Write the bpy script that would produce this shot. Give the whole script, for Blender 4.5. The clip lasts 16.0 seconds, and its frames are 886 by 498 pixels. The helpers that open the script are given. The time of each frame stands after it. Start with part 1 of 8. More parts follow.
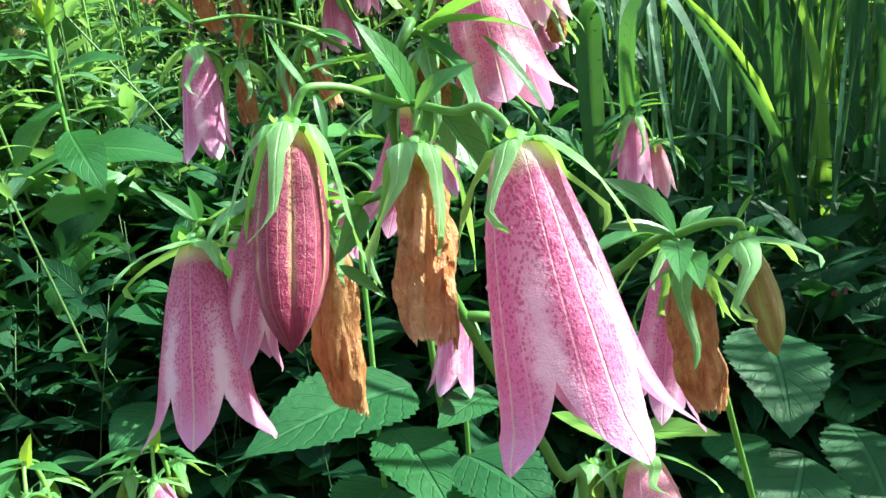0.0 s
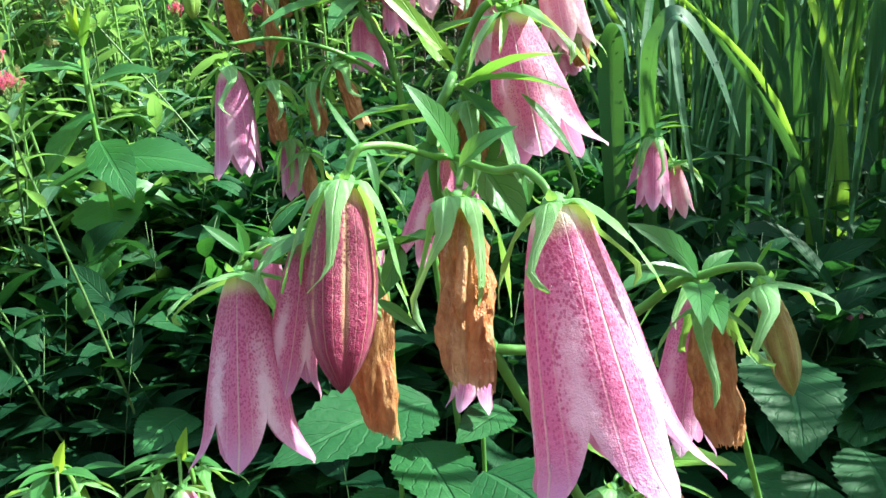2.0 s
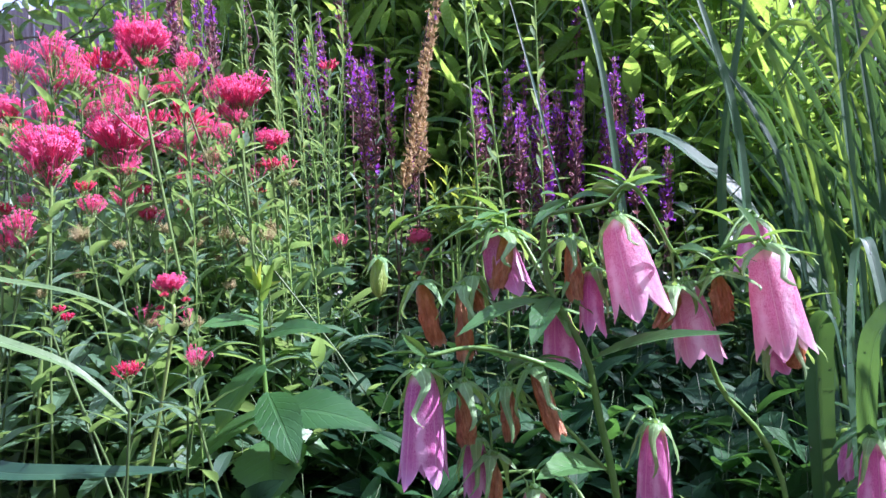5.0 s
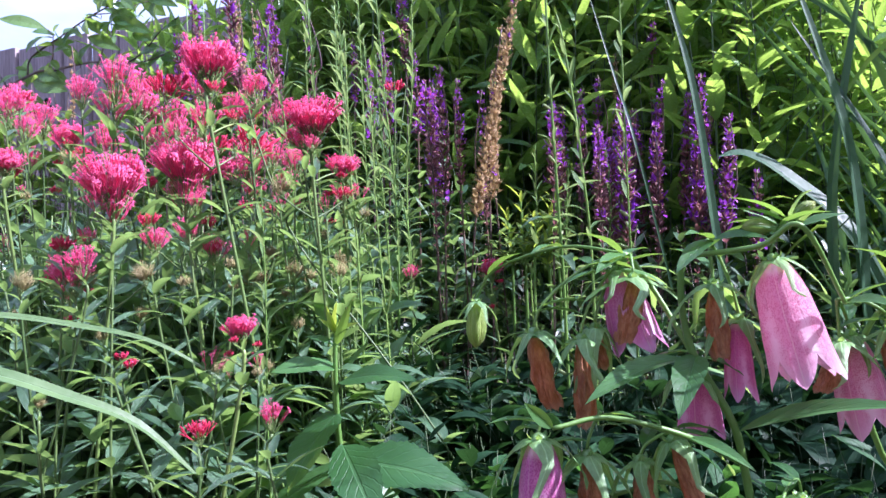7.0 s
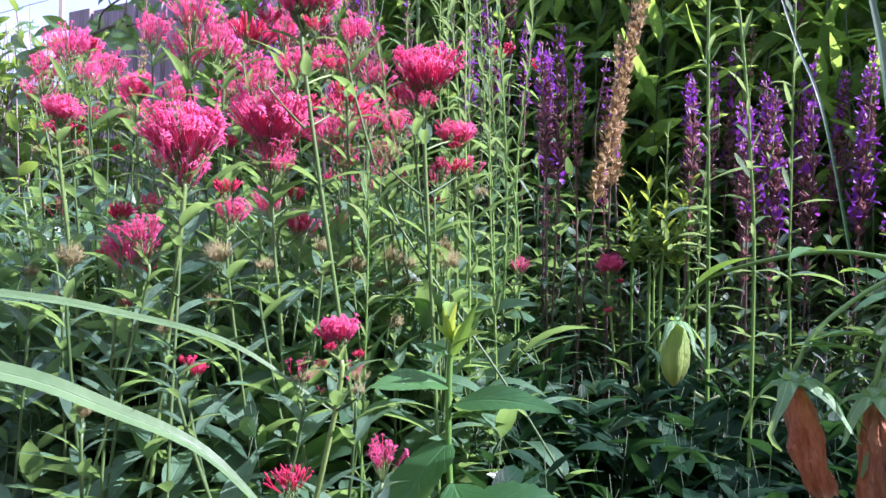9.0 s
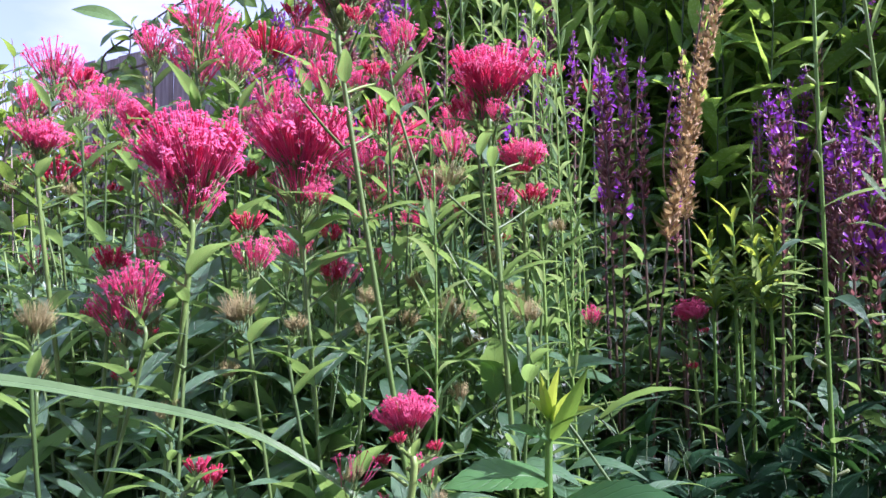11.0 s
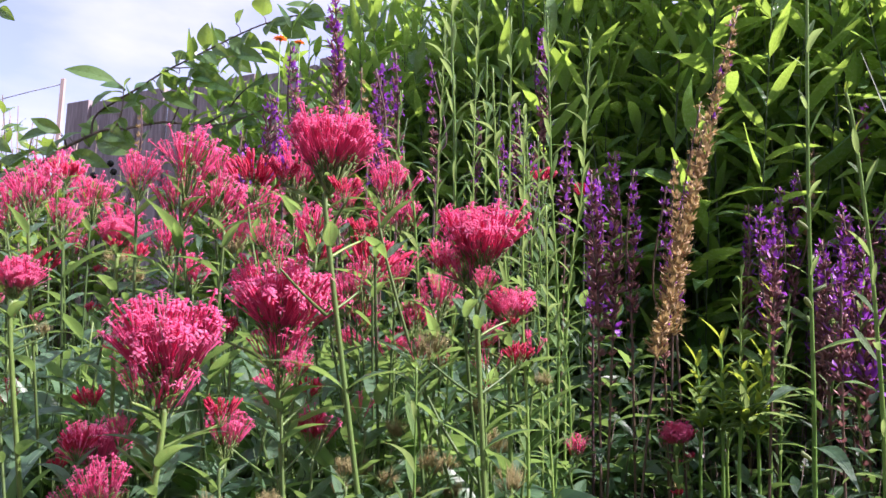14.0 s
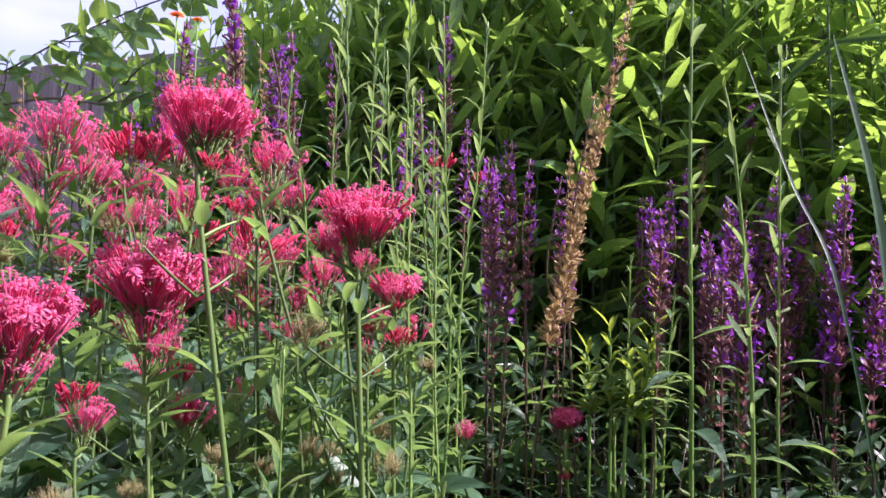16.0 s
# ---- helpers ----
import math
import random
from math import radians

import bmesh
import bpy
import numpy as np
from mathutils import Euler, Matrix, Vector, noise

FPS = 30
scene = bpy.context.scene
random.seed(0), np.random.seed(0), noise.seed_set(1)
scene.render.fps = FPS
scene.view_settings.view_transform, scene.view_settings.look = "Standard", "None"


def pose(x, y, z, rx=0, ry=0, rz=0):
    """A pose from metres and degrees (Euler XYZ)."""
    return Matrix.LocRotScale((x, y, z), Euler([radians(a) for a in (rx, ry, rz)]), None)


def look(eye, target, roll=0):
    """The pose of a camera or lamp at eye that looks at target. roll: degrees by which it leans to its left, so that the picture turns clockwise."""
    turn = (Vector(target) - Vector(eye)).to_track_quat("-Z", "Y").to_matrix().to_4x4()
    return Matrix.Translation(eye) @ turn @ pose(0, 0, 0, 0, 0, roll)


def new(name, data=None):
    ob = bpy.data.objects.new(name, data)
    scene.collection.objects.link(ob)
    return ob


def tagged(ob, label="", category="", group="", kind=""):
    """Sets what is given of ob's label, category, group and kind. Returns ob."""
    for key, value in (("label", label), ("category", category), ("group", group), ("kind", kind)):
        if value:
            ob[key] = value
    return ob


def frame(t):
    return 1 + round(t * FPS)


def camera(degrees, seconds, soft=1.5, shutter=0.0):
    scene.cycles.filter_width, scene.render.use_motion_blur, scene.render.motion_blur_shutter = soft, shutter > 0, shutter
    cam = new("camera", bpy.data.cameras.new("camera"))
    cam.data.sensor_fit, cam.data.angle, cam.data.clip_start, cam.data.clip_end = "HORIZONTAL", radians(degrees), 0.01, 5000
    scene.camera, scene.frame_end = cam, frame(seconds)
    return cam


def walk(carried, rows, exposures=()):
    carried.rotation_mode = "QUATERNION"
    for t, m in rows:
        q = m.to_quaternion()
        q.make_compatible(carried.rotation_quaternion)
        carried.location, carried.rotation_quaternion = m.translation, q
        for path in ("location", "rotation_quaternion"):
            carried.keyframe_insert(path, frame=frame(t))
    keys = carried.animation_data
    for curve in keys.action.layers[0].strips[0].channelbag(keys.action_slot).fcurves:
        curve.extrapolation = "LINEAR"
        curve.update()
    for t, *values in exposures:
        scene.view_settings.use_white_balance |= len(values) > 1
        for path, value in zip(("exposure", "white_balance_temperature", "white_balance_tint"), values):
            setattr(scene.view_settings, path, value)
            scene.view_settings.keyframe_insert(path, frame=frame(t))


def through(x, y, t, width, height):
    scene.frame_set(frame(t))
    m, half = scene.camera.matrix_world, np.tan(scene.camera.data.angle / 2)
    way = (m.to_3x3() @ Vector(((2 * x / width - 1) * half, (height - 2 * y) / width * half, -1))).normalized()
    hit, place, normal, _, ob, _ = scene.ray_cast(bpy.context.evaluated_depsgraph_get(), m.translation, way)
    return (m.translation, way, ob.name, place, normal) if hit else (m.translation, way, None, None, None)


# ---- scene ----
cam = camera(60.17, 16.0)
PATH = [
    (0, (0.03090, -0.03387, 0.44334), (0.00062, 0.94261, 0.22988), -4.18),
    (0.5, (0.03252, -0.04323, 0.44083), (0.00006, 0.92470, 0.19174), -4.80),
    (1, (0.03323, -0.04399, 0.43730), (0.00049, 0.92063, 0.17568), -5.52),
    (1.5, (0.03082, -0.04097, 0.44193), (0.00368, 0.92977, 0.20333), -4.11),
    (2, (0.02604, -0.04271, 0.45509), (-0.02034, 0.93430, 0.24700), -3.13),
    (2.5, (0.01873, -0.03704, 0.46838), (-0.05087, 0.94699, 0.30457), -2.55),
    (3, (0.01208, -0.03228, 0.48162), (-0.08413, 0.95620, 0.36480), -1.70),
    (3.5, (0.00621, -0.02763, 0.49626), (-0.13600, 0.95957, 0.42405), -0.36),
    (4, (-0.00203, -0.02681, 0.51744), (-0.15460, 0.96073, 0.47901), -0.05),
    (4.5, (-0.01260, -0.01864, 0.53062), (-0.18077, 0.96706, 0.51985), -0.93),
    (7, (-0.07232, 0.04572, 0.55579), (-0.31148, 1.01604, 0.59174), -1.72),
    (7.5, (-0.09180, 0.06836, 0.55697), (-0.35163, 1.03329, 0.59424), -0.17),
    (8, (-0.11196, 0.09358, 0.55518), (-0.39620, 1.05186, 0.58537), 0.98),
    (8.5, (-0.13648, 0.12604, 0.56244), (-0.44190, 1.07817, 0.57583), 1.73),
    (11, (-0.23549, 0.25825, 0.56353), (-0.55369, 1.20256, 0.64737), -0.03),
    (11.5, (-0.23950, 0.27020, 0.58176), (-0.56123, 1.21145, 0.68436), 0.01),
    (12, (-0.23537, 0.27150, 0.60662), (-0.55197, 1.21335, 0.71924), 0.47),
    (12.5, (-0.23645, 0.27181, 0.61858), (-0.55086, 1.21425, 0.73241), 0.88),
    (13, (-0.23226, 0.26634, 0.63008), (-0.54236, 1.21011, 0.74468), 1.26),
    (13.5, (-0.23184, 0.26324, 0.63973), (-0.53833, 1.20802, 0.75575), 1.63),
    (14, (-0.23502, 0.26129, 0.64345), (-0.53981, 1.20651, 0.76030), 1.90),
    (14.5, (-0.23251, 0.26589, 0.64371), (-0.51833, 1.21752, 0.75645), 2.09),
    (15, (-0.23043, 0.26890, 0.64254), (-0.48755, 1.22915, 0.75121), 2.10),
    (15.5, (-0.22562, 0.27537, 0.63590), (-0.45969, 1.24174, 0.74236), 2.04),
    (16, (-0.21744, 0.27368, 0.63982), (-0.41725, 1.24733, 0.74981), 2.02),
]
walk(cam, [(t, look(eye, target, roll)) for t, eye, target, roll in PATH], exposures=[(0, 1.98, 5950, -16), (2.6, 1.92, 5950, -12), (4.0, 1.64, 5350, 42), (7, 1.54, 5350, 42), (8.5, 1.56, 5350, 44), (11.2, 1.34, 5500, 43), (12.3, 1.14, 6050, 41), (14, 1.20, 6100, 39), (16, 1.22, 5950, 42)])

# ---- world, sun ----
SUN_DIR = Vector((0.69, 0.08, 0.66)).normalized()
world = bpy.data.worlds.new("sky")
scene.world = world
world.use_nodes = True
wn, wl = world.node_tree.nodes, world.node_tree.links
wn.clear()
sky = wn.new("ShaderNodeTexSky")
sky.sky_type, sky.sun_disc = "NISHITA", False
sky.sun_elevation = math.asin(SUN_DIR.z)
sky.sun_rotation = math.atan2(SUN_DIR.x, SUN_DIR.y)
sky.air_density, sky.dust_density = 1.2, 2.0
wtex = wn.new("ShaderNodeTexCoord")
wmap = wn.new("ShaderNodeMapping")
wmap.inputs["Scale"].default_value = (1.0, 1.0, 2.6)
wnoise = wn.new("ShaderNodeTexNoise")
wnoise.inputs["Scale"].default_value, wnoise.inputs["Detail"].default_value = 2.3, 7
wramp = wn.new("ShaderNodeValToRGB")
wramp.color_ramp.elements[0].position, wramp.color_ramp.elements[1].position = 0.42, 0.64
wmix = wn.new("ShaderNodeMix")
wmix.data_type = "RGBA"
wmix.inputs["B"].default_value = (4.5, 5.0, 5.9, 1)
wramp.color_ramp.elements[0].color = (0.25, 0.25, 0.25, 1)
wbg = wn.new("ShaderNodeBackground")
wbg.inputs["Strength"].default_value = 0.100
wout = wn.new("ShaderNodeOutputWorld")
wl.new(wtex.outputs["Generated"], wmap.inputs["Vector"])
wl.new(wmap.outputs["Vector"], wnoise.inputs["Vector"])
wl.new(wnoise.outputs["Fac"], wramp.inputs["Fac"])
wl.new(wramp.outputs["Color"], wmix.inputs["Factor"])
wl.new(sky.outputs["Color"], wmix.inputs["A"])
wl.new(wmix.outputs["Result"], wbg.inputs["Color"])
wl.new(wbg.outputs["Background"], wout.inputs["Surface"])
sun = new("sun", bpy.data.lights.new("sun", "SUN"))
sun.data.energy, sun.data.angle, sun.data.color = 5.0, radians(0.53), (1.0, 0.94, 0.84)
sun.matrix_world = look(SUN_DIR * 4, (0, 0, 0))


# ---- material helpers ----
class Shader:
    """A small node writer for one material."""

    def __init__(self, name):
        self.mat = bpy.data.materials.new(name)
        self.mat.use_nodes = True
        self.n, self.l = self.mat.node_tree.nodes, self.mat.node_tree.links
        self.n.clear()
        self.out = self.n.new("ShaderNodeOutputMaterial")
        self.tc = self.n.new("ShaderNodeTexCoord")

    def put(self, socket, v):
        if isinstance(v, bpy.types.NodeSocket):
            self.l.new(v, socket)
        elif isinstance(v, tuple) and len(v) == 3 and socket.type == "RGBA":
            socket.default_value = (*v, 1)
        else:
            socket.default_value = v

    def math(self, op, a, b=0.0, c=0.0):
        m = self.n.new("ShaderNodeMath")
        m.operation = op
        for s, v in zip(m.inputs, (a, b, c)):
            self.put(s, v)
        return m.outputs[0]

    def step(self, v, lo, hi, a=0.0, b=1.0):
        """Smooth ramp of v from lo to hi."""
        m = self.n.new("ShaderNodeMapRange")
        m.interpolation_type = "SMOOTHSTEP"
        for k, x in (("Value", v), ("From Min", lo), ("From Max", hi), ("To Min", a), ("To Max", b)):
            self.put(m.inputs[k], x)
        return m.outputs[0]

    def mix(self, f, a, b, mode="MIX"):
        m = self.n.new("ShaderNodeMix")
        m.data_type, m.blend_type = "RGBA", mode
        self.put(m.inputs["Factor"], f), self.put(m.inputs["A"], a), self.put(m.inputs["B"], b)
        return m.outputs["Result"]

    def noise(self, scale, detail=3.0, vector=None, rough=0.55):
        m = self.n.new("ShaderNodeTexNoise")
        self.put(m.inputs["Scale"], scale), self.put(m.inputs["Detail"], detail), self.put(m.inputs["Roughness"], rough)
        self.l.new(vector or self.tc.outputs["Object"], m.inputs["Vector"])
        return m.outputs["Fac"]

    def cells(self, scale, vector=None):
        m = self.n.new("ShaderNodeTexVoronoi")
        self.put(m.inputs["Scale"], scale)
        self.l.new(vector or self.tc.outputs["Object"], m.inputs["Vector"])
        return m.outputs["Distance"]

    def stretch(self, scale, kind="Object"):
        m = self.n.new("ShaderNodeMapping")
        m.inputs["Scale"].default_value = scale
        self.l.new(self.tc.outputs[kind], m.inputs["Vector"])
        return m.outputs["Vector"]

    def uv(self):
        m = self.n.new("ShaderNodeSeparateXYZ")
        self.l.new(self.tc.outputs["UV"], m.inputs[0])
        return m.outputs[0], m.outputs[1]

    def chance(self):
        """Random per object and per loose piece, 0 to 1."""
        a = self.n.new("ShaderNodeObjectInfo").outputs["Random"]
        b = self.n.new("ShaderNodeNewGeometry").outputs["Random Per Island"]
        return self.math("FRACT", self.math("ADD", a, b))

    def finish(self, colour, rough=0.5, through=None, share=0.0, bump=None, depth=0.001, spec=0.5, metal=0.0, coat=0.0, sheen=0.0):
        p = self.n.new("ShaderNodeBsdfPrincipled")
        self.put(p.inputs["Base Color"], colour), self.put(p.inputs["Roughness"], rough), self.put(p.inputs["Specular IOR Level"], spec)
        self.put(p.inputs["Metallic"], metal), self.put(p.inputs["Coat Weight"], coat), self.put(p.inputs["Sheen Weight"], sheen)
        if bump is not None:
            b = self.n.new("ShaderNodeBump")
            b.inputs["Distance"].default_value = depth
            self.put(b.inputs["Height"], bump)
            self.l.new(b.outputs[0], p.inputs["Normal"])
        last = p.outputs[0]
        if through is not None:
            t = self.n.new("ShaderNodeBsdfTranslucent")
            self.put(t.inputs["Color"], through)
            m = self.n.new("ShaderNodeMixShader")
            m.inputs[0].default_value = share
            self.l.new(last, m.inputs[1]), self.l.new(t.outputs[0], m.inputs[2])
            last = m.outputs[0]
        self.l.new(last, self.out.inputs["Surface"])
        return self.mat


def leaf_material(name, dark, light, through, share=0.4, rough=0.42, veins=9.0, vein_tone=0.35, grain=220.0, depth=0.0006, spec=0.5):
    s = Shader(name)
    u, v = s.uv()
    off = s.math("ABSOLUTE", s.math("SUBTRACT", u, 0.5))
    rib = s.step(off, 0.02, 0.05, 1.0, 0.0)
    side = s.math("SINE", s.math("MULTIPLY", s.math("SUBTRACT", v, s.math("MULTIPLY", off, 0.55)), veins * 6.283))
    side = s.step(side, 0.80, 1.0)
    tone = s.math("ADD", s.math("MULTIPLY", s.noise(34.0, 3), 0.55), s.math("MULTIPLY", s.chance(), 0.45))
    col = s.mix(s.step(tone, 0.25, 0.75), dark, light)
    lines = s.math("MAXIMUM", rib, s.math("MULTIPLY", side, 0.5))
    col = s.mix(s.math("MULTIPLY", lines, vein_tone), col, tuple(min(1, 1.9 * c + 0.05) for c in light))
    fine = s.noise(grain, 2)
    col = s.mix(0.25, col, s.mix(fine, (0.25, 0.3, 0.2), (1, 1, 1)), "MULTIPLY")
    bump = s.math("ADD", s.math("MULTIPLY", lines, -0.8), s.math("MULTIPLY", fine, 0.5))
    glow = s.mix(s.math("MULTIPLY", lines, 0.5), s.mix(s.chance(), through, tuple(0.72 * c for c in through)), tuple(0.5 * c for c in through))
    return s.finish(col, s.step(fine, 0.2, 0.8, rough - 0.08, rough + 0.12), glow, share, bump, depth, spec)


def petal_material(name, base, pale, spot, tip, cream, through, bands=1.0, spots=0.9, share=0.35, stripe=None):
    """Bell petals: fine freckles that crowd towards the calyx, a pale rib along each lobe, pale sides and lighter lips."""
    s = Shader(name)
    u, v = s.uv()
    off = s.math("MULTIPLY", s.math("ABSOLUTE", s.math("SUBTRACT", u, 0.5)), 2.0)
    blotch = s.noise(7.0, 5, None, 0.65)
    wob = s.math("SUBTRACT", blotch, 0.5)
    side = s.math("MULTIPLY", s.step(s.math("ADD", off, s.math("MULTIPLY", wob, 1.1)), 0.34, 0.95), s.step(s.math("ADD", v, s.math("MULTIPLY", wob, 0.3)), 0.16, 0.62))
    col = s.mix(s.math("MULTIPLY", side, bands), base, pale)
    if stripe:
        col = s.mix(s.math("MULTIPLY", s.step(s.math("ADD", off, s.math("MULTIPLY", wob, 0.5)), 0.74, 0.90), s.step(v, 0.88, 0.6)), col, stripe)
    col = s.mix(s.math("MULTIPLY", s.step(v, 0.72, 1.0), 0.8), col, tip)
    crowd = s.math("ADD", s.step(v, 0.85, 0.1, 0.0, 0.10), s.math("MULTIPLY", s.noise(9.0, 3), 0.30))
    fleck = s.math("SUBTRACT", s.cells(84.0, s.stretch((1, 1, 0.7))), crowd)
    dots = s.step(fleck, 0.30, 0.12)
    dots = s.math("MULTIPLY", dots, s.math("MULTIPLY", s.step(v, 0.99, 0.66), s.step(side, 1.0, 0.25)))
    col = s.mix(s.math("MULTIPLY", dots, spots), col, spot)
    rib = s.step(off, 0.012, 0.045, 1.0, 0.0)
    second = s.step(s.math("ABSOLUTE", s.math("SUBTRACT", off, 0.44)), 0.010, 0.04, 1.0, 0.0)
    rib = s.math("MAXIMUM", rib, s.math("MULTIPLY", second, 0.35))
    col = s.mix(s.math("MULTIPLY", rib, 0.55), col, cream)
    col = s.mix(s.step(s.math("ADD", v, s.math("MULTIPLY", wob, 0.08)), 0.13, 0.03), col, cream)
    fine = s.noise(150.0, 3)
    col = s.mix(0.22, col, s.mix(fine, (0.5, 0.4, 0.45), (1, 1, 1)), "MULTIPLY")
    bump = s.math("ADD", s.math("ADD", s.math("MULTIPLY", rib, 0.3), s.math("MULTIPLY", fine, 0.3)), s.math("MULTIPLY", s.noise(14.0, 4), 1.0))
    return s.finish(col, 0.45, s.mix(0.55, col, through), share, bump, 0.0008, 0.5, sheen=0.1)


def dry_material():
    s = Shader("withered_petal")
    u, v = s.uv()
    streak = s.noise(5.0, 5, s.stretch((2.6, 2.6, 1.0)), 0.65)
    patch = s.noise(4.2, 4)
    col = s.mix(s.step(streak, 0.35, 0.65), (0.34, 0.13, 0.052), (0.62, 0.33, 0.15))
    col = s.mix(s.math("MULTIPLY", s.step(patch, 0.5, 0.68), 0.65), col, (0.68, 0.40, 0.26))
    col = s.mix(s.math("MULTIPLY", s.step(s.chance(), 0.45, 0.8), 0.45), col, (0.60, 0.16, 0.030))
    col = s.mix(s.math("MULTIPLY", s.step(s.noise(11.0, 3), 0.60, 0.74), 0.35), col, (0.20, 0.060, 0.022))
    col = s.mix(s.math("MULTIPLY", s.step(v, 0.80, 0.97), 0.55), col, (0.72, 0.47, 0.30))
    bump = s.math("ADD", s.math("MULTIPLY", s.noise(12.0, 4, s.stretch((1, 1, 0.5)), 0.65), 1.0), s.math("MULTIPLY", streak, 0.8))
    return s.finish(col, 0.5, s.mix(0.5, col, (0.78, 0.28, 0.08)), 0.30, bump, 0.003, 0.55)


def tint_material(name, a, b, through=None, share=0.0, rough=0.5, scale=30.0, spec=0.5, fine=400.0, depth=0.0003):
    """Two tones by noise and by piece, with a fine grain."""
    s = Shader(name)
    tone = s.math("ADD", s.math("MULTIPLY", s.noise(scale, 4), 0.5), s.math("MULTIPLY", s.chance(), 0.5))
    col = s.mix(s.step(tone, 0.2, 0.8), a, b)
    g = s.noise(fine, 2)
    col = s.mix(0.2, col, s.mix(g, (0.35, 0.35, 0.35), (1, 1, 1)), "MULTIPLY")
    return s.finish(col, rough, through, share, g, depth, spec)


def wood_material():
    s = Shader("weathered_fence_wood")
    grain = s.noise(14.0, 6, s.stretch((6.0, 6.0, 0.5)), 0.65)
    stain = s.noise(2.2, 4)
    col = s.mix(s.step(grain, 0.3, 0.72), (0.20, 0.17, 0.17), (0.48, 0.42, 0.42))
    col = s.mix(s.step(stain, 0.4, 0.75), col, (0.22, 0.19, 0.20))
    col = s.mix(s.math("MULTIPLY", s.chance(), 0.35), col, (0.30, 0.25, 0.22))
    return s.finish(col, 0.8, None, 0, grain, 0.004, 0.25)


def soil_material():
    s = Shader("dark_garden_soil")
    a, b = s.noise(9.0, 6), s.noise(90.0, 4)
    col = s.mix(s.step(a, 0.35, 0.7), (0.020, 0.014, 0.010), (0.055, 0.040, 0.026))
    col = s.mix(s.step(b, 0.55, 0.75), col, (0.09, 0.065, 0.04))
    return s.finish(col, 0.92, None, 0, s.math("ADD", a, s.math("MULTIPLY", b, 0.5)), 0.02, 0.2)


M_BELL = petal_material("freckled_pink_petal", (0.64, 0.165, 0.37), (0.88, 0.60, 0.76), (0.42, 0.022, 0.15), (0.64, 0.30, 0.58), (0.84, 0.72, 0.58), (0.90, 0.30, 0.52))
M_LILAC = petal_material("lilac_pink_petal", (0.60, 0.20, 0.42), (0.84, 0.56, 0.74), (0.42, 0.04, 0.22), (0.70, 0.42, 0.70), (0.80, 0.62, 0.62), (0.90, 0.28, 0.55), 0.9, 0.85)
# Paler petals for the sunlit bells: the sun's glow is in the colour.
M_SHELL = petal_material("sunlit_shell_pink_petal", (0.72, 0.34, 0.50), (0.92, 0.72, 0.80), (0.55, 0.07, 0.22), (0.86, 0.56, 0.72), (0.92, 0.80, 0.74), (1.0, 0.50, 0.65), 1.0, 0.85, 0.42)
M_MAROON = petal_material("maroon_bud_petal", (0.34, 0.028, 0.110), (0.42, 0.07, 0.15), (0.14, 0.005, 0.035), (0.22, 0.012, 0.06), (0.60, 0.32, 0.25), (0.60, 0.05, 0.14), 0.4, 0.95, 0.2, (0.52, 0.27, 0.18))
M_BUD = petal_material("olive_bud_petal", (0.30, 0.20, 0.06), (0.42, 0.42, 0.14), (0.20, 0.06, 0.04), (0.34, 0.34, 0.08), (0.40, 0.34, 0.16), (0.6, 0.55, 0.1), 0.8, 0.5, 0.25)
M_GREENBUD = petal_material("green_bud_petal", (0.20, 0.34, 0.045), (0.33, 0.46, 0.08), (0.16, 0.20, 0.04), (0.32, 0.38, 0.07), (0.40, 0.48, 0.13), (0.5, 0.7, 0.12), 0.8, 0.3, 0.3)
M_DRY = dry_material()
M_SEPAL = leaf_material("sepal_green", (0.085, 0.230, 0.065), (0.220, 0.420, 0.150), (0.50, 0.80, 0.14), 0.36, 0.36, 2, 0.8, depth=0.0003, spec=0.6)
M_STEM = tint_material("soft_green_stem", (0.10, 0.24, 0.045), (0.19, 0.37, 0.08), (0.45, 0.65, 0.10), 0.15, 0.45, 60)
M_BELLLEAF = leaf_material("toothed_green_leaf", (0.032, 0.115, 0.035), (0.080, 0.215, 0.060), (0.34, 0.62, 0.07), 0.32, 0.40, 8, 0.13, spec=0.4)
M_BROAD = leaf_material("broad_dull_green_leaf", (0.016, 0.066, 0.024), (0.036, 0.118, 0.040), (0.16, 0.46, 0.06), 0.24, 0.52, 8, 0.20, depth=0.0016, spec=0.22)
# Leaf green darkened so that the bed's deep shade is in the colour.
M_DEEP = leaf_material("shade_darkened_leaf", (0.007, 0.030, 0.014), (0.019, 0.062, 0.026), (0.09, 0.27, 0.05), 0.16, 0.50, 7, 0.12, spec=0.12)
M_GLAUC = leaf_material("glaucous_valerian_leaf", (0.026, 0.082, 0.042), (0.100, 0.215, 0.108), (0.40, 0.68, 0.15), 0.36, 0.43, 5, 0.22, spec=0.75)
M_SLIMSTEM = tint_material("slim_green_stem", (0.12, 0.25, 0.045), (0.21, 0.36, 0.075), None, 0, 0.45, 60)
# Darker copy of the stem green, with the thicket's shade put into it.
M_DIM = tint_material("shade_darkened_stem", (0.025, 0.060, 0.018), (0.06, 0.115, 0.035), None, 0, 0.55, 60)
M_ARCH = leaf_material("arching_blade_green", (0.070, 0.150, 0.055), (0.130, 0.225, 0.090), (0.36, 0.54, 0.12), 0.20, 0.40, 0.0, 0.5, spec=0.3)
M_VSTEM = tint_material("valerian_stem", (0.10, 0.185, 0.042), (0.20, 0.31, 0.078), None, 0, 0.45, 60)
M_THINSTEM = tint_material("thin_valerian_stem", (0.055, 0.115, 0.030), (0.115, 0.195, 0.055), None, 0, 0.5, 60)
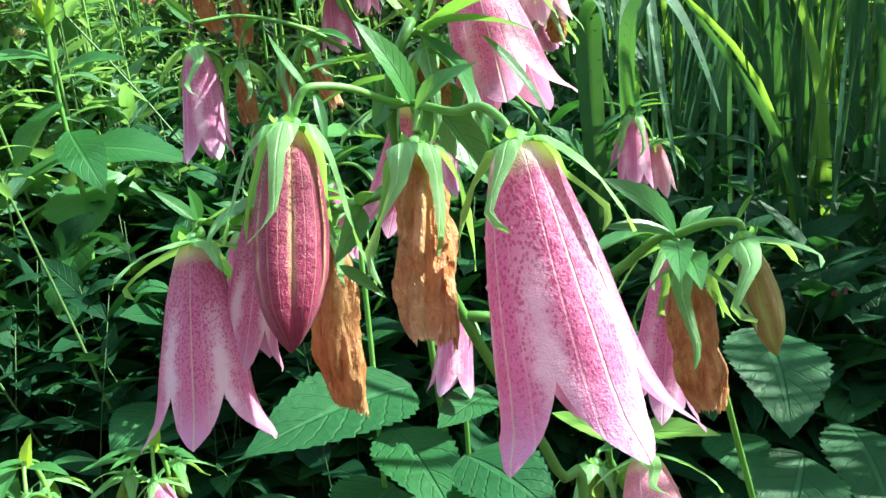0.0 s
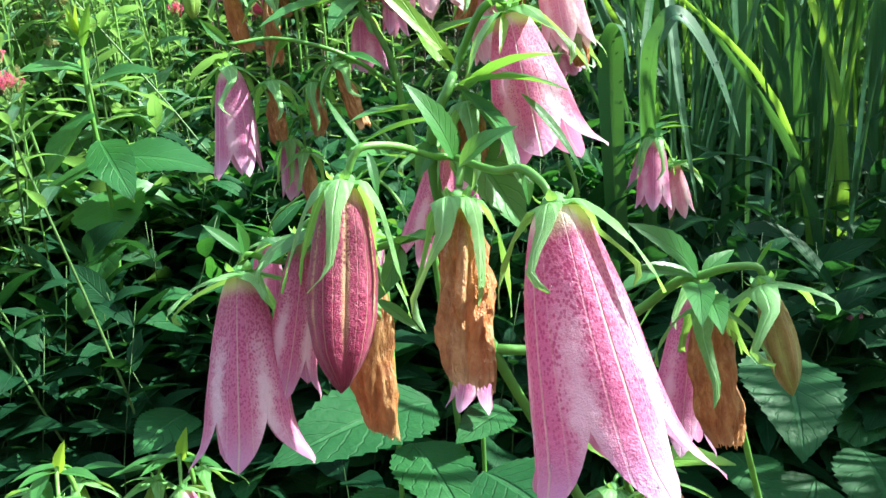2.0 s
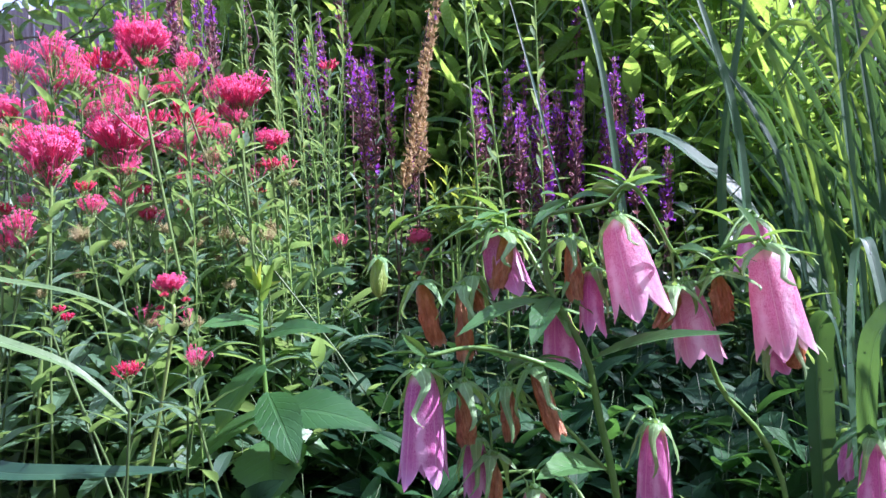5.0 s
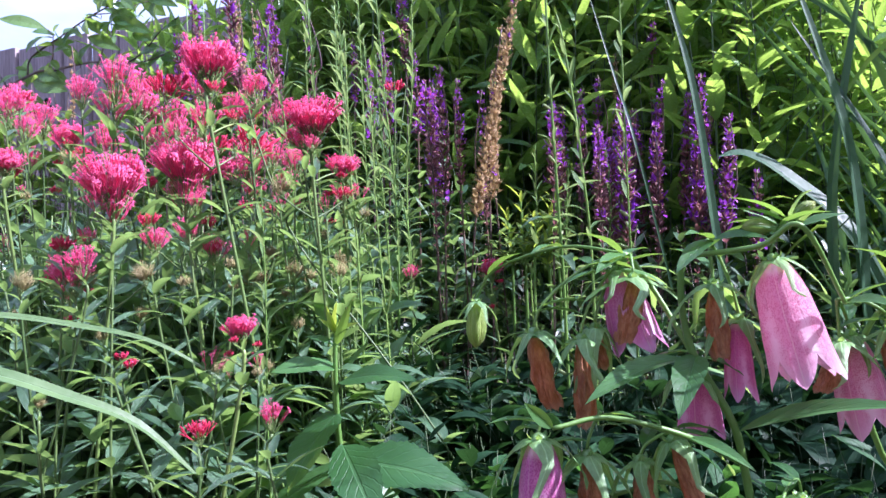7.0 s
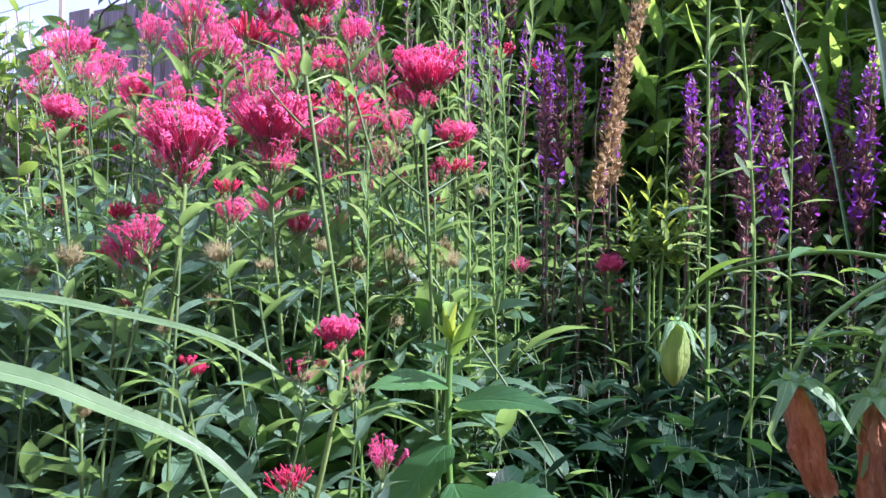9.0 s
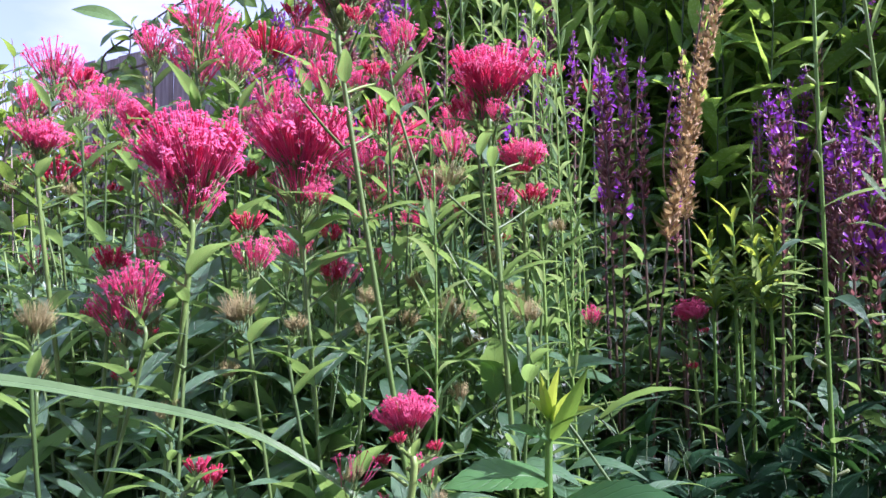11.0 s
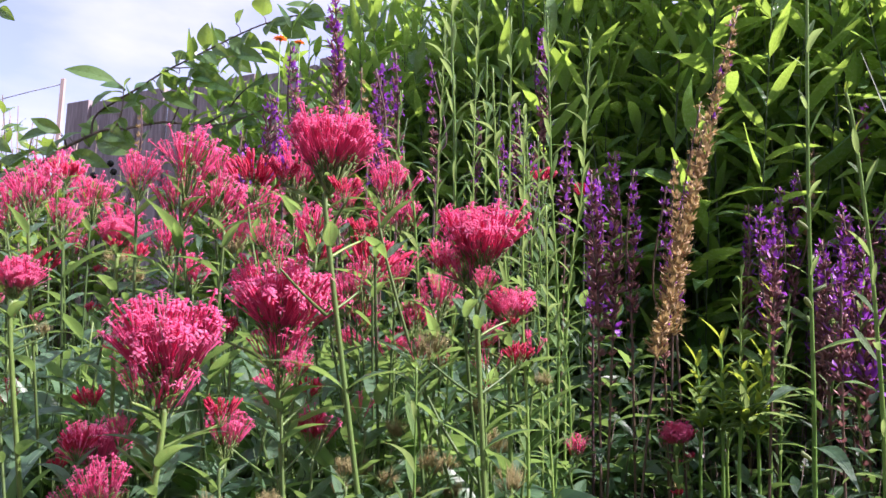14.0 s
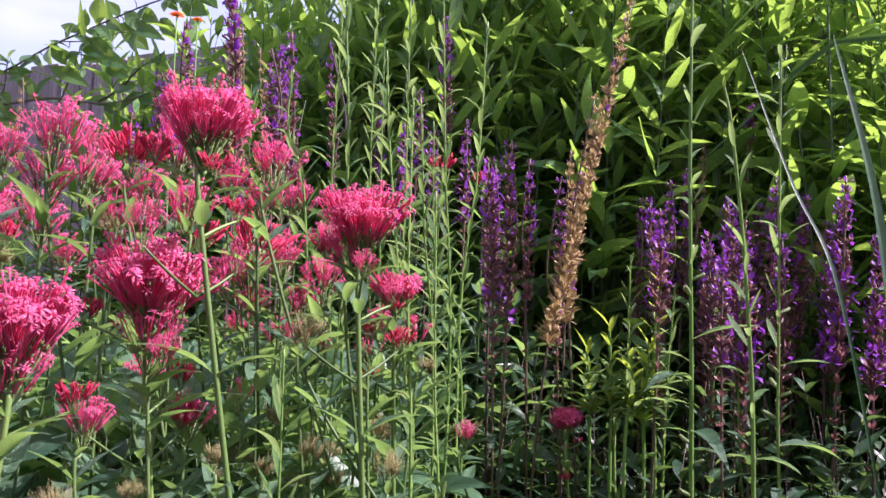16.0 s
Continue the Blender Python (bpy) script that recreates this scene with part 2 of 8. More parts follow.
M_TALL = leaf_material("narrow_grey_green_leaf", (0.055, 0.15, 0.035), (0.15, 0.29, 0.08), (0.46, 0.68, 0.20), 0.36, 0.46, 4, 0.2, spec=0.4)
M_HEDGE = leaf_material("fresh_green_lance_leaf", (0.050, 0.145, 0.055), (0.190, 0.370, 0.120), (0.50, 0.80, 0.10), 0.44, 0.22, 6, 0.3, spec=0.9)
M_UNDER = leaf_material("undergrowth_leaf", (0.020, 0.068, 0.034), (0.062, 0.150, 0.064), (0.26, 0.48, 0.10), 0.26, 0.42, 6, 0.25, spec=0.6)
M_STRAP = leaf_material("ribbed_strap_leaf", (0.016, 0.060, 0.034), (0.048, 0.125, 0.058), (0.28, 0.62, 0.10), 0.15, 0.50, 0.0, 0.2, spec=0.35)
# Lit copy of the strap leaf: sunshine is put into the brighter green.
M_STRAPLIT = leaf_material("sunlit_strap_leaf", (0.06, 0.16, 0.05), (0.12, 0.25, 0.07), (0.50, 0.80, 0.08), 0.40, 0.40, 0.0, 0.2, spec=0.4)
M_SHRUB = leaf_material("shrub_leaf", (0.035, 0.11, 0.04), (0.13, 0.25, 0.08), (0.48, 0.74, 0.09), 0.38, 0.30, 7, 0.3, spec=0.6)
M_BARK = tint_material("dark_bark", (0.09, 0.07, 0.06), (0.30, 0.25, 0.21), None, 0, 0.8, 90, 0.3, 260, 0.002)
M_VAL = tint_material("pink_star_petal", (0.92, 0.12, 0.32), (0.97, 0.36, 0.55), (1.0, 0.22, 0.45), 0.46, 0.5, 40)
M_VALTUBE = tint_material("hot_pink_floret_tube", (0.88, 0.085, 0.31), (0.96, 0.25, 0.50), (1.0, 0.12, 0.30), 0.46, 0.5, 40)
M_VALRED = tint_material("crimson_bud", (0.60, 0.014, 0.07), (0.80, 0.045, 0.14), (0.9, 0.06, 0.08), 0.25, 0.5, 40)
M_VIOLET = tint_material("violet_sage_petal", (0.19, 0.028, 0.37), (0.40, 0.095, 0.60), (0.50, 0.10, 0.76), 0.3, 0.5, 60)
M_CALYX = tint_material("purple_brown_calyx", (0.12, 0.045, 0.075), (0.38, 0.19, 0.17), (0.5, 0.22, 0.2), 0.25, 0.55, 80)
M_FADED = tint_material("faded_tan_calyx", (0.34, 0.23, 0.12), (0.64, 0.50, 0.26), (0.75, 0.55, 0.22), 0.25, 0.65, 80)
M_SAGESTEM = tint_material("dark_sage_stem", (0.07, 0.035, 0.05), (0.14, 0.10, 0.06), None, 0, 0.55, 60)
M_POD = tint_material("pale_seed_pod", (0.15, 0.26, 0.08), (0.29, 0.38, 0.16), (0.6, 0.65, 0.2), 0.2, 0.5, 60)
M_LIME = leaf_material("lime_and_sunlit_leaf", (0.17, 0.33, 0.06), (0.31, 0.49, 0.10), (0.65, 0.85, 0.08), 0.4, 0.42, 4, 0.2)
M_ORANGE = tint_material("orange_petal", (0.75, 0.10, 0.01), (0.9, 0.24, 0.02), (1, 0.25, 0.02), 0.3, 0.5, 50)
M_SEED = tint_material("olive_straw_seed_tuft", (0.26, 0.26, 0.09), (0.50, 0.42, 0.20), (0.6, 0.55, 0.2), 0.2, 0.7, 90)
drop = Shader("water")
M_DROP = drop.finish((0.95, 0.98, 1.0), 0.03, None, 0, None, 0, 1.0)
for node in M_DROP.node_tree.nodes:
    if node.type == "BSDF_PRINCIPLED":
        node.inputs["Transmission Weight"].default_value, node.inputs["IOR"].default_value = 0.9, 1.33
M_WOOD, M_SOIL = wood_material(), soil_material()
M_WIRE = tint_material("galvanised_wire", (0.50, 0.50, 0.51), (0.65, 0.65, 0.67), None, 0, 0.4, 60)
M_POST = tint_material("pale_brown_post", (0.42, 0.33, 0.29), (0.58, 0.48, 0.44), None, 0, 0.7, 20)
M_BERRY = tint_material("dark_berry", (0.012, 0.012, 0.02), (0.03, 0.02, 0.04), None, 0, 0.25, 60)


# ---- geometry helpers ----
def unit(v):
    v = np.asarray(v, float)
    return v / (np.linalg.norm(v) + 1e-12)


def basis(ahead, up=(0, 0, 1)):
    """Columns: across, along, face normal."""
    y = unit(ahead)
    x = np.cross(y, up)
    if np.linalg.norm(x) < 1e-3:
        x = np.cross(y, (1, 0, 0.2))
    x = unit(x)
    return np.stack([x, y, np.cross(x, y)], 1)


def quads(rows, cols, first=0, closed=False):
    """Faces of a grid of rows x cols points."""
    i, j = np.meshgrid(np.arange(rows - 1), np.arange(cols if closed else cols - 1), indexing="ij")
    k = (j + 1) % cols
    return first + np.stack([i * cols + j, i * cols + k, (i + 1) * cols + k, (i + 1) * cols + j], -1).reshape(-1, 4)


class Buf:
    """Gathers pieces of one mesh."""

    def __init__(self):
        self.v, self.f, self.t, self.n = [], [], [], 0

    def add(self, piece, turn=None, at=None, size=1.0):
        v, f, t = piece
        v = v * size
        if turn is not None:
            v = v @ np.asarray(turn).T
        if at is not None:
            v = v + np.asarray(at)
        self.v.append(v), self.f.append(f + self.n), self.t.append(t)
        self.n += len(v)
        return self

    def mesh(self, name, mat, smooth=True):
        v, f, t = np.concatenate(self.v), np.concatenate(self.f).astype(np.int32), np.concatenate(self.t)
        me = bpy.data.meshes.new(name)
        me.vertices.add(len(v)), me.loops.add(4 * len(f)), me.polygons.add(len(f))
        me.vertices.foreach_set("co", v.astype(np.float32).ravel())
        me.loops.foreach_set("vertex_index", f.ravel())
        me.polygons.foreach_set("loop_start", np.arange(0, 4 * len(f), 4, dtype=np.int32))
        me.uv_layers.new(name="UVMap").data.foreach_set("uv", t[f.ravel()].astype(np.float32).ravel())
        me.polygons.foreach_set("use_smooth", np.full(len(f), smooth))
        me.update()
        me.validate()
        me.materials.append(mat)
        return me


def leaf_piece(length, width, rows=8, cols=4, peak=0.4, taper=1.0, teeth=0, tooth=0.14, fold=0.25, curl=0.5, wave=0.0, stalk=0.0):
    """A leaf along +y, its upper side +z."""
    v = np.linspace(0, 1, rows + 1)[:, None]
    u = np.linspace(-1, 1, cols + 1)[None]
    half = np.sin(np.pi * v ** (math.log(0.5) / math.log(peak))) ** taper
    half = np.maximum(half, 0.03) * width / 2
    if teeth:
        saw = 1 - (v * teeth) % 1.0
        half = half * (1 - tooth * (1 - saw))
    if stalk:
        half = np.where(v < stalk, width * 0.04, half)
    x = u * half
    y = length * (np.sin(curl * v) / curl if abs(curl) > 1e-3 else v) + 0 * x
    z = -length * ((1 - np.cos(curl * v)) / curl if abs(curl) > 1e-3 else 0 * v) + fold * np.abs(x) + wave * width * np.sin(9 * v + 2.0 * np.sign(u)) * np.abs(u)
    p = np.stack([x, y, z], -1).reshape(-1, 3)
    t = np.stack([(u + 1) / 2 + 0 * v, v + 0 * u], -1).reshape(-1, 2)
    return p, quads(rows + 1, cols + 1), t


def curve(points, n=12):
    """A smooth line through points."""
    p = np.asarray(points, float)
    if len(p) == 2:
        return p[0] + (p[1] - p[0]) * np.linspace(0, 1, n + 1)[:, None]
    q = np.concatenate([[2 * p[0] - p[1]], p, [2 * p[-1] - p[-2]]])
    out = []
    for a, b, c, d in zip(q, q[1:], q[2:], q[3:]):
        s = np.linspace(0, 1, max(2, n // (len(p) - 1)), endpoint=False)[:, None]
        out.append(0.5 * (2 * b + (c - a) * s + (2 * a - 5 * b + 4 * c - d) * s**2 + (3 * b - a - 3 * c + d) * s**3))
    return np.concatenate(out + [p[-1:]])


def tube_piece(line, r0, r1=None, sides=7):
    """A closed, tapering tube along a line; r0 may be a row of radii."""
    line = np.asarray(line, float)
    n = len(line)
    r = np.asarray(r0, float) if np.ndim(r0) else np.linspace(r0, r0 if r1 is None else r1, n)
    along = np.gradient(line, axis=0)
    x = np.cross(unit(along[0]), (0.3, 0.5, 0.8))
    rings = []
    for p, d, radius in zip(line, along, r):
        d = unit(d)
        x = unit(x - d * (x @ d))
        y = np.cross(d, x)
        a = np.linspace(0, 2 * np.pi, sides, endpoint=False)[:, None]
        rings.append(p + radius * (np.cos(a) * x + np.sin(a) * y))
    rings = [rings[0] * 0.02 + line[0] * 0.98] + rings + [rings[-1] * 0.02 + line[-1] * 0.98]
    v = np.concatenate(rings)
    t = np.stack(np.meshgrid(np.linspace(0, 1, len(rings)), np.linspace(0, 1, sides), indexing="ij")[::-1], -1).reshape(-1, 2)
    return v, quads(len(rings), sides, closed=True), t


def blade_piece(line, width, up=(0, 0, 1), cols=4, fold=0.3, taper=0.6, base=0.8):
    """A strap leaf along a line of points."""
    line = np.asarray(line, float)
    n = len(line)
    v = np.linspace(0, 1, n)
    half = width / 2 * np.minimum(base + (1 - base) * np.minimum(v / 0.3, 1), 1) * np.maximum(1 - v**3.0, 0) ** taper + width * 0.01
    u = np.linspace(-1, 1, cols + 1)
    rows = []
    x = basis(line[-1] - line[0], up)[:, 0]
    for p, d, h in zip(line, np.gradient(line, axis=0), half):
        d = unit(d)
        x = unit(x - d * (x @ d))
        rows.append(p + np.outer(u * h, x) + np.outer(fold * np.abs(u) * h, np.cross(x, d)))
    t = np.stack(np.meshgrid(v, (u + 1) / 2, indexing="ij")[::-1], -1).reshape(-1, 2)
    return np.concatenate(rows), quads(n, cols + 1), t


def one(piece):
    return Buf().add(piece)


def thing(name, at, label, category, group="", kind=""):
    ob = new(name)
    ob.location = at
    ob.empty_display_size = 0.02
    return tagged(ob, label, category, group, kind)


def part(name, me, parent, m=None, label="", kind=""):
    """Links a mesh under a thing or a part. m: its pose in the world if the parent is a thing, else in the parent's frame."""
    ob = new(name, me)
    ob.parent = parent
    m = m or Matrix()
    ob.matrix_local = Matrix.Translation(-parent.location) @ m if parent.type == "EMPTY" else m
    return tagged(ob, label, kind=kind)


def place(at, turn=None, size=1.0):
    r = Matrix(np.asarray(turn).tolist()).to_4x4() if turn is not None else Matrix()
    return Matrix.Translation(tuple(at)) @ r @ Matrix.Scale(size, 4)


rng = np.random.default_rng(7)
CACHE = {}


def cached(key, make):
    if key not in CACHE:
        CACHE[key] = make()
    return CACHE[key]


# ---- bell flowers ----
def corolla(kind, ratio, flare, seed):
    """A bell one unit long, hanging from the origin along -z, of five lobes."""
    g = np.random.default_rng(seed)
    buf = Buf()
    cols, rows = 14, 24
    if kind == "bell":
        ss = [0, 0.03, 0.08, 0.16, 0.28, 0.45, 0.62, 0.78, 0.9, 1.0]
        c = min(1.0, flare / 0.3)
        rr = [0.34, 0.47 - 0.05 * c, 0.58 - 0.08 * c, 0.70 - 0.10 * c, 0.81 - 0.09 * c, 0.90 - 0.05 * c, 0.96, 1.01 + 0.05 * c, 1.04 + 0.05 * c + 0.30 * flare, 1.08 + 0.10 * c + 0.85 * flare]
    elif kind == "bud":
        ss = [0, 0.04, 0.12, 0.25, 0.45, 0.65, 0.80, 0.88, 0.95, 1.0]
        rr = [0.36, 0.50, 0.68, 0.86, 1.00, 0.97, 0.78, 0.56, 0.30, 0.03]
    else:
        ss = [0, 0.04, 0.12, 0.25, 0.45, 0.65, 0.80, 0.9, 0.96, 1.0]
        rr = [0.42, 0.52, 0.66, 0.82, 0.96, 1.00, 0.94, 0.84, 0.74, 0.58] if seed % 3 else [0.42, 0.56, 0.72, 0.88, 0.98, 0.95, 0.82, 0.68, 0.62, 0.50]
    bend = g.normal(0, 0.05 if kind != "dry" else 0.09, 2)
    flat, folds, lag = g.uniform(0.55, 0.85), g.integers(4, 8), g.uniform(0, 6)
    for k in range(5):
        d = np.linspace(-1, 1, cols + 1)[None]
        v = np.linspace(0, 1, rows + 1)[:, None]
        lip = (0.18 if flare > 0.1 else 0.16) + 0.015 * g.normal()
        if kind == "bell":
            reach = 1 - lip * np.abs(d) ** 2.0 - 0.06 * np.abs(d) + 0.02 * np.maximum(0, 1 - np.abs(d) * 4) * (1 + 0.4 * g.normal())
        elif kind == "bud":
            reach = 1 + 0 * d
        else:
            reach = 1 - 0.10 * d**2 - (1 - d**2) * (0.08 * g.random() + 0.05 * np.abs(np.sin(9 * d + g.uniform(0, 6))))
        s = v * reach
        r = ratio * np.interp(s, ss, rr)
        a = 2 * np.pi * (k + d / 2) / 5
        if kind == "bell":
            r = r * (1 + 0.035 * np.cos(np.pi * d) - 0.05 * d**2 * np.clip((s - 0.6) / 0.4, 0, 1))
            if flare > 0:
                r = r + ratio * flare * g.uniform(-0.5, 0.4) * np.clip((s - 0.72) / 0.28, 0, 1) ** 2
            a = 2 * np.pi * (k + d / 2 * (1 - 0.05 * np.clip((s - 0.75) / 0.25, 0, 1))) / 5
            soft = np.array([[noise.noise((x * 0.9 + k, y * 4, seed)) for x in d[0]] for y in v[:, 0]])
            r = r * (1 + 0.03 * soft)
        elif kind == "bud":
            r = r * (1 + 0.07 * np.cos(np.pi * d)) * (1 - 0.05 * (np.abs(d) > 0.93))
            a = a + 0.5 * np.clip((s - 0.75) / 0.25, 0, 1) ** 2
        else:
            soft = np.array([[noise.noise((1.6 * math.cos(x), 1.6 * math.sin(x), 3.5 * y + seed)) + 0.7 * noise.noise((5 * math.cos(x), 5 * math.sin(x), 6 * y + seed)) + 0.35 * abs(noise.noise((9 * math.cos(x), 9 * math.sin(x), 15 * y + seed)))
                              for x in 2 * np.pi * (k + d[0] / 2) / 5] for y in v[:, 0]])
            crease = np.abs(np.sin(folds * a / 2 + lag + 2.0 * s)) - 0.5
            r = r * (1 + (0.40 * soft + 0.17 * crease) * np.clip(s / 0.25, 0.15, 1)) * (1 - 0.5 * (1 - flat) * np.sin(a + lag) ** 2)
            a = a + 0.9 * s * (seed % 3 - 1)
        p = np.stack([r * np.cos(a) + bend[0] * s**2, r * np.sin(a) + bend[1] * s**2, -s + 0 * a], -1).reshape(-1, 3)
        t = np.stack([(d + 1) / 2 + 0 * v, s], -1).reshape(-1, 2)
        buf.add((p, quads(rows + 1, cols + 1), t))
    return buf


def sepal_mesh(seed, droop):
    g = np.random.default_rng(seed)
    n = 9
    tip = g.uniform(-0.25, 0.6)
    reach, fall = 0.42 * (1.15 - 0.8 * droop), 0.41 * (0.30 + droop)
    line = curve([(0.055, 0, 0.035), (0.15, 0.0, 0.02), (0.15 + 0.55 * reach, 0.02 * g.normal(), -0.35 * fall), (0.15 + reach, 0.04 * g.normal(), -fall), (0.15 + reach + 0.06 * tip, 0.06 * g.normal(), -1.35 * fall)], n)
    v = np.linspace(0, 1, len(line))
    half = np.interp(v, [0, 0.12, 0.3, 0.55, 0.85, 1], [0.050, 0.104, 0.088, 0.040, 0.022, 0.004])
    u = np.linspace(-1, 1, 5)
    rows = []
    for p, d, h in zip(line, np.gradient(line, axis=0), half):
        b = basis(d, (0.6, 0, 1))
        rows.append(p + np.outer(u * h, b[:, 0]) + np.outer(-0.30 * np.abs(u) ** 1.5 * h + 0.010 * u * math.sin(60 * p[0] + seed), b[:, 2]))
    t = np.stack(np.meshgrid(v, (u + 1) / 2, indexing="ij")[::-1], -1).reshape(-1, 2)
    return Buf().add((np.concatenate(rows), quads(len(line), 5), t)).mesh("sepal", M_SEPAL)


def cap_mesh():
    z = np.array([0.10, 0.085, 0.05, 0.02, -0.01, -0.03])
    r = np.array([0.022, 0.045, 0.085, 0.10, 0.092, 0.07])
    line = np.stack([0 * z, 0 * z, z], 1)
    b = one(tube_piece(line, r, sides=10))
    for k in range(5):
        a = 2 * np.pi * (k + 0.5) / 5
        w = np.array([math.cos(a), math.sin(a), 0.35])
        b.add(leaf_piece(0.10, 0.07, 5, 2, 0.35, curl=-1.2), basis(w, (0, 0, 1)), (0.07 * math.cos(a), 0.07 * math.sin(a), 0.03))
    return b.mesh("calyx_cup", M_SEPAL)


FLOWER_NAMES = {"bell": "bell_flower", "lilac": "bell_flower", "shell": "bell_flower", "maroon": "flower_bud", "olive": "flower_bud", "green": "flower_bud", "dry": "withered_flower"}
FLOWER_LABEL = {"bell": "open pink bell, freckled crimson, with pale ribs", "lilac": "open lilac-pink bell with pointed lips", "shell": "pale pink bell with the sun's glow put into its petal colour",
                "maroon": "closed maroon balloon bud with cream stripes", "olive": "slim closed olive bud with brown seams", "green": "young closed green bud", "dry": "withered crumpled brown bell"}
FLOWER_MAT = {"bell": M_BELL, "lilac": M_LILAC, "shell": M_SHELL, "maroon": M_MAROON, "olive": M_BUD, "green": M_GREENBUD, "dry": M_DRY}
count = [0]


def flower(plant, kind, top, mouth, ratio, flare=0.12, spin=None, droop=None, join=None, bow=0.2, sepals=1.0):
    """A hanging flower from its calyx to its mouth, with five sepals; join: where its stalk leaves the stem."""
    count[0] += 1
    n = count[0]
    top, mouth = np.array(top), np.array(mouth)
    length = np.linalg.norm(mouth - top)
    shape = {"maroon": "bud", "olive": "bud", "green": "bud", "dry": "dry"}.get(kind, "bell")
    me = corolla(shape, ratio * (0.80 if shape == "dry" else 1.0), flare if shape == "bell" else 0, n).mesh("corolla", FLOWER_MAT[kind])
    down = unit(mouth - top)
    side = unit(np.cross(down, (0.2, 1, 0.1)))
    a = rng.uniform(0, 1.25) if spin is None else spin
    x = side * math.cos(a) + np.cross(down, side) * math.sin(a)
    turn = np.stack([x, np.cross(-down, x), -down], 1)
    ob = part(FLOWER_NAMES[kind], me, plant, place(top, turn, length), FLOWER_LABEL[kind])
    k = sepals * 0.74 * (0.045 / length if length < 0.06 else 0.8)
    part("calyx_cup", cached("cap", cap_mesh), ob, Matrix.Scale(k, 4), "pale green calyx")
    dr = rng.uniform(0.35, 0.9) if droop is None else droop
    for i in range(5):
        s = (n * 5 + i) % 12
        sep = cached(("sepal", s, round(dr * 3)), lambda: sepal_mesh(s, dr))
        part("sepal", sep, ob, pose(0, 0, 0, 0, 0, 72 * i + 36 + rng.normal() * 8) @ Matrix.Scale(k * rng.uniform(0.85, 1.2), 4))
    if join is not None:
        join = np.array(join)
        end = top - down * 0.09 * k * length
        rise = (0, 0, bow * np.linalg.norm(end - join))
        line = curve([join, join * 0.6 + end * 0.4 + np.multiply(rise, 0.75), end * 0.85 + join * 0.15 + np.multiply(rise, 0.7), end], 14)
        part("flower_stalk", one(tube_piece(line, 0.0010, 0.0008, 7)).mesh("flower_stalk", M_STEM), plant)
        for k in range(2):
            p = line[4 + 5 * k]
            a = rng.uniform(0, 6.28)
            bract(plant, p, p + 0.028 * np.array([math.cos(a), math.sin(a), rng.uniform(-0.3, 0.5)]), 0.0085, curl=0.6, teeth=5)
    return ob


def stem_of(plant, points, r0, r1, mat=None, n=24, name="stem"):
    return part(name, one(tube_piece(curve(points, n), r0, r1, 8)).mesh(name, mat or M_STEM), plant)


def bract(plant, base, tip, width, up=(0, 0, 1), curl=0.5, mat=None, teeth=7, fold=0.35, peak=0.4, name="leaf", label="", wave=0.02, twist=0.0):
    """A leaf from base to tip."""
    base, tip = np.array(base), np.array(tip)
    length = np.linalg.norm(tip - base)
    chord = abs(2 * math.sin(curl / 2) / curl) if abs(curl) > 1e-3 else 1.0
    b = basis(tip - base, up)
    tilt = np.array(Matrix.Rotation(curl / 2, 3, "X"))
    roll = np.array(Matrix.Rotation(twist, 3, "Y"))
    me = one(leaf_piece(length / chord, width, max(14, 3 * teeth), 6, peak, 0.9, teeth, 0.12, fold, curl, wave)).mesh("leaf", mat or M_BELLLEAF)
    return part(name, me, plant, place(base, b @ roll @ tilt), label)

# ---- ground and fence ----
def ground_mesh():
    n = 60
    a = np.linspace(-1, 1, n + 1)
    g = np.sign(a) * np.abs(a) ** 5 * 900 + a * 2.5
    x, y = np.meshgrid(g, g + 0.8, indexing="ij")
    z = np.array([[0.02 * noise.noise((p * 3, q * 3, 0)) if abs(p) < 4 and abs(q) < 4 else 0 for p, q in zip(r, s)] for r, s in zip(x, y)])
    t = np.stack([x, y], -1).reshape(-1, 2)
    return Buf().add((np.stack([x, y, z - 0.012], -1).reshape(-1, 3), quads(n + 1, n + 1)[:, ::-1], t)).mesh("ground", M_SOIL)


tagged(new("ground", ground_mesh()), "dark bare garden soil under the plants", "ground", kind="structure")


def box_piece(size, cut=0.06):
    """A box with softened long edges, its base at the origin, standing along z."""
    x, y, z = size
    c = cut * min(x, y)
    ring = np.array([(-x / 2 + c, -y / 2), (x / 2 - c, -y / 2), (x / 2, -y / 2 + c), (x / 2, y / 2 - c), (x / 2 - c, y / 2), (-x / 2 + c, y / 2), (-x / 2, y / 2 - c), (-x / 2, -y / 2 + c)])
    zs = [0, 0, z - c, z, z]
    ks = [0.02, 1, 1, 0.94, 0.02]
    v = np.concatenate([np.column_stack([ring * k, np.full(8, h)]) for k, h in zip(ks, zs)])
    t = v[:, [0, 2]]
    return v, quads(5, 8, closed=True), t


FENCE_A, FENCE_B, FENCE_TOP = np.array([-1.98, 2.02]), np.array([1.50, 1.41]), 1.30
fence = thing("fence", (*FENCE_A, 0), "weathered grey wooden board fence behind the flowers", "fence", kind="structure")
run = FENCE_B - FENCE_A
length = np.linalg.norm(run)
yaw = math.degrees(math.atan2(run[1], run[0]))
board = one(box_piece((0.096, 0.018, FENCE_TOP))).mesh("board", M_WOOD, False)
for i in range(int(length / 0.102)):
    p = FENCE_A + run * (0.05 + 0.102 * i) / length
    part("board", board, fence, pose(p[0], p[1], rng.uniform(-0.012, 0.004), rng.normal() * 0.4, 0, yaw + rng.normal() * 1.2))
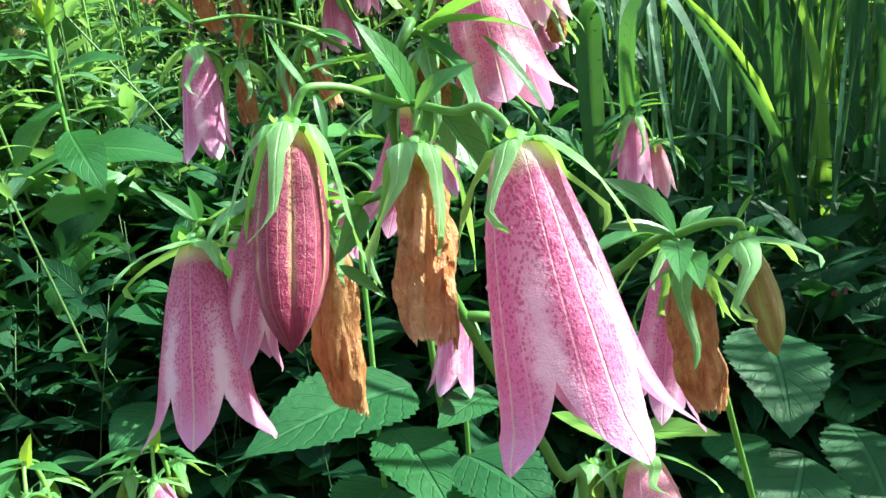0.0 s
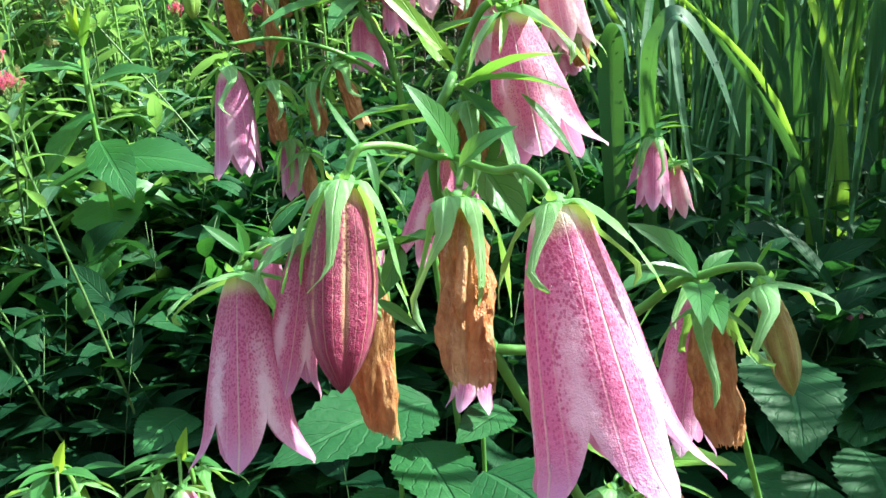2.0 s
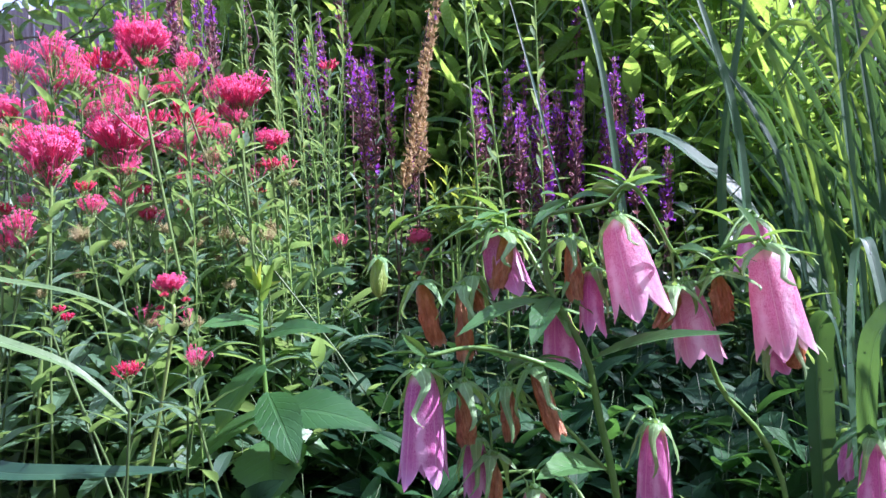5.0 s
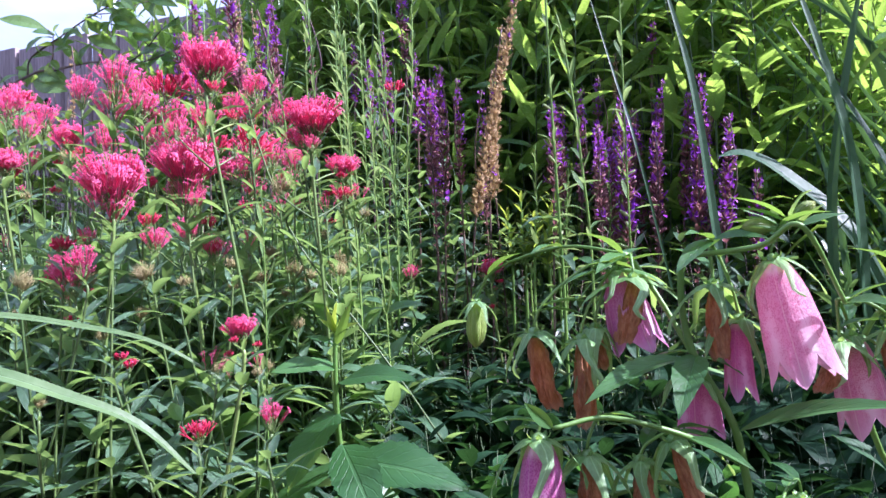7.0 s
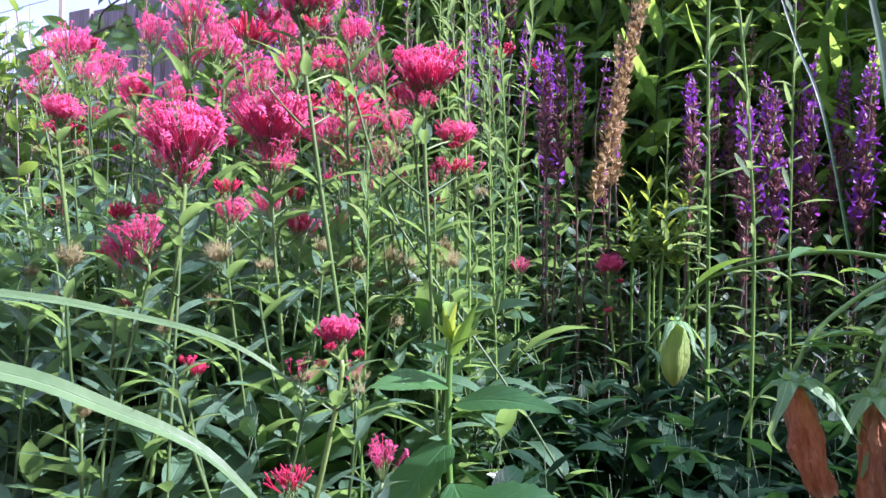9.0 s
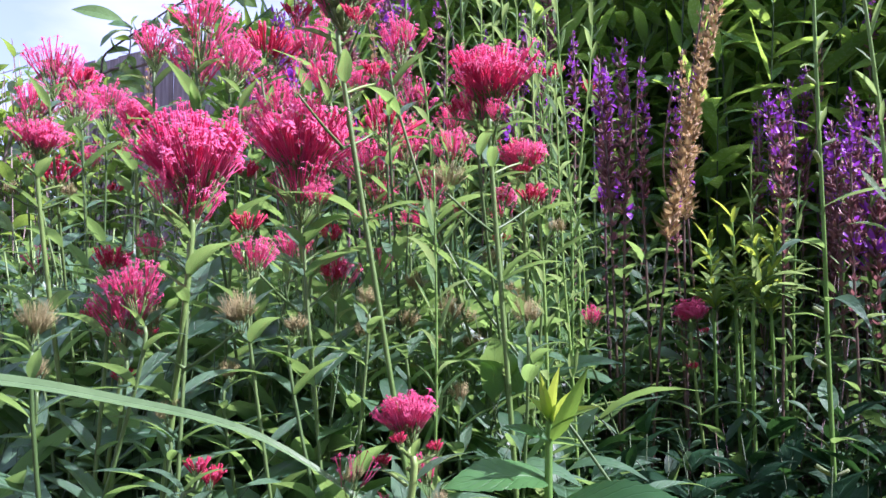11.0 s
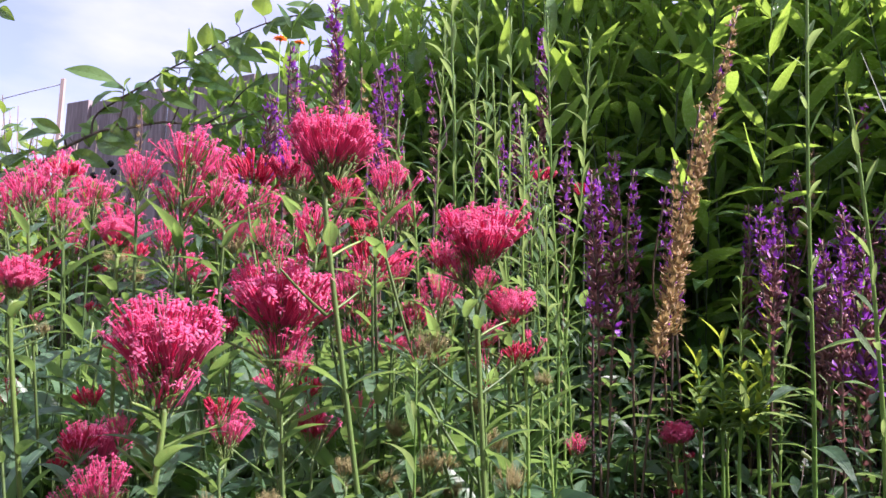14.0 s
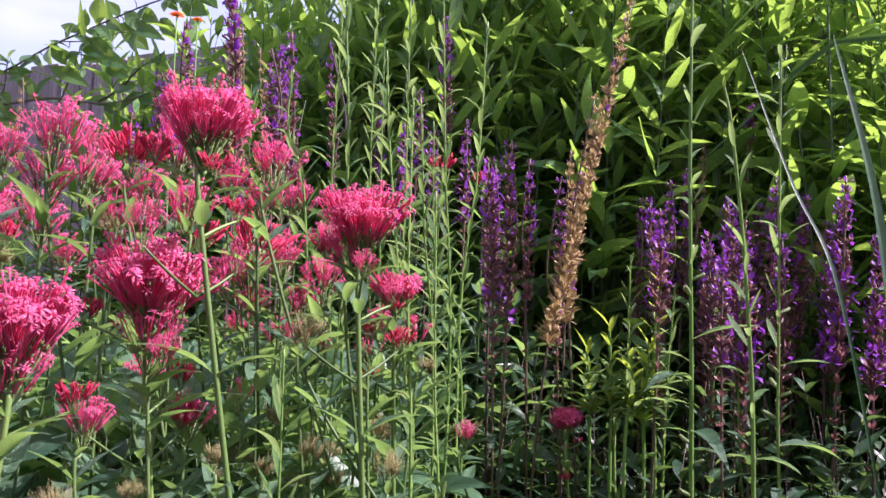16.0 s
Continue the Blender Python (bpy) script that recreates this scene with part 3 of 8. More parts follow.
for i in range(4):
    p = FENCE_A + run * i / 3 + np.array([0.02, 0.06])
    part("fence_post", one(box_piece((0.075, 0.075, FENCE_TOP - 0.03))).mesh("fence_post", M_WOOD, False), fence, pose(p[0], p[1], 0, 0, 0, yaw))
for z in (0.3, 1.05):
    rail = one(box_piece((0.04, 0.07, length))).mesh("rail", M_WOOD, False)
    p = FENCE_A + np.array([0.0, 0.045])
    part("rail", rail, fence, pose(p[0], p[1], z, 0, 90, yaw))

# An unseen wall added behind the viewer: it closes the place and cuts skylight.
rear = new("wall_south", one(box_piece((9.0, 0.22, 2.5))).mesh("wall_south", M_POST, False))
rear.location = (0, -1.7, -0.01)
tagged(rear, "plain brown wall added unseen behind the viewer to block skylight", "wall", kind="structure")

# A bare post past the fence's end, with a wire to it.
bare = thing("wire_post", (-2.62, 2.62, 0), "thin pale post holding a single wire", "post")
part("post", one(box_piece((0.015, 0.015, 1.63))).mesh("post", M_POST, False), bare, pose(-2.62, 2.62, 0, 0, 0, 20))
part("wire", one(tube_piece(curve([(-2.62, 2.62, 1.61), (-4.2, 2.9, 1.57), (-6.5, 3.2, 1.66)], 14), 0.0022, 0.0022, 6)).mesh("wire", M_WIRE), bare)


# ---- leaf masses ----
def lance(seed, length=1.0, width=0.2, rows=7, cols=2, curl=0.7, peak=0.38):
    return leaf_piece(length, width, 5, cols, peak, 0.9, 0, 0, 0.3, curl, 0.05)


LANCES = [lance(k, 1, w, 7, 2, c) for k, (w, c) in enumerate(((0.17, 0.4), (0.21, 0.8), (0.25, 1.1), (0.18, 1.3), (0.20, -0.2)))]
FINE = [leaf_piece(1, w, 5, 2, 0.38, 1.0, 0, 0, 0.35, c, 0.05) for w, c in ((0.20, 0.3), (0.25, 0.7), (0.29, 1.0), (0.22, 1.3), (0.24, -0.2))]
BROADS = [leaf_piece(1, w, 5, 2, 0.40, 0.85, 0, 0, 0.25, c, 0.04) for w, c in ((0.27, 0.5), (0.32, 0.9), (0.36, 1.2), (0.24, 0.2))]
OVALS = [leaf_piece(1, w, 6, 2, 0.42, 0.9, 0, 0, 0.2, c, 0.04) for w, c in ((0.42, 0.7), (0.5, 1.0), (0.36, 0.4))]


def sprig(leaves, stems, base, tip, n, size, shapes, g, spread=0.9, low=0.25, stem=0.0014, pairs=True):
    """A leafy stem: leaves in pairs round a slender bent stalk."""
    base, tip = np.asarray(base, float), np.asarray(tip, float)
    mid = (base + tip) / 2 + g.normal(0, 0.05, 3) * np.linalg.norm(tip - base) * (1, 1, 0)
    line = curve([base, mid, tip], 8)
    stems.add(tube_piece(line, stem, stem * 0.45, 3))
    spin = g.uniform(0, 6.28)
    for k in range(n):
        f = low + (1 - low) * (k + g.uniform(0, 0.7)) / n
        i = min(f * (len(line) - 1), len(line) - 1.001)
        p = line[int(i)] + (line[int(i) + 1] - line[int(i)]) * (i % 1)
        d = unit(tip - base)
        spin += 1.57 + g.normal() * 0.25
        for h in (0, math.pi) if pairs else (0,):
            a = spin + h
            out = np.array([math.cos(a), math.sin(a), 0])
            way = unit(out * spread + d * (0.25 + 0.9 * f**4) + g.normal(0, 0.12, 3))
            s = size * (1.1 - 0.55 * f**2) * g.uniform(0.7, 1.2)
            leaves.add(shapes[g.integers(len(shapes))], basis(way, d + 0.3 * g.normal(0, 1, 3)), p, s)


def mass(name, label, category, spots, mat, stem_mat, size, shapes, seed, n=9, **kw):
    g = np.random.default_rng(seed)
    leaves, stems = Buf(), Buf()
    for base, tip in spots(g):
        sprig(leaves, stems, base, tip, n, size * g.uniform(0.75, 1.25), shapes, g, **kw)
    ob = tagged(new(name, leaves.mesh(name, mat)), label, category, kind="stuff")
    part("stem_thicket", stems.mesh("stem_thicket", stem_mat), ob)
    return ob


def top_of_bed(x, y):
    """How high the low foliage stands at a place in the bed."""
    back = np.interp(y, [0.40, 0.50, 0.60, 0.80, 1.05, 1.3], [0.24, 0.36, 0.50, 0.60, 0.65, 0.66])
    right = np.interp(x, [-0.40, -0.22, 0.0, 0.3], [1.0, 0.80, 0.68, 0.66])
    return back * (right + (1 - right) * np.interp(y, [0.85, 1.0], [0, 0.85]))


def valerian_bed(g):
    for _ in range(720):
        x, y = g.uniform(-1.25, -0.28), g.uniform(0.60, 1.15)
        if (y < 0.74 and x > -0.62) or (x > -0.46 and y < 1.06):
            continue
        z = top_of_bed(x, y) * g.uniform(0.66, 1.04)
        yield (x + g.normal() * 0.12, y + g.normal() * 0.06, 0), (x, y, z)


def valerian_front(g):
    for _ in range(980):
        x, y = g.uniform(-0.80, -0.28), g.uniform(0.60, 1.02)
        if x > -0.42 and y < 0.72 or x > -0.35 and y > 0.78:
            continue
        z = np.interp(y, [0.60, 0.70, 0.80, 1.02], [0.46, 0.555, 0.60, 0.63]) * np.interp(x, [-0.40, -0.28], [1.0, 0.72]) * g.uniform(0.70, 1.03)
        yield (x + g.normal() * 0.10, y + g.normal() * 0.06, 0), (x, y, z)


def sage_bed(g):
    for _ in range(380):
        x, y = g.uniform(-0.46, 0.12), g.uniform(0.97, 1.13)
        z = np.interp(y, [0.97, 1.13], [0.46, 0.60]) * g.uniform(0.72, 1.05)
        yield (x + g.normal() * 0.03, y + g.normal() * 0.03, 0), (x, y, z)


def bell_bed(g):
    for _ in range(110):
        x, y = g.uniform(-0.24, 0.16), g.uniform(0.56, 0.70)
        z = np.interp(y, [0.56, 0.70], [0.34, 0.40]) * g.uniform(0.75, 1.05)
        yield (x + g.normal() * 0.03, y + g.normal() * 0.03, 0), (x, y, z)


def low_bed(g):
    for _ in range(900):
        x, y = g.uniform(-0.34, 0.65), g.uniform(0.52, 1.25)
        if (y < 0.92 and g.random() < 0.8) or (x < 0.15 and y < 1.08):
            continue
        z = top_of_bed(x, y) * g.uniform(0.5, 0.95)
        if -0.40 < x < 0.40 and y < 1.12:
            z *= 0.60
        yield (x + g.normal() * 0.04, y + g.normal() * 0.04, 0), (x, y, z)


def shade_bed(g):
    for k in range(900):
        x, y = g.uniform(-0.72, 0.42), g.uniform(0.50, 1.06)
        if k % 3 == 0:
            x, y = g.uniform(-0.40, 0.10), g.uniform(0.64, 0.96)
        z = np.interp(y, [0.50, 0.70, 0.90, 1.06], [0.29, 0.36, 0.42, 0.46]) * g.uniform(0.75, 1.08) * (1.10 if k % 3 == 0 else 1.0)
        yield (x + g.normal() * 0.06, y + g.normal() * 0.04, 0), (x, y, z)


def back_shade(g):
    for _ in range(260):
        x, y = g.uniform(-0.55, 0.60), g.uniform(1.07, 1.27)
        z = np.interp(y, [1.07, 1.27], [0.48, 0.74]) * g.uniform(0.6, 1.05)
        yield (x + g.normal() * 0.05, y, 0), (x, y + g.normal() * 0.03, z)


def front_bed(g):
    for _ in range(14):
        x, y = g.uniform(-0.65, 0.45), g.uniform(0.33, 0.62)
        z = np.interp(y, [0.33, 0.62], [0.15, 0.27]) * g.uniform(0.5, 1.0)
        yield (x, y, 0), (x + g.normal() * 0.03, y + g.normal() * 0.03, z)


def middle_bed(g):
    for _ in range(330):
        x, y = g.uniform(-1.75, -0.30), g.uniform(1.08, 1.55)
        z = np.interp(x, [-1.75, -1.0, -0.6, -0.3], [0.62, 0.70, 0.80, 0.85]) * g.uniform(0.75, 1.08)
        yield (x + g.normal() * 0.04, y, 0), (x, y + g.normal() * 0.04, z)


def hedge_spots(g):
    for k in range(700):
        x, y = g.uniform(-0.80, 0.30) if k % 3 else g.uniform(-1.05, -0.3), g.uniform(1.32, 1.68)
        if k % 8 == 0:
            x = g.uniform(0.25, 0.95)
        elif k % 9 == 4:
            # Unseen sprigs on the right, added to cast shade across the bed.
            x, y = g.uniform(0.95, 1.5), g.uniform(0.42, 1.18)
        z = np.interp(x, [-1.05, -0.80, -0.55, -0.3, 0.2, 0.35, 0.9, 1.0], [0.98, 1.10, 1.20, 1.34, 1.40, 0.90, 0.95, 1.18]) * g.uniform(0.82, 1.08) + 0.15 * (y - 1.2)
        yield (x + g.normal() * 0.04, y, 0), (x + g.normal() * 0.05, y + g.normal() * 0.05, z)


def back_spots(g):
    for _ in range(170):
        x, y = g.uniform(-0.75, 2.4), g.uniform(1.95, 2.6)
        z = np.interp(x, [-0.75, -0.2, 0.5], [1.20, 1.42, 1.48]) * g.uniform(0.85, 1.05)
        yield (x, y, 0), (x + g.normal() * 0.08, y + g.normal() * 0.08, z)


def left_spots(g):
    for _ in range(150):
        x, y = g.uniform(-2.9, -1.75), g.uniform(1.75, 2.35)
        z = np.interp(x, [-2.9, -1.75], [1.05, 0.95]) * g.uniform(0.75, 1.08)
        yield (x, y, 0), (x + g.normal() * 0.05, y + g.normal() * 0.05, z)


def shrub_spots(g):
    for _ in range(150):
        x = g.uniform(-1.62, -1.16)
        y = 1.32 + g.normal() * 0.06
        yield (x, y + 0.05, 0), (x + g.normal() * 0.04, y, np.interp(x, [-1.62, -1.35, -1.20], [1.08, 1.03, 0.95]) * g.uniform(0.82, 1.0))


def far_spots(g):
    for _ in range(130):
        x = g.uniform(-16, -3)
        y = 9 + g.normal() * 0.6
        yield (x, y, 0), (x + g.normal() * 0.3, y, g.uniform(2.0, 3.0))


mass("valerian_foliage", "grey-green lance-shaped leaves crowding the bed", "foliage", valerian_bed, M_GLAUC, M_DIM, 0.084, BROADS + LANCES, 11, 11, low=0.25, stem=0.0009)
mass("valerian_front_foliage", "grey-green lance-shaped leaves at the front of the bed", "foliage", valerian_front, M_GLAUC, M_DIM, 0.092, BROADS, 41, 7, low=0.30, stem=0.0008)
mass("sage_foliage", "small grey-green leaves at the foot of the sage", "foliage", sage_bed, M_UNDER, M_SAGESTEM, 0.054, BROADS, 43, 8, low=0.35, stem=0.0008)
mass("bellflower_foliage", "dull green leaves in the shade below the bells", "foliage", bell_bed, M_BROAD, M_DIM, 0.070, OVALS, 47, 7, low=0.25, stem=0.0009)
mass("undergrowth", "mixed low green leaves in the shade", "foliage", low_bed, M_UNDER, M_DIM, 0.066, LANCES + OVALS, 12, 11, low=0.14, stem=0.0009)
mass("shade_foliage", "dense green leaves deep in the bed, coloured dark for the shade there", "foliage", shade_bed, M_DEEP, M_DIM, 0.076, BROADS + OVALS, 23, 7, low=0.35, stem=0.0009)
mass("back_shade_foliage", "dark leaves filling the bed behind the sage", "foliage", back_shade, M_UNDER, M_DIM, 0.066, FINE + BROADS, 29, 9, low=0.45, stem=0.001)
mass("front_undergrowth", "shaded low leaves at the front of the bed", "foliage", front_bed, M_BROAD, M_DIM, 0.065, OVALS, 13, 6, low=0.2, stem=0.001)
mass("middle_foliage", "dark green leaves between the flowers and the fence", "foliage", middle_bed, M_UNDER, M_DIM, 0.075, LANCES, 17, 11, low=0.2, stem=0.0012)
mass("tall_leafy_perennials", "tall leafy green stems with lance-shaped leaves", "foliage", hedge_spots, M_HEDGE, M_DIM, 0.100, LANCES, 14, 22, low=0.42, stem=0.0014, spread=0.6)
mass("side_shrubs", "low leafy shrubs at the end of the fence", "shrub", left_spots, M_SHRUB, M_BARK, 0.085, OVALS, 18, 9, low=0.25, stem=0.003)
mass("shrub_foliage", "dark oval leaves of a shrub in front of the fence", "shrub", shrub_spots, M_SHRUB, M_BARK, 0.062, OVALS, 21, 7, low=0.45, stem=0.002)
mass("back_shrubs", "dense green shrubs closing the bed behind", "shrub", back_spots, M_UNDER, M_BARK, 0.13, OVALS + LANCES, 15, 14, low=0.15, stem=0.004)
mass("far_hedge", "distant green hedge beyond the fence", "hedge", far_spots, M_UNDER, M_BARK, 0.5, OVALS, 16, 12, low=0.1, stem=0.02)


# ---- valerian ----
def floret(g):
    """A slender tube along +z, and the star of five small petals at its end."""
    tube = tube_piece(np.array([(0, 0, 0), (0.02, 0, 0.45), (0, 0, 0.92), (0, 0, 1.0)]), np.array([0.020, 0.026, 0.032, 0.060]), sides=4)
    b = Buf()
    for k in range(5):
        a = 2 * math.pi * k / 5 + 0.3
        w = np.array([math.cos(a), math.sin(a), g.uniform(-0.25, 0.6)])
        b.add(leaf_piece(0.36 * g.uniform(0.7, 1.2), 0.115, 2, 1, 0.6, 0.7, fold=0, curl=0.7), basis(w, (0, 0, 1)), (0.05 * math.cos(a), 0.05 * math.sin(a), 0.98))
    return tube, (np.concatenate(b.v), np.concatenate(b.f), np.concatenate(b.t))


def bud_piece():
    return tube_piece(np.array([(0, 0, 0), (0, 0, 0.5), (0, 0, 0.8), (0, 0, 1.0)]), np.array([0.03, 0.05, 0.10, 0.05]), sides=5)


HEADS = {"full": (46, 8, 1.0, 0.78), "mid": (13, 6, 0.85, 0.85), "few": (4, 4, 0.75, 1.0), "red": (12, 6, 0.95, 0.6), "seed": (10, 5, 0.9, 0.9)}


def head_meshes(kind, seed):
    """A flower head of unit radius round the origin, its foot at (0, 0, -1): tubes, stars and stalks."""
    g = np.random.default_rng(100 + seed)
    tubes, stars, stalks = Buf(), Buf(), Buf()
    shapes = [floret(g) for _ in range(6)]
    bud = bud_piece()
    groups, each, wide, tall = HEADS[kind]
    foot = np.array([0, 0, -1.0])
    for k in range(groups):
        q = (k + 0.5) / groups
        a = 2.4 * k + g.normal() * 0.3
        lean = math.sqrt(q) * (1.42 if kind == "full" else 1.30)
        c = np.array([math.sin(lean) * math.cos(a) * wide, math.sin(lean) * math.sin(a) * wide, math.cos(lean) * tall - 0.12])
        c = c * g.uniform(0.66, 1.08) * (1 + 0.18 * math.sin(3 * a + seed) * math.sin(2.5 * lean + seed))
        hub = foot + (c - foot) * g.uniform(0.30, 0.52) + g.normal(0, 0.04, 3)
        fork = foot * 0.55 + hub * 0.45 + (0, 0, -0.08)
        stalks.add(tube_piece(curve([foot, fork, hub], 4), 0.030, 0.018, 4))
        for _ in range(each):
            e = c + g.normal(0, 0.11, 3)
            start = hub + g.normal(0, 0.04, 3) + (c - hub) * g.uniform(0.0, 0.30)
            size = np.linalg.norm(e - start)
            m = basis(unit(e - start))[:, [0, 2, 1]]
            m[:, 1] *= -1
            if kind == "seed":
                for _ in range(5):
                    tubes.add(tube_piece(np.array([start, e + g.normal(0, 0.12, 3)]), 0.012, 0.006, 3))
                continue
            stalks.add(tube_piece(np.array([hub, start]), 0.014, 0.018, 3))
            if kind == "red" and g.random() < 0.7:
                tubes.add((bud[0] * (0.6, 0.6, 1.0) * size, bud[1], bud[2]), m, start)
                continue
            tube, star = shapes[g.integers(6)]
            tubes.add((tube[0] * (0.52, 0.52, 1.0) * size, tube[1], tube[2]), m, start)
            stars.add((star[0] * (0.37, 0.37, 0.37) * size + (0, 0, 0.60 * size), star[1], star[2]), m, start)
    mat = {"red": M_VALRED, "seed": M_SEED}.get(kind, M_VALTUBE)
    return tubes.mesh("florets", mat), stars.mesh("star_petals", M_VAL) if stars.n else None, stalks.mesh("stalk_fan", M_VSTEM)


VLEAF = [Buf().add(leaf_piece(1, w, 10, 4, 0.36, 1.15, 0, 0, 0.35, c, 0.04)).mesh("leaf", M_GLAUC) for w, c in ((0.22, 0.4), (0.27, 0.8), (0.20, 1.1))]
nth = [0]


def valerian(at, r, kind):
    """One flowering stem: a head, its stalk from the ground and pairs of leaves."""
    nth[0] += 1
    g = np.random.default_rng(500 + nth[0])
    at = np.array(at)
    r = r * {"full": 0.98, "mid": 1.38, "few": 1.35, "red": 1.1, "seed": 0.75}[kind]
    base = np.array([at[0] + g.normal() * (0.06 if kind == "full" else 0.10), at[1] + 0.02 + abs(g.normal()) * 0.08, 0])
    label = {"full": "valerian stem with a full domed head of hot pink flowers", "mid": "valerian stem with a small loose pink flower head", "few": "valerian stem with a few last pink flowers", "red": "valerian stem with a head of crimson buds", "seed": "valerian stem gone to feathery straw seed"}[kind]
    ob = thing("red_valerian", base, label, "flower", "red valerian")
    foot = at - (0, 0, r)
    line = curve([base, (base * 0.45 + foot * 0.55) + g.normal(0, 0.012, 3), foot - (0, 0, 0.03), foot], 18)
    part("stem", one(tube_piece(line, 0.0018 if kind == "full" else 0.0012, 0.0014 if kind == "full" else 0.0009, 7)).mesh("stem", M_VSTEM if kind == "full" else M_THINSTEM), ob)
    k = nth[0] % 4
    turn = np.array(Matrix.Rotation(g.uniform(0, 6.28), 3, "Z") @ Matrix.Rotation(g.normal() * 0.15, 3, "X"))

    def bloom(style, c, size):
        tubes, stars, stalks = cached((style, k), lambda: head_meshes(style, k + 10 * list(HEADS).index(style)))
        head = part("flower_head", tubes, ob, place(c, turn, size))
        part("stalk_fan", stalks, head)
        if stars:
            part("star_petals", stars, head)

    bloom(kind, at, r)
    if kind == "full":
        a = g.uniform(0, 3.14)
        for i in range(3):
            a += 2.2
            start = foot - (0, 0, r * (0.25 + 0.5 * i))
            end = start + np.array([math.cos(a), math.sin(a), 0.75]) * r * g.uniform(0.75, 1.05)
            part("side_branch", one(tube_piece(curve([start, (start + end) / 2 + (0, 0, -0.12 * r), end - (0, 0, 0.3 * r)], 6), 0.0009, 0.0007, 5)).mesh("side_branch", M_VSTEM), ob)
            bloom(("few", "mid", "red")[int(g.integers(3))], end, 0.34 * r)
        start = foot - (0, 0, r * g.uniform(2.0, 3.4))
        for h in (0, math.pi):
            end = start + np.array([math.cos(a + h), math.sin(a + h), 0.8]) * r * g.uniform(0.9, 1.4)
            part("side_branch", one(tube_piece(curve([start, (start + end) / 2 + (0, 0, -0.18 * r), end - (0, 0, 0.3 * r)], 6), 0.0010, 0.0006, 5)).mesh("side_branch", M_THINSTEM), ob)
            bloom(("seed", "few", "red")[int(g.integers(3))], end, 0.40 * r)
    spin = g.uniform(0, 3.14)
    for i in range(6):
        f = 0.40 + 0.55 * i / 6
        p = line[int(f * (len(line) - 1))]
        spin += 1.57
        if p[2] < 0.38 and p[0] > -0.6 and p[1] < 0.78:
            continue
        for h in (0, math.pi):
            way = np.array([math.cos(spin + h), math.sin(spin + h), 0.65 + 0.6 * i / 6])
            part("leaf", VLEAF[g.integers(3)], ob, place(p, basis(way, (0, 0, 1)), (0.076 - 0.0110 * i) * g.uniform(0.7, 1.15)))


# ---- sage ----
SLEAF = [Buf().add(leaf_piece(1, w, 10, 4, 0.36, 0.9, 7, 0.08, 0.3, c, 0.05)).mesh("leaf", M_GLAUC) for w, c in ((0.26, 0.6), (0.32, 1.0))]


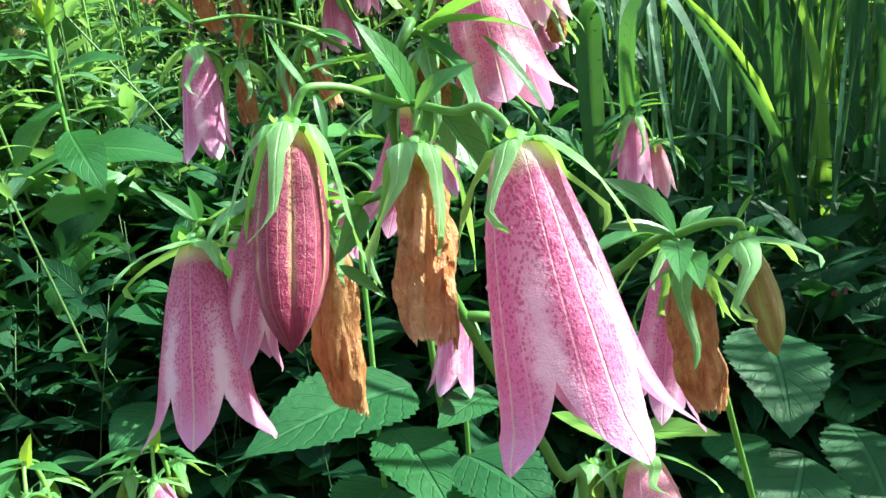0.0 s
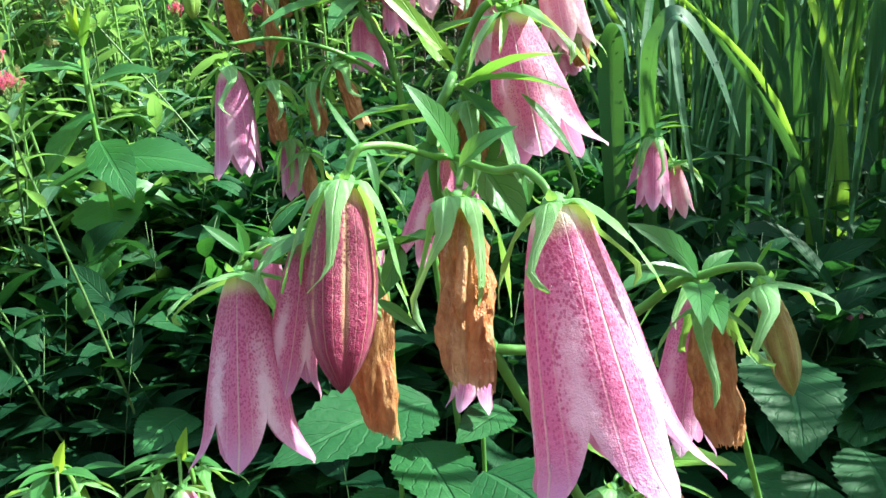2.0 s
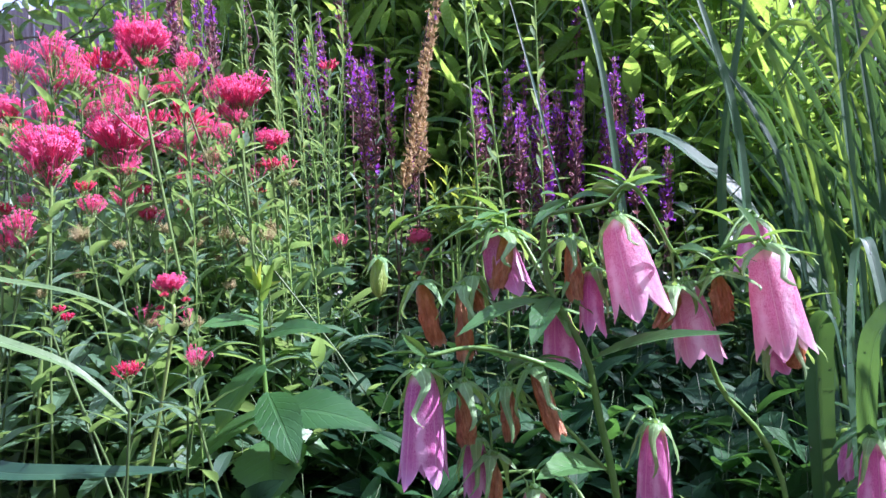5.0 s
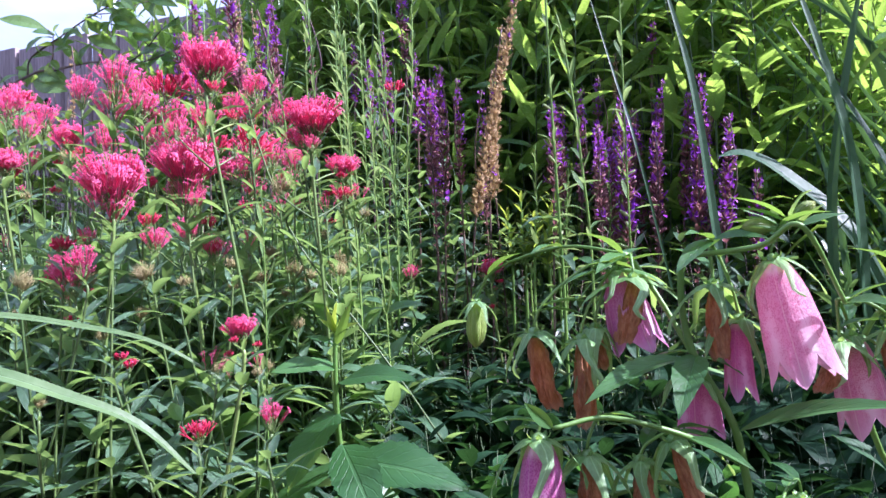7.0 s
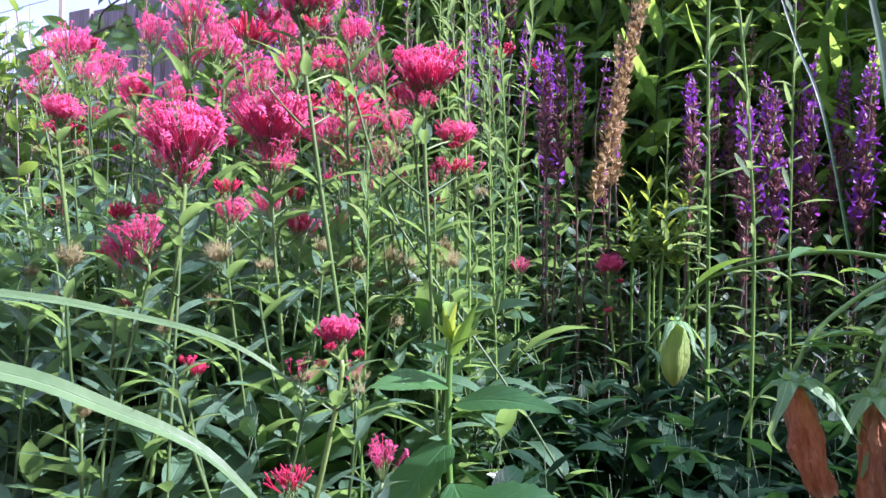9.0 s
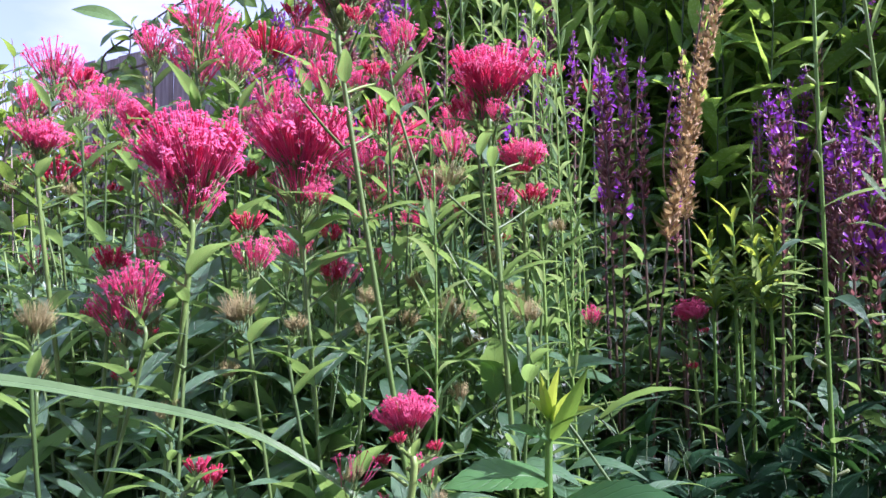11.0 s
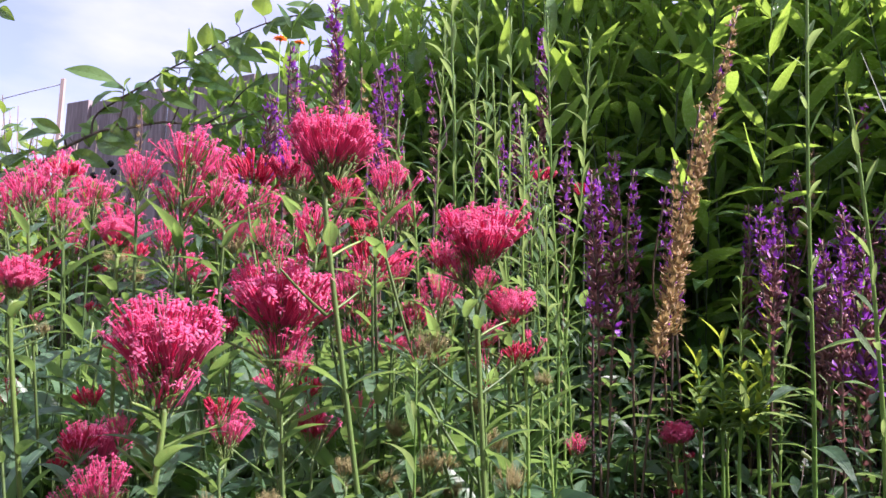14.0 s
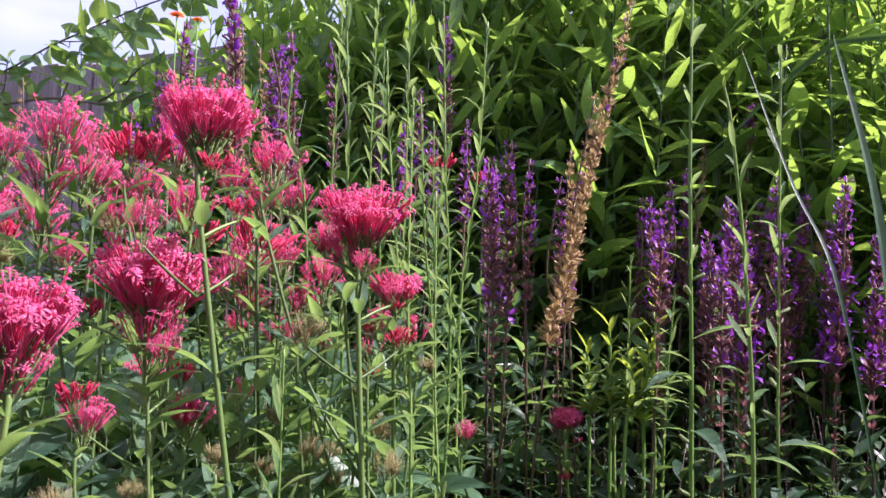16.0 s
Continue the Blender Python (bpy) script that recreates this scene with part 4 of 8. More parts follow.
def sage(top, foot, r, kind):
    """A sage spike from foot to top, whorl over whorl, on a dark stem."""
    nth[0] += 1
    g = np.random.default_rng(900 + nth[0])
    top, foot = np.array(top), np.array(foot)
    h = np.linalg.norm(top - foot)
    r = min(r, 0.0160 if kind != "faded" else 0.0165)
    d = unit(top - foot)
    base = np.array([foot[0] - d[0] * 0.2 + g.normal() * 0.015, foot[1] + abs(g.normal()) * 0.02, 0])
    label = {"fresh": "sage spike in full violet flower", "mixed": "sage spike with violet flowers over purple-brown husks", "faded": "faded tan sage spike gone to seed"}[kind]
    ob = thing("sage_spike", base, label, "flower", "sage spikes")
    line = curve([base, base * 0.4 + foot * 0.6, foot, (foot + top) / 2 + g.normal(0, 0.006, 3), top], 24)
    part("stem", one(tube_piece(line, 0.0016, 0.0009, 6)).mesh("stem", M_SAGESTEM), ob)
    cups, petals = Buf(), Buf()
    n = max(6, int(h / 0.0105))
    cup = tube_piece(np.array([(0, 0, 0), (0, 0, 0.5), (0, 0, 0.85), (0, 0, 1.0)]), np.array([0.06, 0.11, 0.15, 0.05]), sides=5)
    flap = leaf_piece(1.0, 0.5, 3, 2, 0.35, 0.8, fold=0.4, curl=-0.6)
    thorn = leaf_piece(1.0, 0.26, 2, 2, 0.3, 0.8, fold=0.4, curl=-0.4)
    lip = leaf_piece(0.9, 0.6, 3, 2, 0.65, 0.8, fold=0.2, curl=1.4)
    for k in range(n):
        f = (k + 0.3) / n
        p = foot + (top - foot) * f + g.normal(0, 0.0008, 3)
        size = (1.0 if kind == "faded" else 1.32) * r * (1.05 - 0.62 * f**1.8)
        spin = g.uniform(0, 6.28)
        m = 8 if f < 0.9 else 5
        for i in range(m):
            a = spin + 6.283 * i / m + g.normal() * 0.15
            way = unit(np.array([math.cos(a), math.sin(a), 0.85 + 0.35 * g.normal()]))
            q = p + g.normal(0, 0.0012, 3)
            b = basis(way)
            cz = np.stack([b[:, 0], -b[:, 2], b[:, 1]], 1)
            cups.add(cup, cz, q, 0.60 * size * g.uniform(0.7, 1.2))
            if kind != "faded":
                cups.add(thorn, basis(way + g.normal(0, 0.35, 3) + (0, 0, 0.3)), q + way * 0.36 * size, 0.55 * size * g.uniform(0.6, 1.2))
                cups.add(thorn, basis(way + g.normal(0, 0.35, 3)), q + way * 0.36 * size, 0.45 * size * g.uniform(0.6, 1.2))
            if kind == "faded":
                cups.add(flap, b, q + way * 0.3 * size, 0.70 * size * g.uniform(0.5, 1.2))
                cups.add(thorn, basis(way + g.normal(0, 0.5, 3)), q + way * 0.3 * size, 0.7 * size)
                cups.add(thorn, basis(way + g.normal(0, 0.5, 3)), q + way * 0.3 * size, 0.6 * size)
                live = 0.03
            else:
                live = 0.48 if kind == "fresh" else np.interp(f, [0, 0.45, 0.7, 1], [0.03, 0.12, 0.55, 0.85])
            if g.random() < live:
                e = q + way * 0.42 * size
                petals.add(flap, basis(way + (0, 0, 0.25)), e, 0.66 * size * g.uniform(0.7, 1.2))
                petals.add(lip, basis(way - (0, 0, 0.2)), e, 0.58 * size * g.uniform(0.7, 1.2))
    if kind != "faded":
        for k in range(6):
            p = foot - d * (0.008 + 0.0135 * k)
            if p[2] < 0.3:
                break
            spin = g.uniform(0, 6.28)
            for i in range(6):
                a = spin + 1.047 * i + g.normal() * 0.2
                way = unit(np.array([math.cos(a), math.sin(a), 0.7 + 0.3 * g.normal()]))
                cups.add(flap, basis(way), p + way * 0.1 * r, 0.75 * r * g.uniform(0.5, 1.1) * (1 - 0.07 * k))
    part("seed_spike", cups.mesh("seed_spike", M_FADED if kind == "faded" else M_CALYX), ob, kind="stuff")
    if petals.n:
        part("flower_spike", petals.mesh("flower_spike", M_VIOLET), ob, kind="stuff")
    for i in range(12):
        p = base + (foot - base) * (0.55 + 0.44 * i / 12)
        p[:2] = np.array([np.interp(p[2], line[:, 2], line[:, k]) for k in (0, 1)])
        a = 2.4 * i + g.normal() * 0.4
        part("leaf", SLEAF[g.integers(2)], ob, place(p, basis((math.cos(a), math.sin(a), 0.45 + 0.3 * g.normal())), g.uniform(0.020, 0.040)))


# ---- slim tall stems ----
SLIM = [Buf().add(leaf_piece(1, w, 8, 2, 0.55, 0.7, 0, 0, 0.5, c, 0.05)).mesh("leaf", M_TALL) for w, c in ((0.17, 0.5), (0.22, 0.9), (0.15, 0.1), (0.19, -0.3))]
POD = one(tube_piece(curve([(0, 0, 0), (0, 0.35, 0.03), (0, 0.75, 0.02), (0, 1, 0.05)], 8), np.array([0.04, 0.09, 0.12, 0.13, 0.13, 0.12, 0.10, 0.07, 0.03])[: len(curve([(0, 0, 0), (0, 0.35, 0.03), (0, 0.75, 0.02), (0, 1, 0.05)], 8))], sides=7)).mesh("seed_pod", M_POD)
LIME = [Buf().add(leaf_piece(1, w, 8, 2, 0.45, 0.8, 0, 0, 0.4, c, 0.03)).mesh("leaf", M_LIME) for w, c in ((0.26, 0.5), (0.2, 0.2))]


def slim_stem(points, r, kind):
    nth[0] += 1
    g = np.random.default_rng(1500 + nth[0])
    p0 = np.array(points[0])
    base = np.array([p0[0] + g.normal() * 0.02, p0[1] + abs(g.normal()) * 0.02, 0])
    label = {"leaf": "slim upright green stem with narrow ascending leaves", "pod": "thick upright stem with grey-green leaves and pale seed pods", "bud": "upright green stem with a pale budding tip"}[kind]
    ob = thing("slim_perennial", base, label, "plant", "slim perennials")
    line = curve([base] + [np.array(p) for p in points], 60)
    part("stem", one(tube_piece(line, r * 0.75, r * 0.36, 7)).mesh("stem", M_SLIMSTEM), ob)
    steps = np.linalg.norm(np.diff(line, axis=0), axis=1).cumsum()
    gap = 0.0064 if kind == "leaf" else 0.012
    s, a = 0.36 * steps[-1], g.uniform(0, 6)
    while s < steps[-1] - 0.004:
        i = int(np.searchsorted(steps, s))
        p, d = line[i], unit(line[min(i + 1, len(line) - 1)] - line[i - 1])
        a += 2.4 + g.normal() * 0.3
        out = np.array([math.cos(a), math.sin(a), 0])
        near_tip = s > steps[-1] - 0.03
        size = g.uniform(0.013, 0.027) if kind == "leaf" else g.uniform(0.016, 0.032)
        way = unit(out * (0.25 if near_tip else g.uniform(0.30, 0.80)) + d * 0.75)
        if kind == "pod" and g.random() < 0.5 and s < 0.8 * steps[-1]:
            part("seed_pod", POD, ob, place(p, basis(out + d * 0.5), 0.0135 * g.uniform(0.7, 1.2)))
        else:
            mesh = LIME[g.integers(2)] if kind == "bud" and near_tip else SLIM[g.integers(4)]
            if kind == "pod" and s < 0.66 * steps[-1]:
                mesh = VLEAF[g.integers(3)]
                s += 0.012
            if s < (0.60 if kind == "leaf" else 0.72) * steps[-1]:
                size, way = g.uniform(0.024, 0.044) * (1.6 if kind == "pod" else 1), unit(out + d * g.uniform(0.1, 0.6))
                s += 0.004
            part("leaf", mesh, ob, place(p, basis(way, d), size * (0.6 if near_tip else 1)))
        s += gap * g.uniform(0.7, 1.4)


def orange_flower(at, size, foot_y):
    """A small orange bloom of two rings of petals on a slim stalk."""
    at = np.array(at)
    g = np.random.default_rng(int(1000 * abs(at[0])))
    ob = thing("orange_flower", (at[0], foot_y, 0), "small orange flower on a slim stalk among the sage", "flower", "orange flowers")
    part("stem", one(tube_piece(curve([(at[0], foot_y, 0), (at[0] + 0.01, at[1], at[2] * 0.6), at], 14), 0.0014, 0.0009, 6)).mesh("stem", M_STEM), ob)
    b = Buf()
    for ring, tilt, n in ((1.0, 0.35, 9), (0.7, 1.0, 7)):
        for k in range(n):
            a = 6.283 * k / n + g.normal() * 0.1
            b.add(leaf_piece(1.0, 0.42, 5, 3, 0.62, 0.8, fold=-0.1, curl=0.5), basis((math.cos(a), math.sin(a), tilt)), at, size * ring)
    part("petals", b.mesh("petals", M_ORANGE), ob)
    part("flower_eye", one(tube_piece(np.array([at, at + (0, 0, size * 0.25), at + (0, 0, size * 0.35)]), np.array([0.2, 0.28, 0.12]) * size, sides=9)).mesh("flower_eye", M_CALYX), ob)


def lime_shoot(base, tip):
    nth[0] += 1
    g = np.random.default_rng(1900 + nth[0])
    base, tip = np.array(base), np.array(tip)
    root = np.array([base[0], base[1] + 0.01, 0])
    ob = thing("lime_shoot", root, "young lime green shoot with small upright leaves", "plant", "lime shoots")
    line = curve([root, base, (base + tip) / 2 + g.normal(0, 0.003, 3), tip], 30)
    part("stem", one(tube_piece(line, 0.0022, 0.0012, 6)).mesh("stem", M_STEM), ob)
    for i in range(26):
        f = 0.46 + 0.54 * i / 26
        p = line[min(int(f * len(line)), len(line) - 1)]
        a = 2.4 * i
        way = np.array([math.cos(a), math.sin(a), 0.7 + 0.8 * f + 0.3 * g.normal()])
        part("leaf", LIME[i % 2], ob, place(p, basis(way), g.uniform(0.013, 0.027)))
    for i in range(14):
        p = line[int((0.70 + 0.16 * i / 14) * len(line) * 0.9)]
        way = np.array([math.cos(2.4 * i), math.sin(2.4 * i), 0.3 + 0.3 * g.normal()])
        part("leaf", SLIM[i % 4], ob, place(p, basis(way), g.uniform(0.024, 0.046)))


# ---- strap leaves ----
def strap(plant, points, width, up=(0.1, -0.5, 1), mat=None):
    first = np.array(points[0])
    line = curve([np.array(p) for p in points], 36)
    me = one(blade_piece(line, width, up, 6, 0.28, 0.7)).mesh("strap_leaf", mat or M_STRAP)
    return part("strap_leaf", me, plant)


def strap_clump(at, n, height, width, seed, lean):
    g = np.random.default_rng(seed)
    ob = thing("strap_leaf_clump", (*at, 0), "dense clump of upright green strap leaves", "grass", "strap leaf clumps")
    for _ in range(n):
        x, y = at[0] + g.normal() * 0.055, at[1] + g.normal() * 0.055
        h = height * g.uniform(0.6, 1.1)
        a = g.uniform(0, 6.28)
        bend = g.uniform(0.05, 0.30) * h
        end = np.array([x + bend * math.cos(a) + lean * h, y + 0.6 * bend * math.sin(a), h * g.uniform(0.85, 1.0)])
        mid = np.array([x + 0.2 * bend * math.cos(a) + 0.35 * lean * h, y, 0.6 * h])
        pts = [np.array([x, y, 0]), mid, end]
        if g.random() < 0.3:
            pts.append(end + np.array([0.5 * bend * math.cos(a) + 0.04 * np.sign(math.cos(a)), 0, -0.12 * h]))
        me = one(blade_piece(curve(pts, 12), width * g.uniform(0.25, 0.85), (math.cos(a + 1), -1, 0.2), 2, 0.3, 0.8)).mesh("strap_leaf", M_STRAPLIT if g.random() < 0.16 else M_STRAP)
        part("strap_leaf", me, ob)


# Clumps from x 0.50 on are added, mostly unseen, to shade the bed.
for at, n, h, w, s, lean in (((0.26, 0.80), 22, 0.72, 0.011, 1, -0.02), ((0.36, 0.72), 12, 0.70, 0.012, 2, 0.0), ((0.42, 0.90), 76, 1.05, 0.015, 3, 0.0), ((0.36, 1.04), 64, 1.0, 0.014, 4, 0.0), ((0.58, 1.02), 40, 1.2, 0.013, 5, 0.0), ((0.55, 0.78), 40, 1.05, 0.014, 6, 0.05), ((0.50, 0.64), 34, 0.95, 0.015, 7, 0.05), ((0.50, 0.08), 20, 1.15, 0.018, 8, -0.02), ((0.52, 0.24), 20, 1.15, 0.018, 9, 0.0), ((0.50, 0.44), 30, 0.85, 0.016, 10, 0.0)):
    strap_clump(at, n, h, w, s, lean)

BERRY = one(tube_piece(np.array([(0, 0, -1), (0, 0, -0.8), (0, 0, -0.3), (0, 0, 0.3), (0, 0, 0.8), (0, 0, 1)]), np.array([0.15, 0.6, 0.95, 0.95, 0.6, 0.2]), sides=9)).mesh("berry", M_BERRY)


def berry(plant, at):
    return part("berry", BERRY, plant, place(at, None, 0.006), "small dark berry")



# ---- leafy stems along the front of the tall perennials ----
HLEAF = [Buf().add(leaf_piece(1, w, 10, 4, 0.42, 0.9, 0, 0, 0.3, c, 0.04)).mesh("leaf", M_HEDGE) for w, c in ((0.16, 0.3), (0.20, 0.6), (0.25, 0.9), (0.18, 1.3))]


def leafy_stem(base, tip, seed):
    g = np.random.default_rng(seed)
    base, tip = np.array(base), np.array(tip)
    ob = thing("leafy_perennial", base, "tall green stem with long lance-shaped leaves", "plant", "leafy perennials")
    line = curve([base, (base + tip) / 2 + g.normal(0, 0.02, 3), tip], 16)
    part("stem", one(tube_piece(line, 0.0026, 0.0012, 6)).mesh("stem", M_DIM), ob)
    a = g.uniform(0, 6)
    n = 20
    for k in range(n):
        f = 0.46 + 0.54 * k / n
        p = line[min(int(f * len(line)), len(line) - 1)] + (0, 0, g.uniform(-0.01, 0.01))
        a += 2.4 + g.normal() * 0.2
        way = np.array([math.cos(a), math.sin(a), 1.25 + 0.9 * f**3 + 0.4 * g.normal()])
        part("leaf", HLEAF[g.integers(4)], ob, place(p, basis(way), 0.108 * (1.1 - 0.5 * f**2) * g.uniform(0.6, 1.25)))


for k in range(42):
    x = -0.92 + 1.45 * (k + rng.uniform(0, 0.8)) / 42
    y = 1.31 + rng.uniform(-0.05, 0.08)
    leafy_stem((x, y, 0), (x + rng.normal() * 0.04, y + rng.normal() * 0.03, float(np.interp(x, [-0.92, -0.3, 0.2], [1.02, 1.22, 1.30])) * rng.uniform(0.75, 1.05)), 4000 + k)


# ---- leafy valerian shoots standing free at the front of the bed ----
def valerian_shoot(base, tip, seed):
    g = np.random.default_rng(seed)
    base, tip = np.array(base), np.array(tip)
    ob = thing("valerian_shoot", base, "leafy grey-green valerian shoot without flowers", "plant", "valerian shoots")
    line = curve([base, (base + tip) / 2 + g.normal(0, 0.02, 3), tip], 14)
    part("stem", one(tube_piece(line, 0.0016, 0.0008, 6)).mesh("stem", M_VSTEM), ob)
    a = g.uniform(0, 6)
    for k in range(8):
        f = 0.34 + 0.66 * k / 8
        p = line[min(int(f * len(line)), len(line) - 1)]
        a += 1.57 + g.normal() * 0.15
        for h in (0, math.pi):
            way = np.array([math.cos(a + h), math.sin(a + h), 0.5 + 1.0 * f**4])
            part("leaf", VLEAF[g.integers(3)], ob, place(p, basis(way), 0.085 * (1.1 - 0.6 * f**2) * g.uniform(0.75, 1.15)))


for k in range(46):
    x, y = rng.uniform(-0.98, -0.47), rng.uniform(0.70, 1.0)
    valerian_shoot((x + rng.normal() * 0.10, y + 0.05, 0), (x, y, float(top_of_bed(x, y)) * rng.uniform(0.85, 1.08)), 7000 + k)


# ---- dew ----
DROP = one(tube_piece(np.array([(0, 0, -0.5), (0, 0, -0.4), (0, 0, -0.1), (0, 0, 0.25), (0, 0, 0.5), (0, 0, 0.6)]), np.array([0.3, 0.75, 1.0, 0.85, 0.45, 0.1]), sides=8)).mesh("water_drop", M_DROP)


def dew(leaf, n, seed, size=0.0011):
    """Water drops sitting on a blade."""
    g = np.random.default_rng(seed)
    me = leaf.data
    for i in g.choice(len(me.polygons), n):
        f = me.polygons[int(i)]
        p = f.center
        side = f.normal.z if size < 0.005 else f.normal.x * p.x + f.normal.y * p.y
        q = f.normal if side > 0 else -f.normal
        turn = q.to_track_quat("Z", "Y").to_matrix().to_4x4()
        part("water_drop", DROP, leaf, Matrix.Translation(p + q * 0.0003) @ turn @ Matrix.Scale(size * float(g.uniform(0.5, 1.2)), 4), "clear water drop")


# ---- the near bellflower ----
near = thing('bellflower_plant', (0.051, 0.161, 0.0), 'bellflower with freckled pink hanging bells and withered brown ones', 'flower')
stem_of(near, [(0.051, 0.161, -0.01), (0.0630, 0.1843, 0.2891), (0.0541, 0.1816, 0.3249), (0.0289, 0.1692, 0.3795), (0.0179, 0.1549, 0.4186), (0.0156, 0.1477, 0.4422), (0.0211, 0.1446, 0.4556), (0.0222, 0.1644, 0.4595), (0.0291, 0.1606, 0.4732), (0.0347, 0.1604, 0.4754), (0.0360, 0.1601, 0.4716)], 0.0019, 0.0009, n=60)
dew(flower(near, 'bell', (0.0413, 0.1030, 0.4309), (0.0473, 0.0870, 0.3804), 0.235, flare=0.36, spin=0.98, droop=0.6), 34, 77, 0.011)
stem_of(near, [(0.0155, 0.1448, 0.4384), (0.0211, 0.1288, 0.4395), (0.0299, 0.1144, 0.4376), (0.0352, 0.1086, 0.4385), (0.0390, 0.1050, 0.4356), (0.0402, 0.1034, 0.4326)], 0.0009, 0.0008, name='flower_stalk')
flower(near, 'maroon', (-0.0004, 0.1091, 0.4364), (-0.0019, 0.0993, 0.3966), 0.168, spin=0.5, droop=0.85, sepals=0.92)
stem_of(near, [(0.0217, 0.1290, 0.4399), (0.0174, 0.1248, 0.4401), (0.0106, 0.1170, 0.4433), (0.0041, 0.1109, 0.4441), (0.0018, 0.1099, 0.4421), (0.0004, 0.1096, 0.4388)], 0.0008, 0.0008, name='flower_stalk')
flower(near, 'dry', (0.0223, 0.1217, 0.4299), (0.0213, 0.1109, 0.3903), 0.18, spin=0.2, droop=0.95)
stem_of(near, [(0.0207, 0.1310, 0.4400), (0.0229, 0.1255, 0.4380), (0.0224, 0.1225, 0.4336)], 0.0010, 0.0008, name='flower_stalk')
flower(near, 'bell', (-0.0413, 0.1654, 0.4050), (-0.0379, 0.1478, 0.3567), 0.225, flare=0.32, spin=1.28, droop=0.2, sepals=1.25)
stem_of(near, [(0.0167, 0.1529, 0.4189), (-0.0016, 0.1632, 0.4125), (-0.0178, 0.1669, 0.4084), (-0.0302, 0.1676, 0.4088), (-0.0401, 0.1669, 0.4115), (-0.0409, 0.1660, 0.4077)], 0.0011, 0.0009, name='flower_stalk')
flower(near, 'bell', (-0.0226, 0.1640, 0.4158), (-0.0276, 0.1584, 0.3727), 0.16, flare=0.35, droop=0.3, join=(-0.0016, 0.1632, 0.4125))
flower(near, 'dry', (-0.0061, 0.1763, 0.4029), (-0.0120, 0.1649, 0.3517), 0.16, spin=0.3, join=(0.0047, 0.1617, 0.4141))
flower(near, 'bell', (0.0368, 0.1611, 0.4715), (0.0441, 0.1535, 0.4351), 0.28, flare=0.3, spin=0.2, droop=0.55)
flower(near, 'bell', (0.0168, 0.1906, 0.4374), (0.0095, 0.1855, 0.4004), 0.18, flare=0.3, join=(0.0156, 0.1477, 0.4422))
flower(near, 'dry', (0.0254, 0.1497, 0.4499), (0.0272, 0.1484, 0.4342), 0.26, droop=0.9, join=(0.0210, 0.1444, 0.4544))
stem_of(near, [(0.0281, 0.1692, 0.3796), (0.0495, 0.1726, 0.3779), (0.0702, 0.1723, 0.3876), (0.0824, 0.1707, 0.3972), (0.0889, 0.1692, 0.3991), (0.0946, 0.1659, 0.4018), (0.1013, 0.1632, 0.4025), (0.1031, 0.1627, 0.4000)], 0.0016, 0.0010, name='side_stem')
flower(near, 'olive', (0.1033, 0.1619, 0.3966), (0.1108, 0.1540, 0.3685), 0.145, droop=0.45, sepals=1.1)
flower(near, 'lilac', (0.0926, 0.1899, 0.3899), (0.0839, 0.1791, 0.3419), 0.17, flare=0.4, join=(0.0782, 0.1727, 0.3931))
flower(near, 'dry', (0.0893, 0.1671, 0.3892), (0.0908, 0.1583, 0.3489), 0.18, droop=0.8, join=(0.0860, 0.1700, 0.3982))
bract(near, (0.0216, 0.1267, 0.4391), (0.0116, 0.1220, 0.4563), 0.0071, up=(0.5, -0.8, 0.6), curl=0.7, label='dark green toothed leaf')
bract(near, (0.0214, 0.1522, 0.4431), (0.0380, 0.1433, 0.4187), 0.0157, up=(0.3, -0.9, 0.5), curl=0.5, teeth=10, label='dark glossy leaf')
bract(near, (0.0227, 0.1184, 0.4383), (0.0351, 0.1164, 0.4463), 0.0063, up=(-0.4, -0.6, 0.8), curl=0.6)
bract(near, (0.0256, 0.1435, 0.4497), (0.0344, 0.1187, 0.4380), 0.0062, up=(0.6, -0.7, 0.6), curl=0.8)
bract(near, (0.0233, 0.1444, 0.4542), (0.0366, 0.1284, 0.4352), 0.0059, up=(0.6, -0.7, 0.6), curl=0.6)
bract(near, (0.0034, 0.1108, 0.4440), (-0.0029, 0.1109, 0.4544), 0.0021, up=(0.9, -0.5, 0.2), curl=-0.5, teeth=0)
bract(near, (0.0045, 0.1117, 0.4429), (0.0063, 0.1086, 0.4333), 0.0021, up=(0.5, -0.8, 0.2), curl=0.5, teeth=0)
bract(near, (0.0354, 0.1085, 0.4383), (0.0364, 0.1090, 0.4307), 0.0027, up=(0.5, -0.8, 0.2), curl=0.5, teeth=0)
# The next six leaves carry the sunlight on them as a lime colour.
bract(near, (0.0221, 0.1625, 0.4605), (-0.0059, 0.1530, 0.4892), 0.0047, up=(-0.3, -0.7, 0.7), curl=0.35, mat=M_LIME, teeth=9, label='lance-shaped leaf, coloured bright lime for the sun on it')
bract(near, (0.0207, 0.1631, 0.4587), (0.0122, 0.1586, 0.4705), 0.0043, up=(0.5, -0.5, 0.6), curl=-0.6, teeth=4, mat=M_LIME)
bract(near, (0.0329, 0.1603, 0.4763), (0.0369, 0.1596, 0.4926), 0.0050, up=(0.6, -0.7, 0.2), curl=0.3, teeth=4, mat=M_LIME)
bract(near, (0.0324, 0.1590, 0.4738), (0.0253, 0.1509, 0.4796), 0.0020, up=(0.2, -0.7, 0.5), curl=0.5, teeth=0, mat=M_LIME)
bract(near, (0.0352, 0.1591, 0.4724), (0.0331, 0.1475, 0.4618), 0.0022, up=(0.2, -0.9, 0.2), curl=0.5, teeth=0, mat=M_LIME)
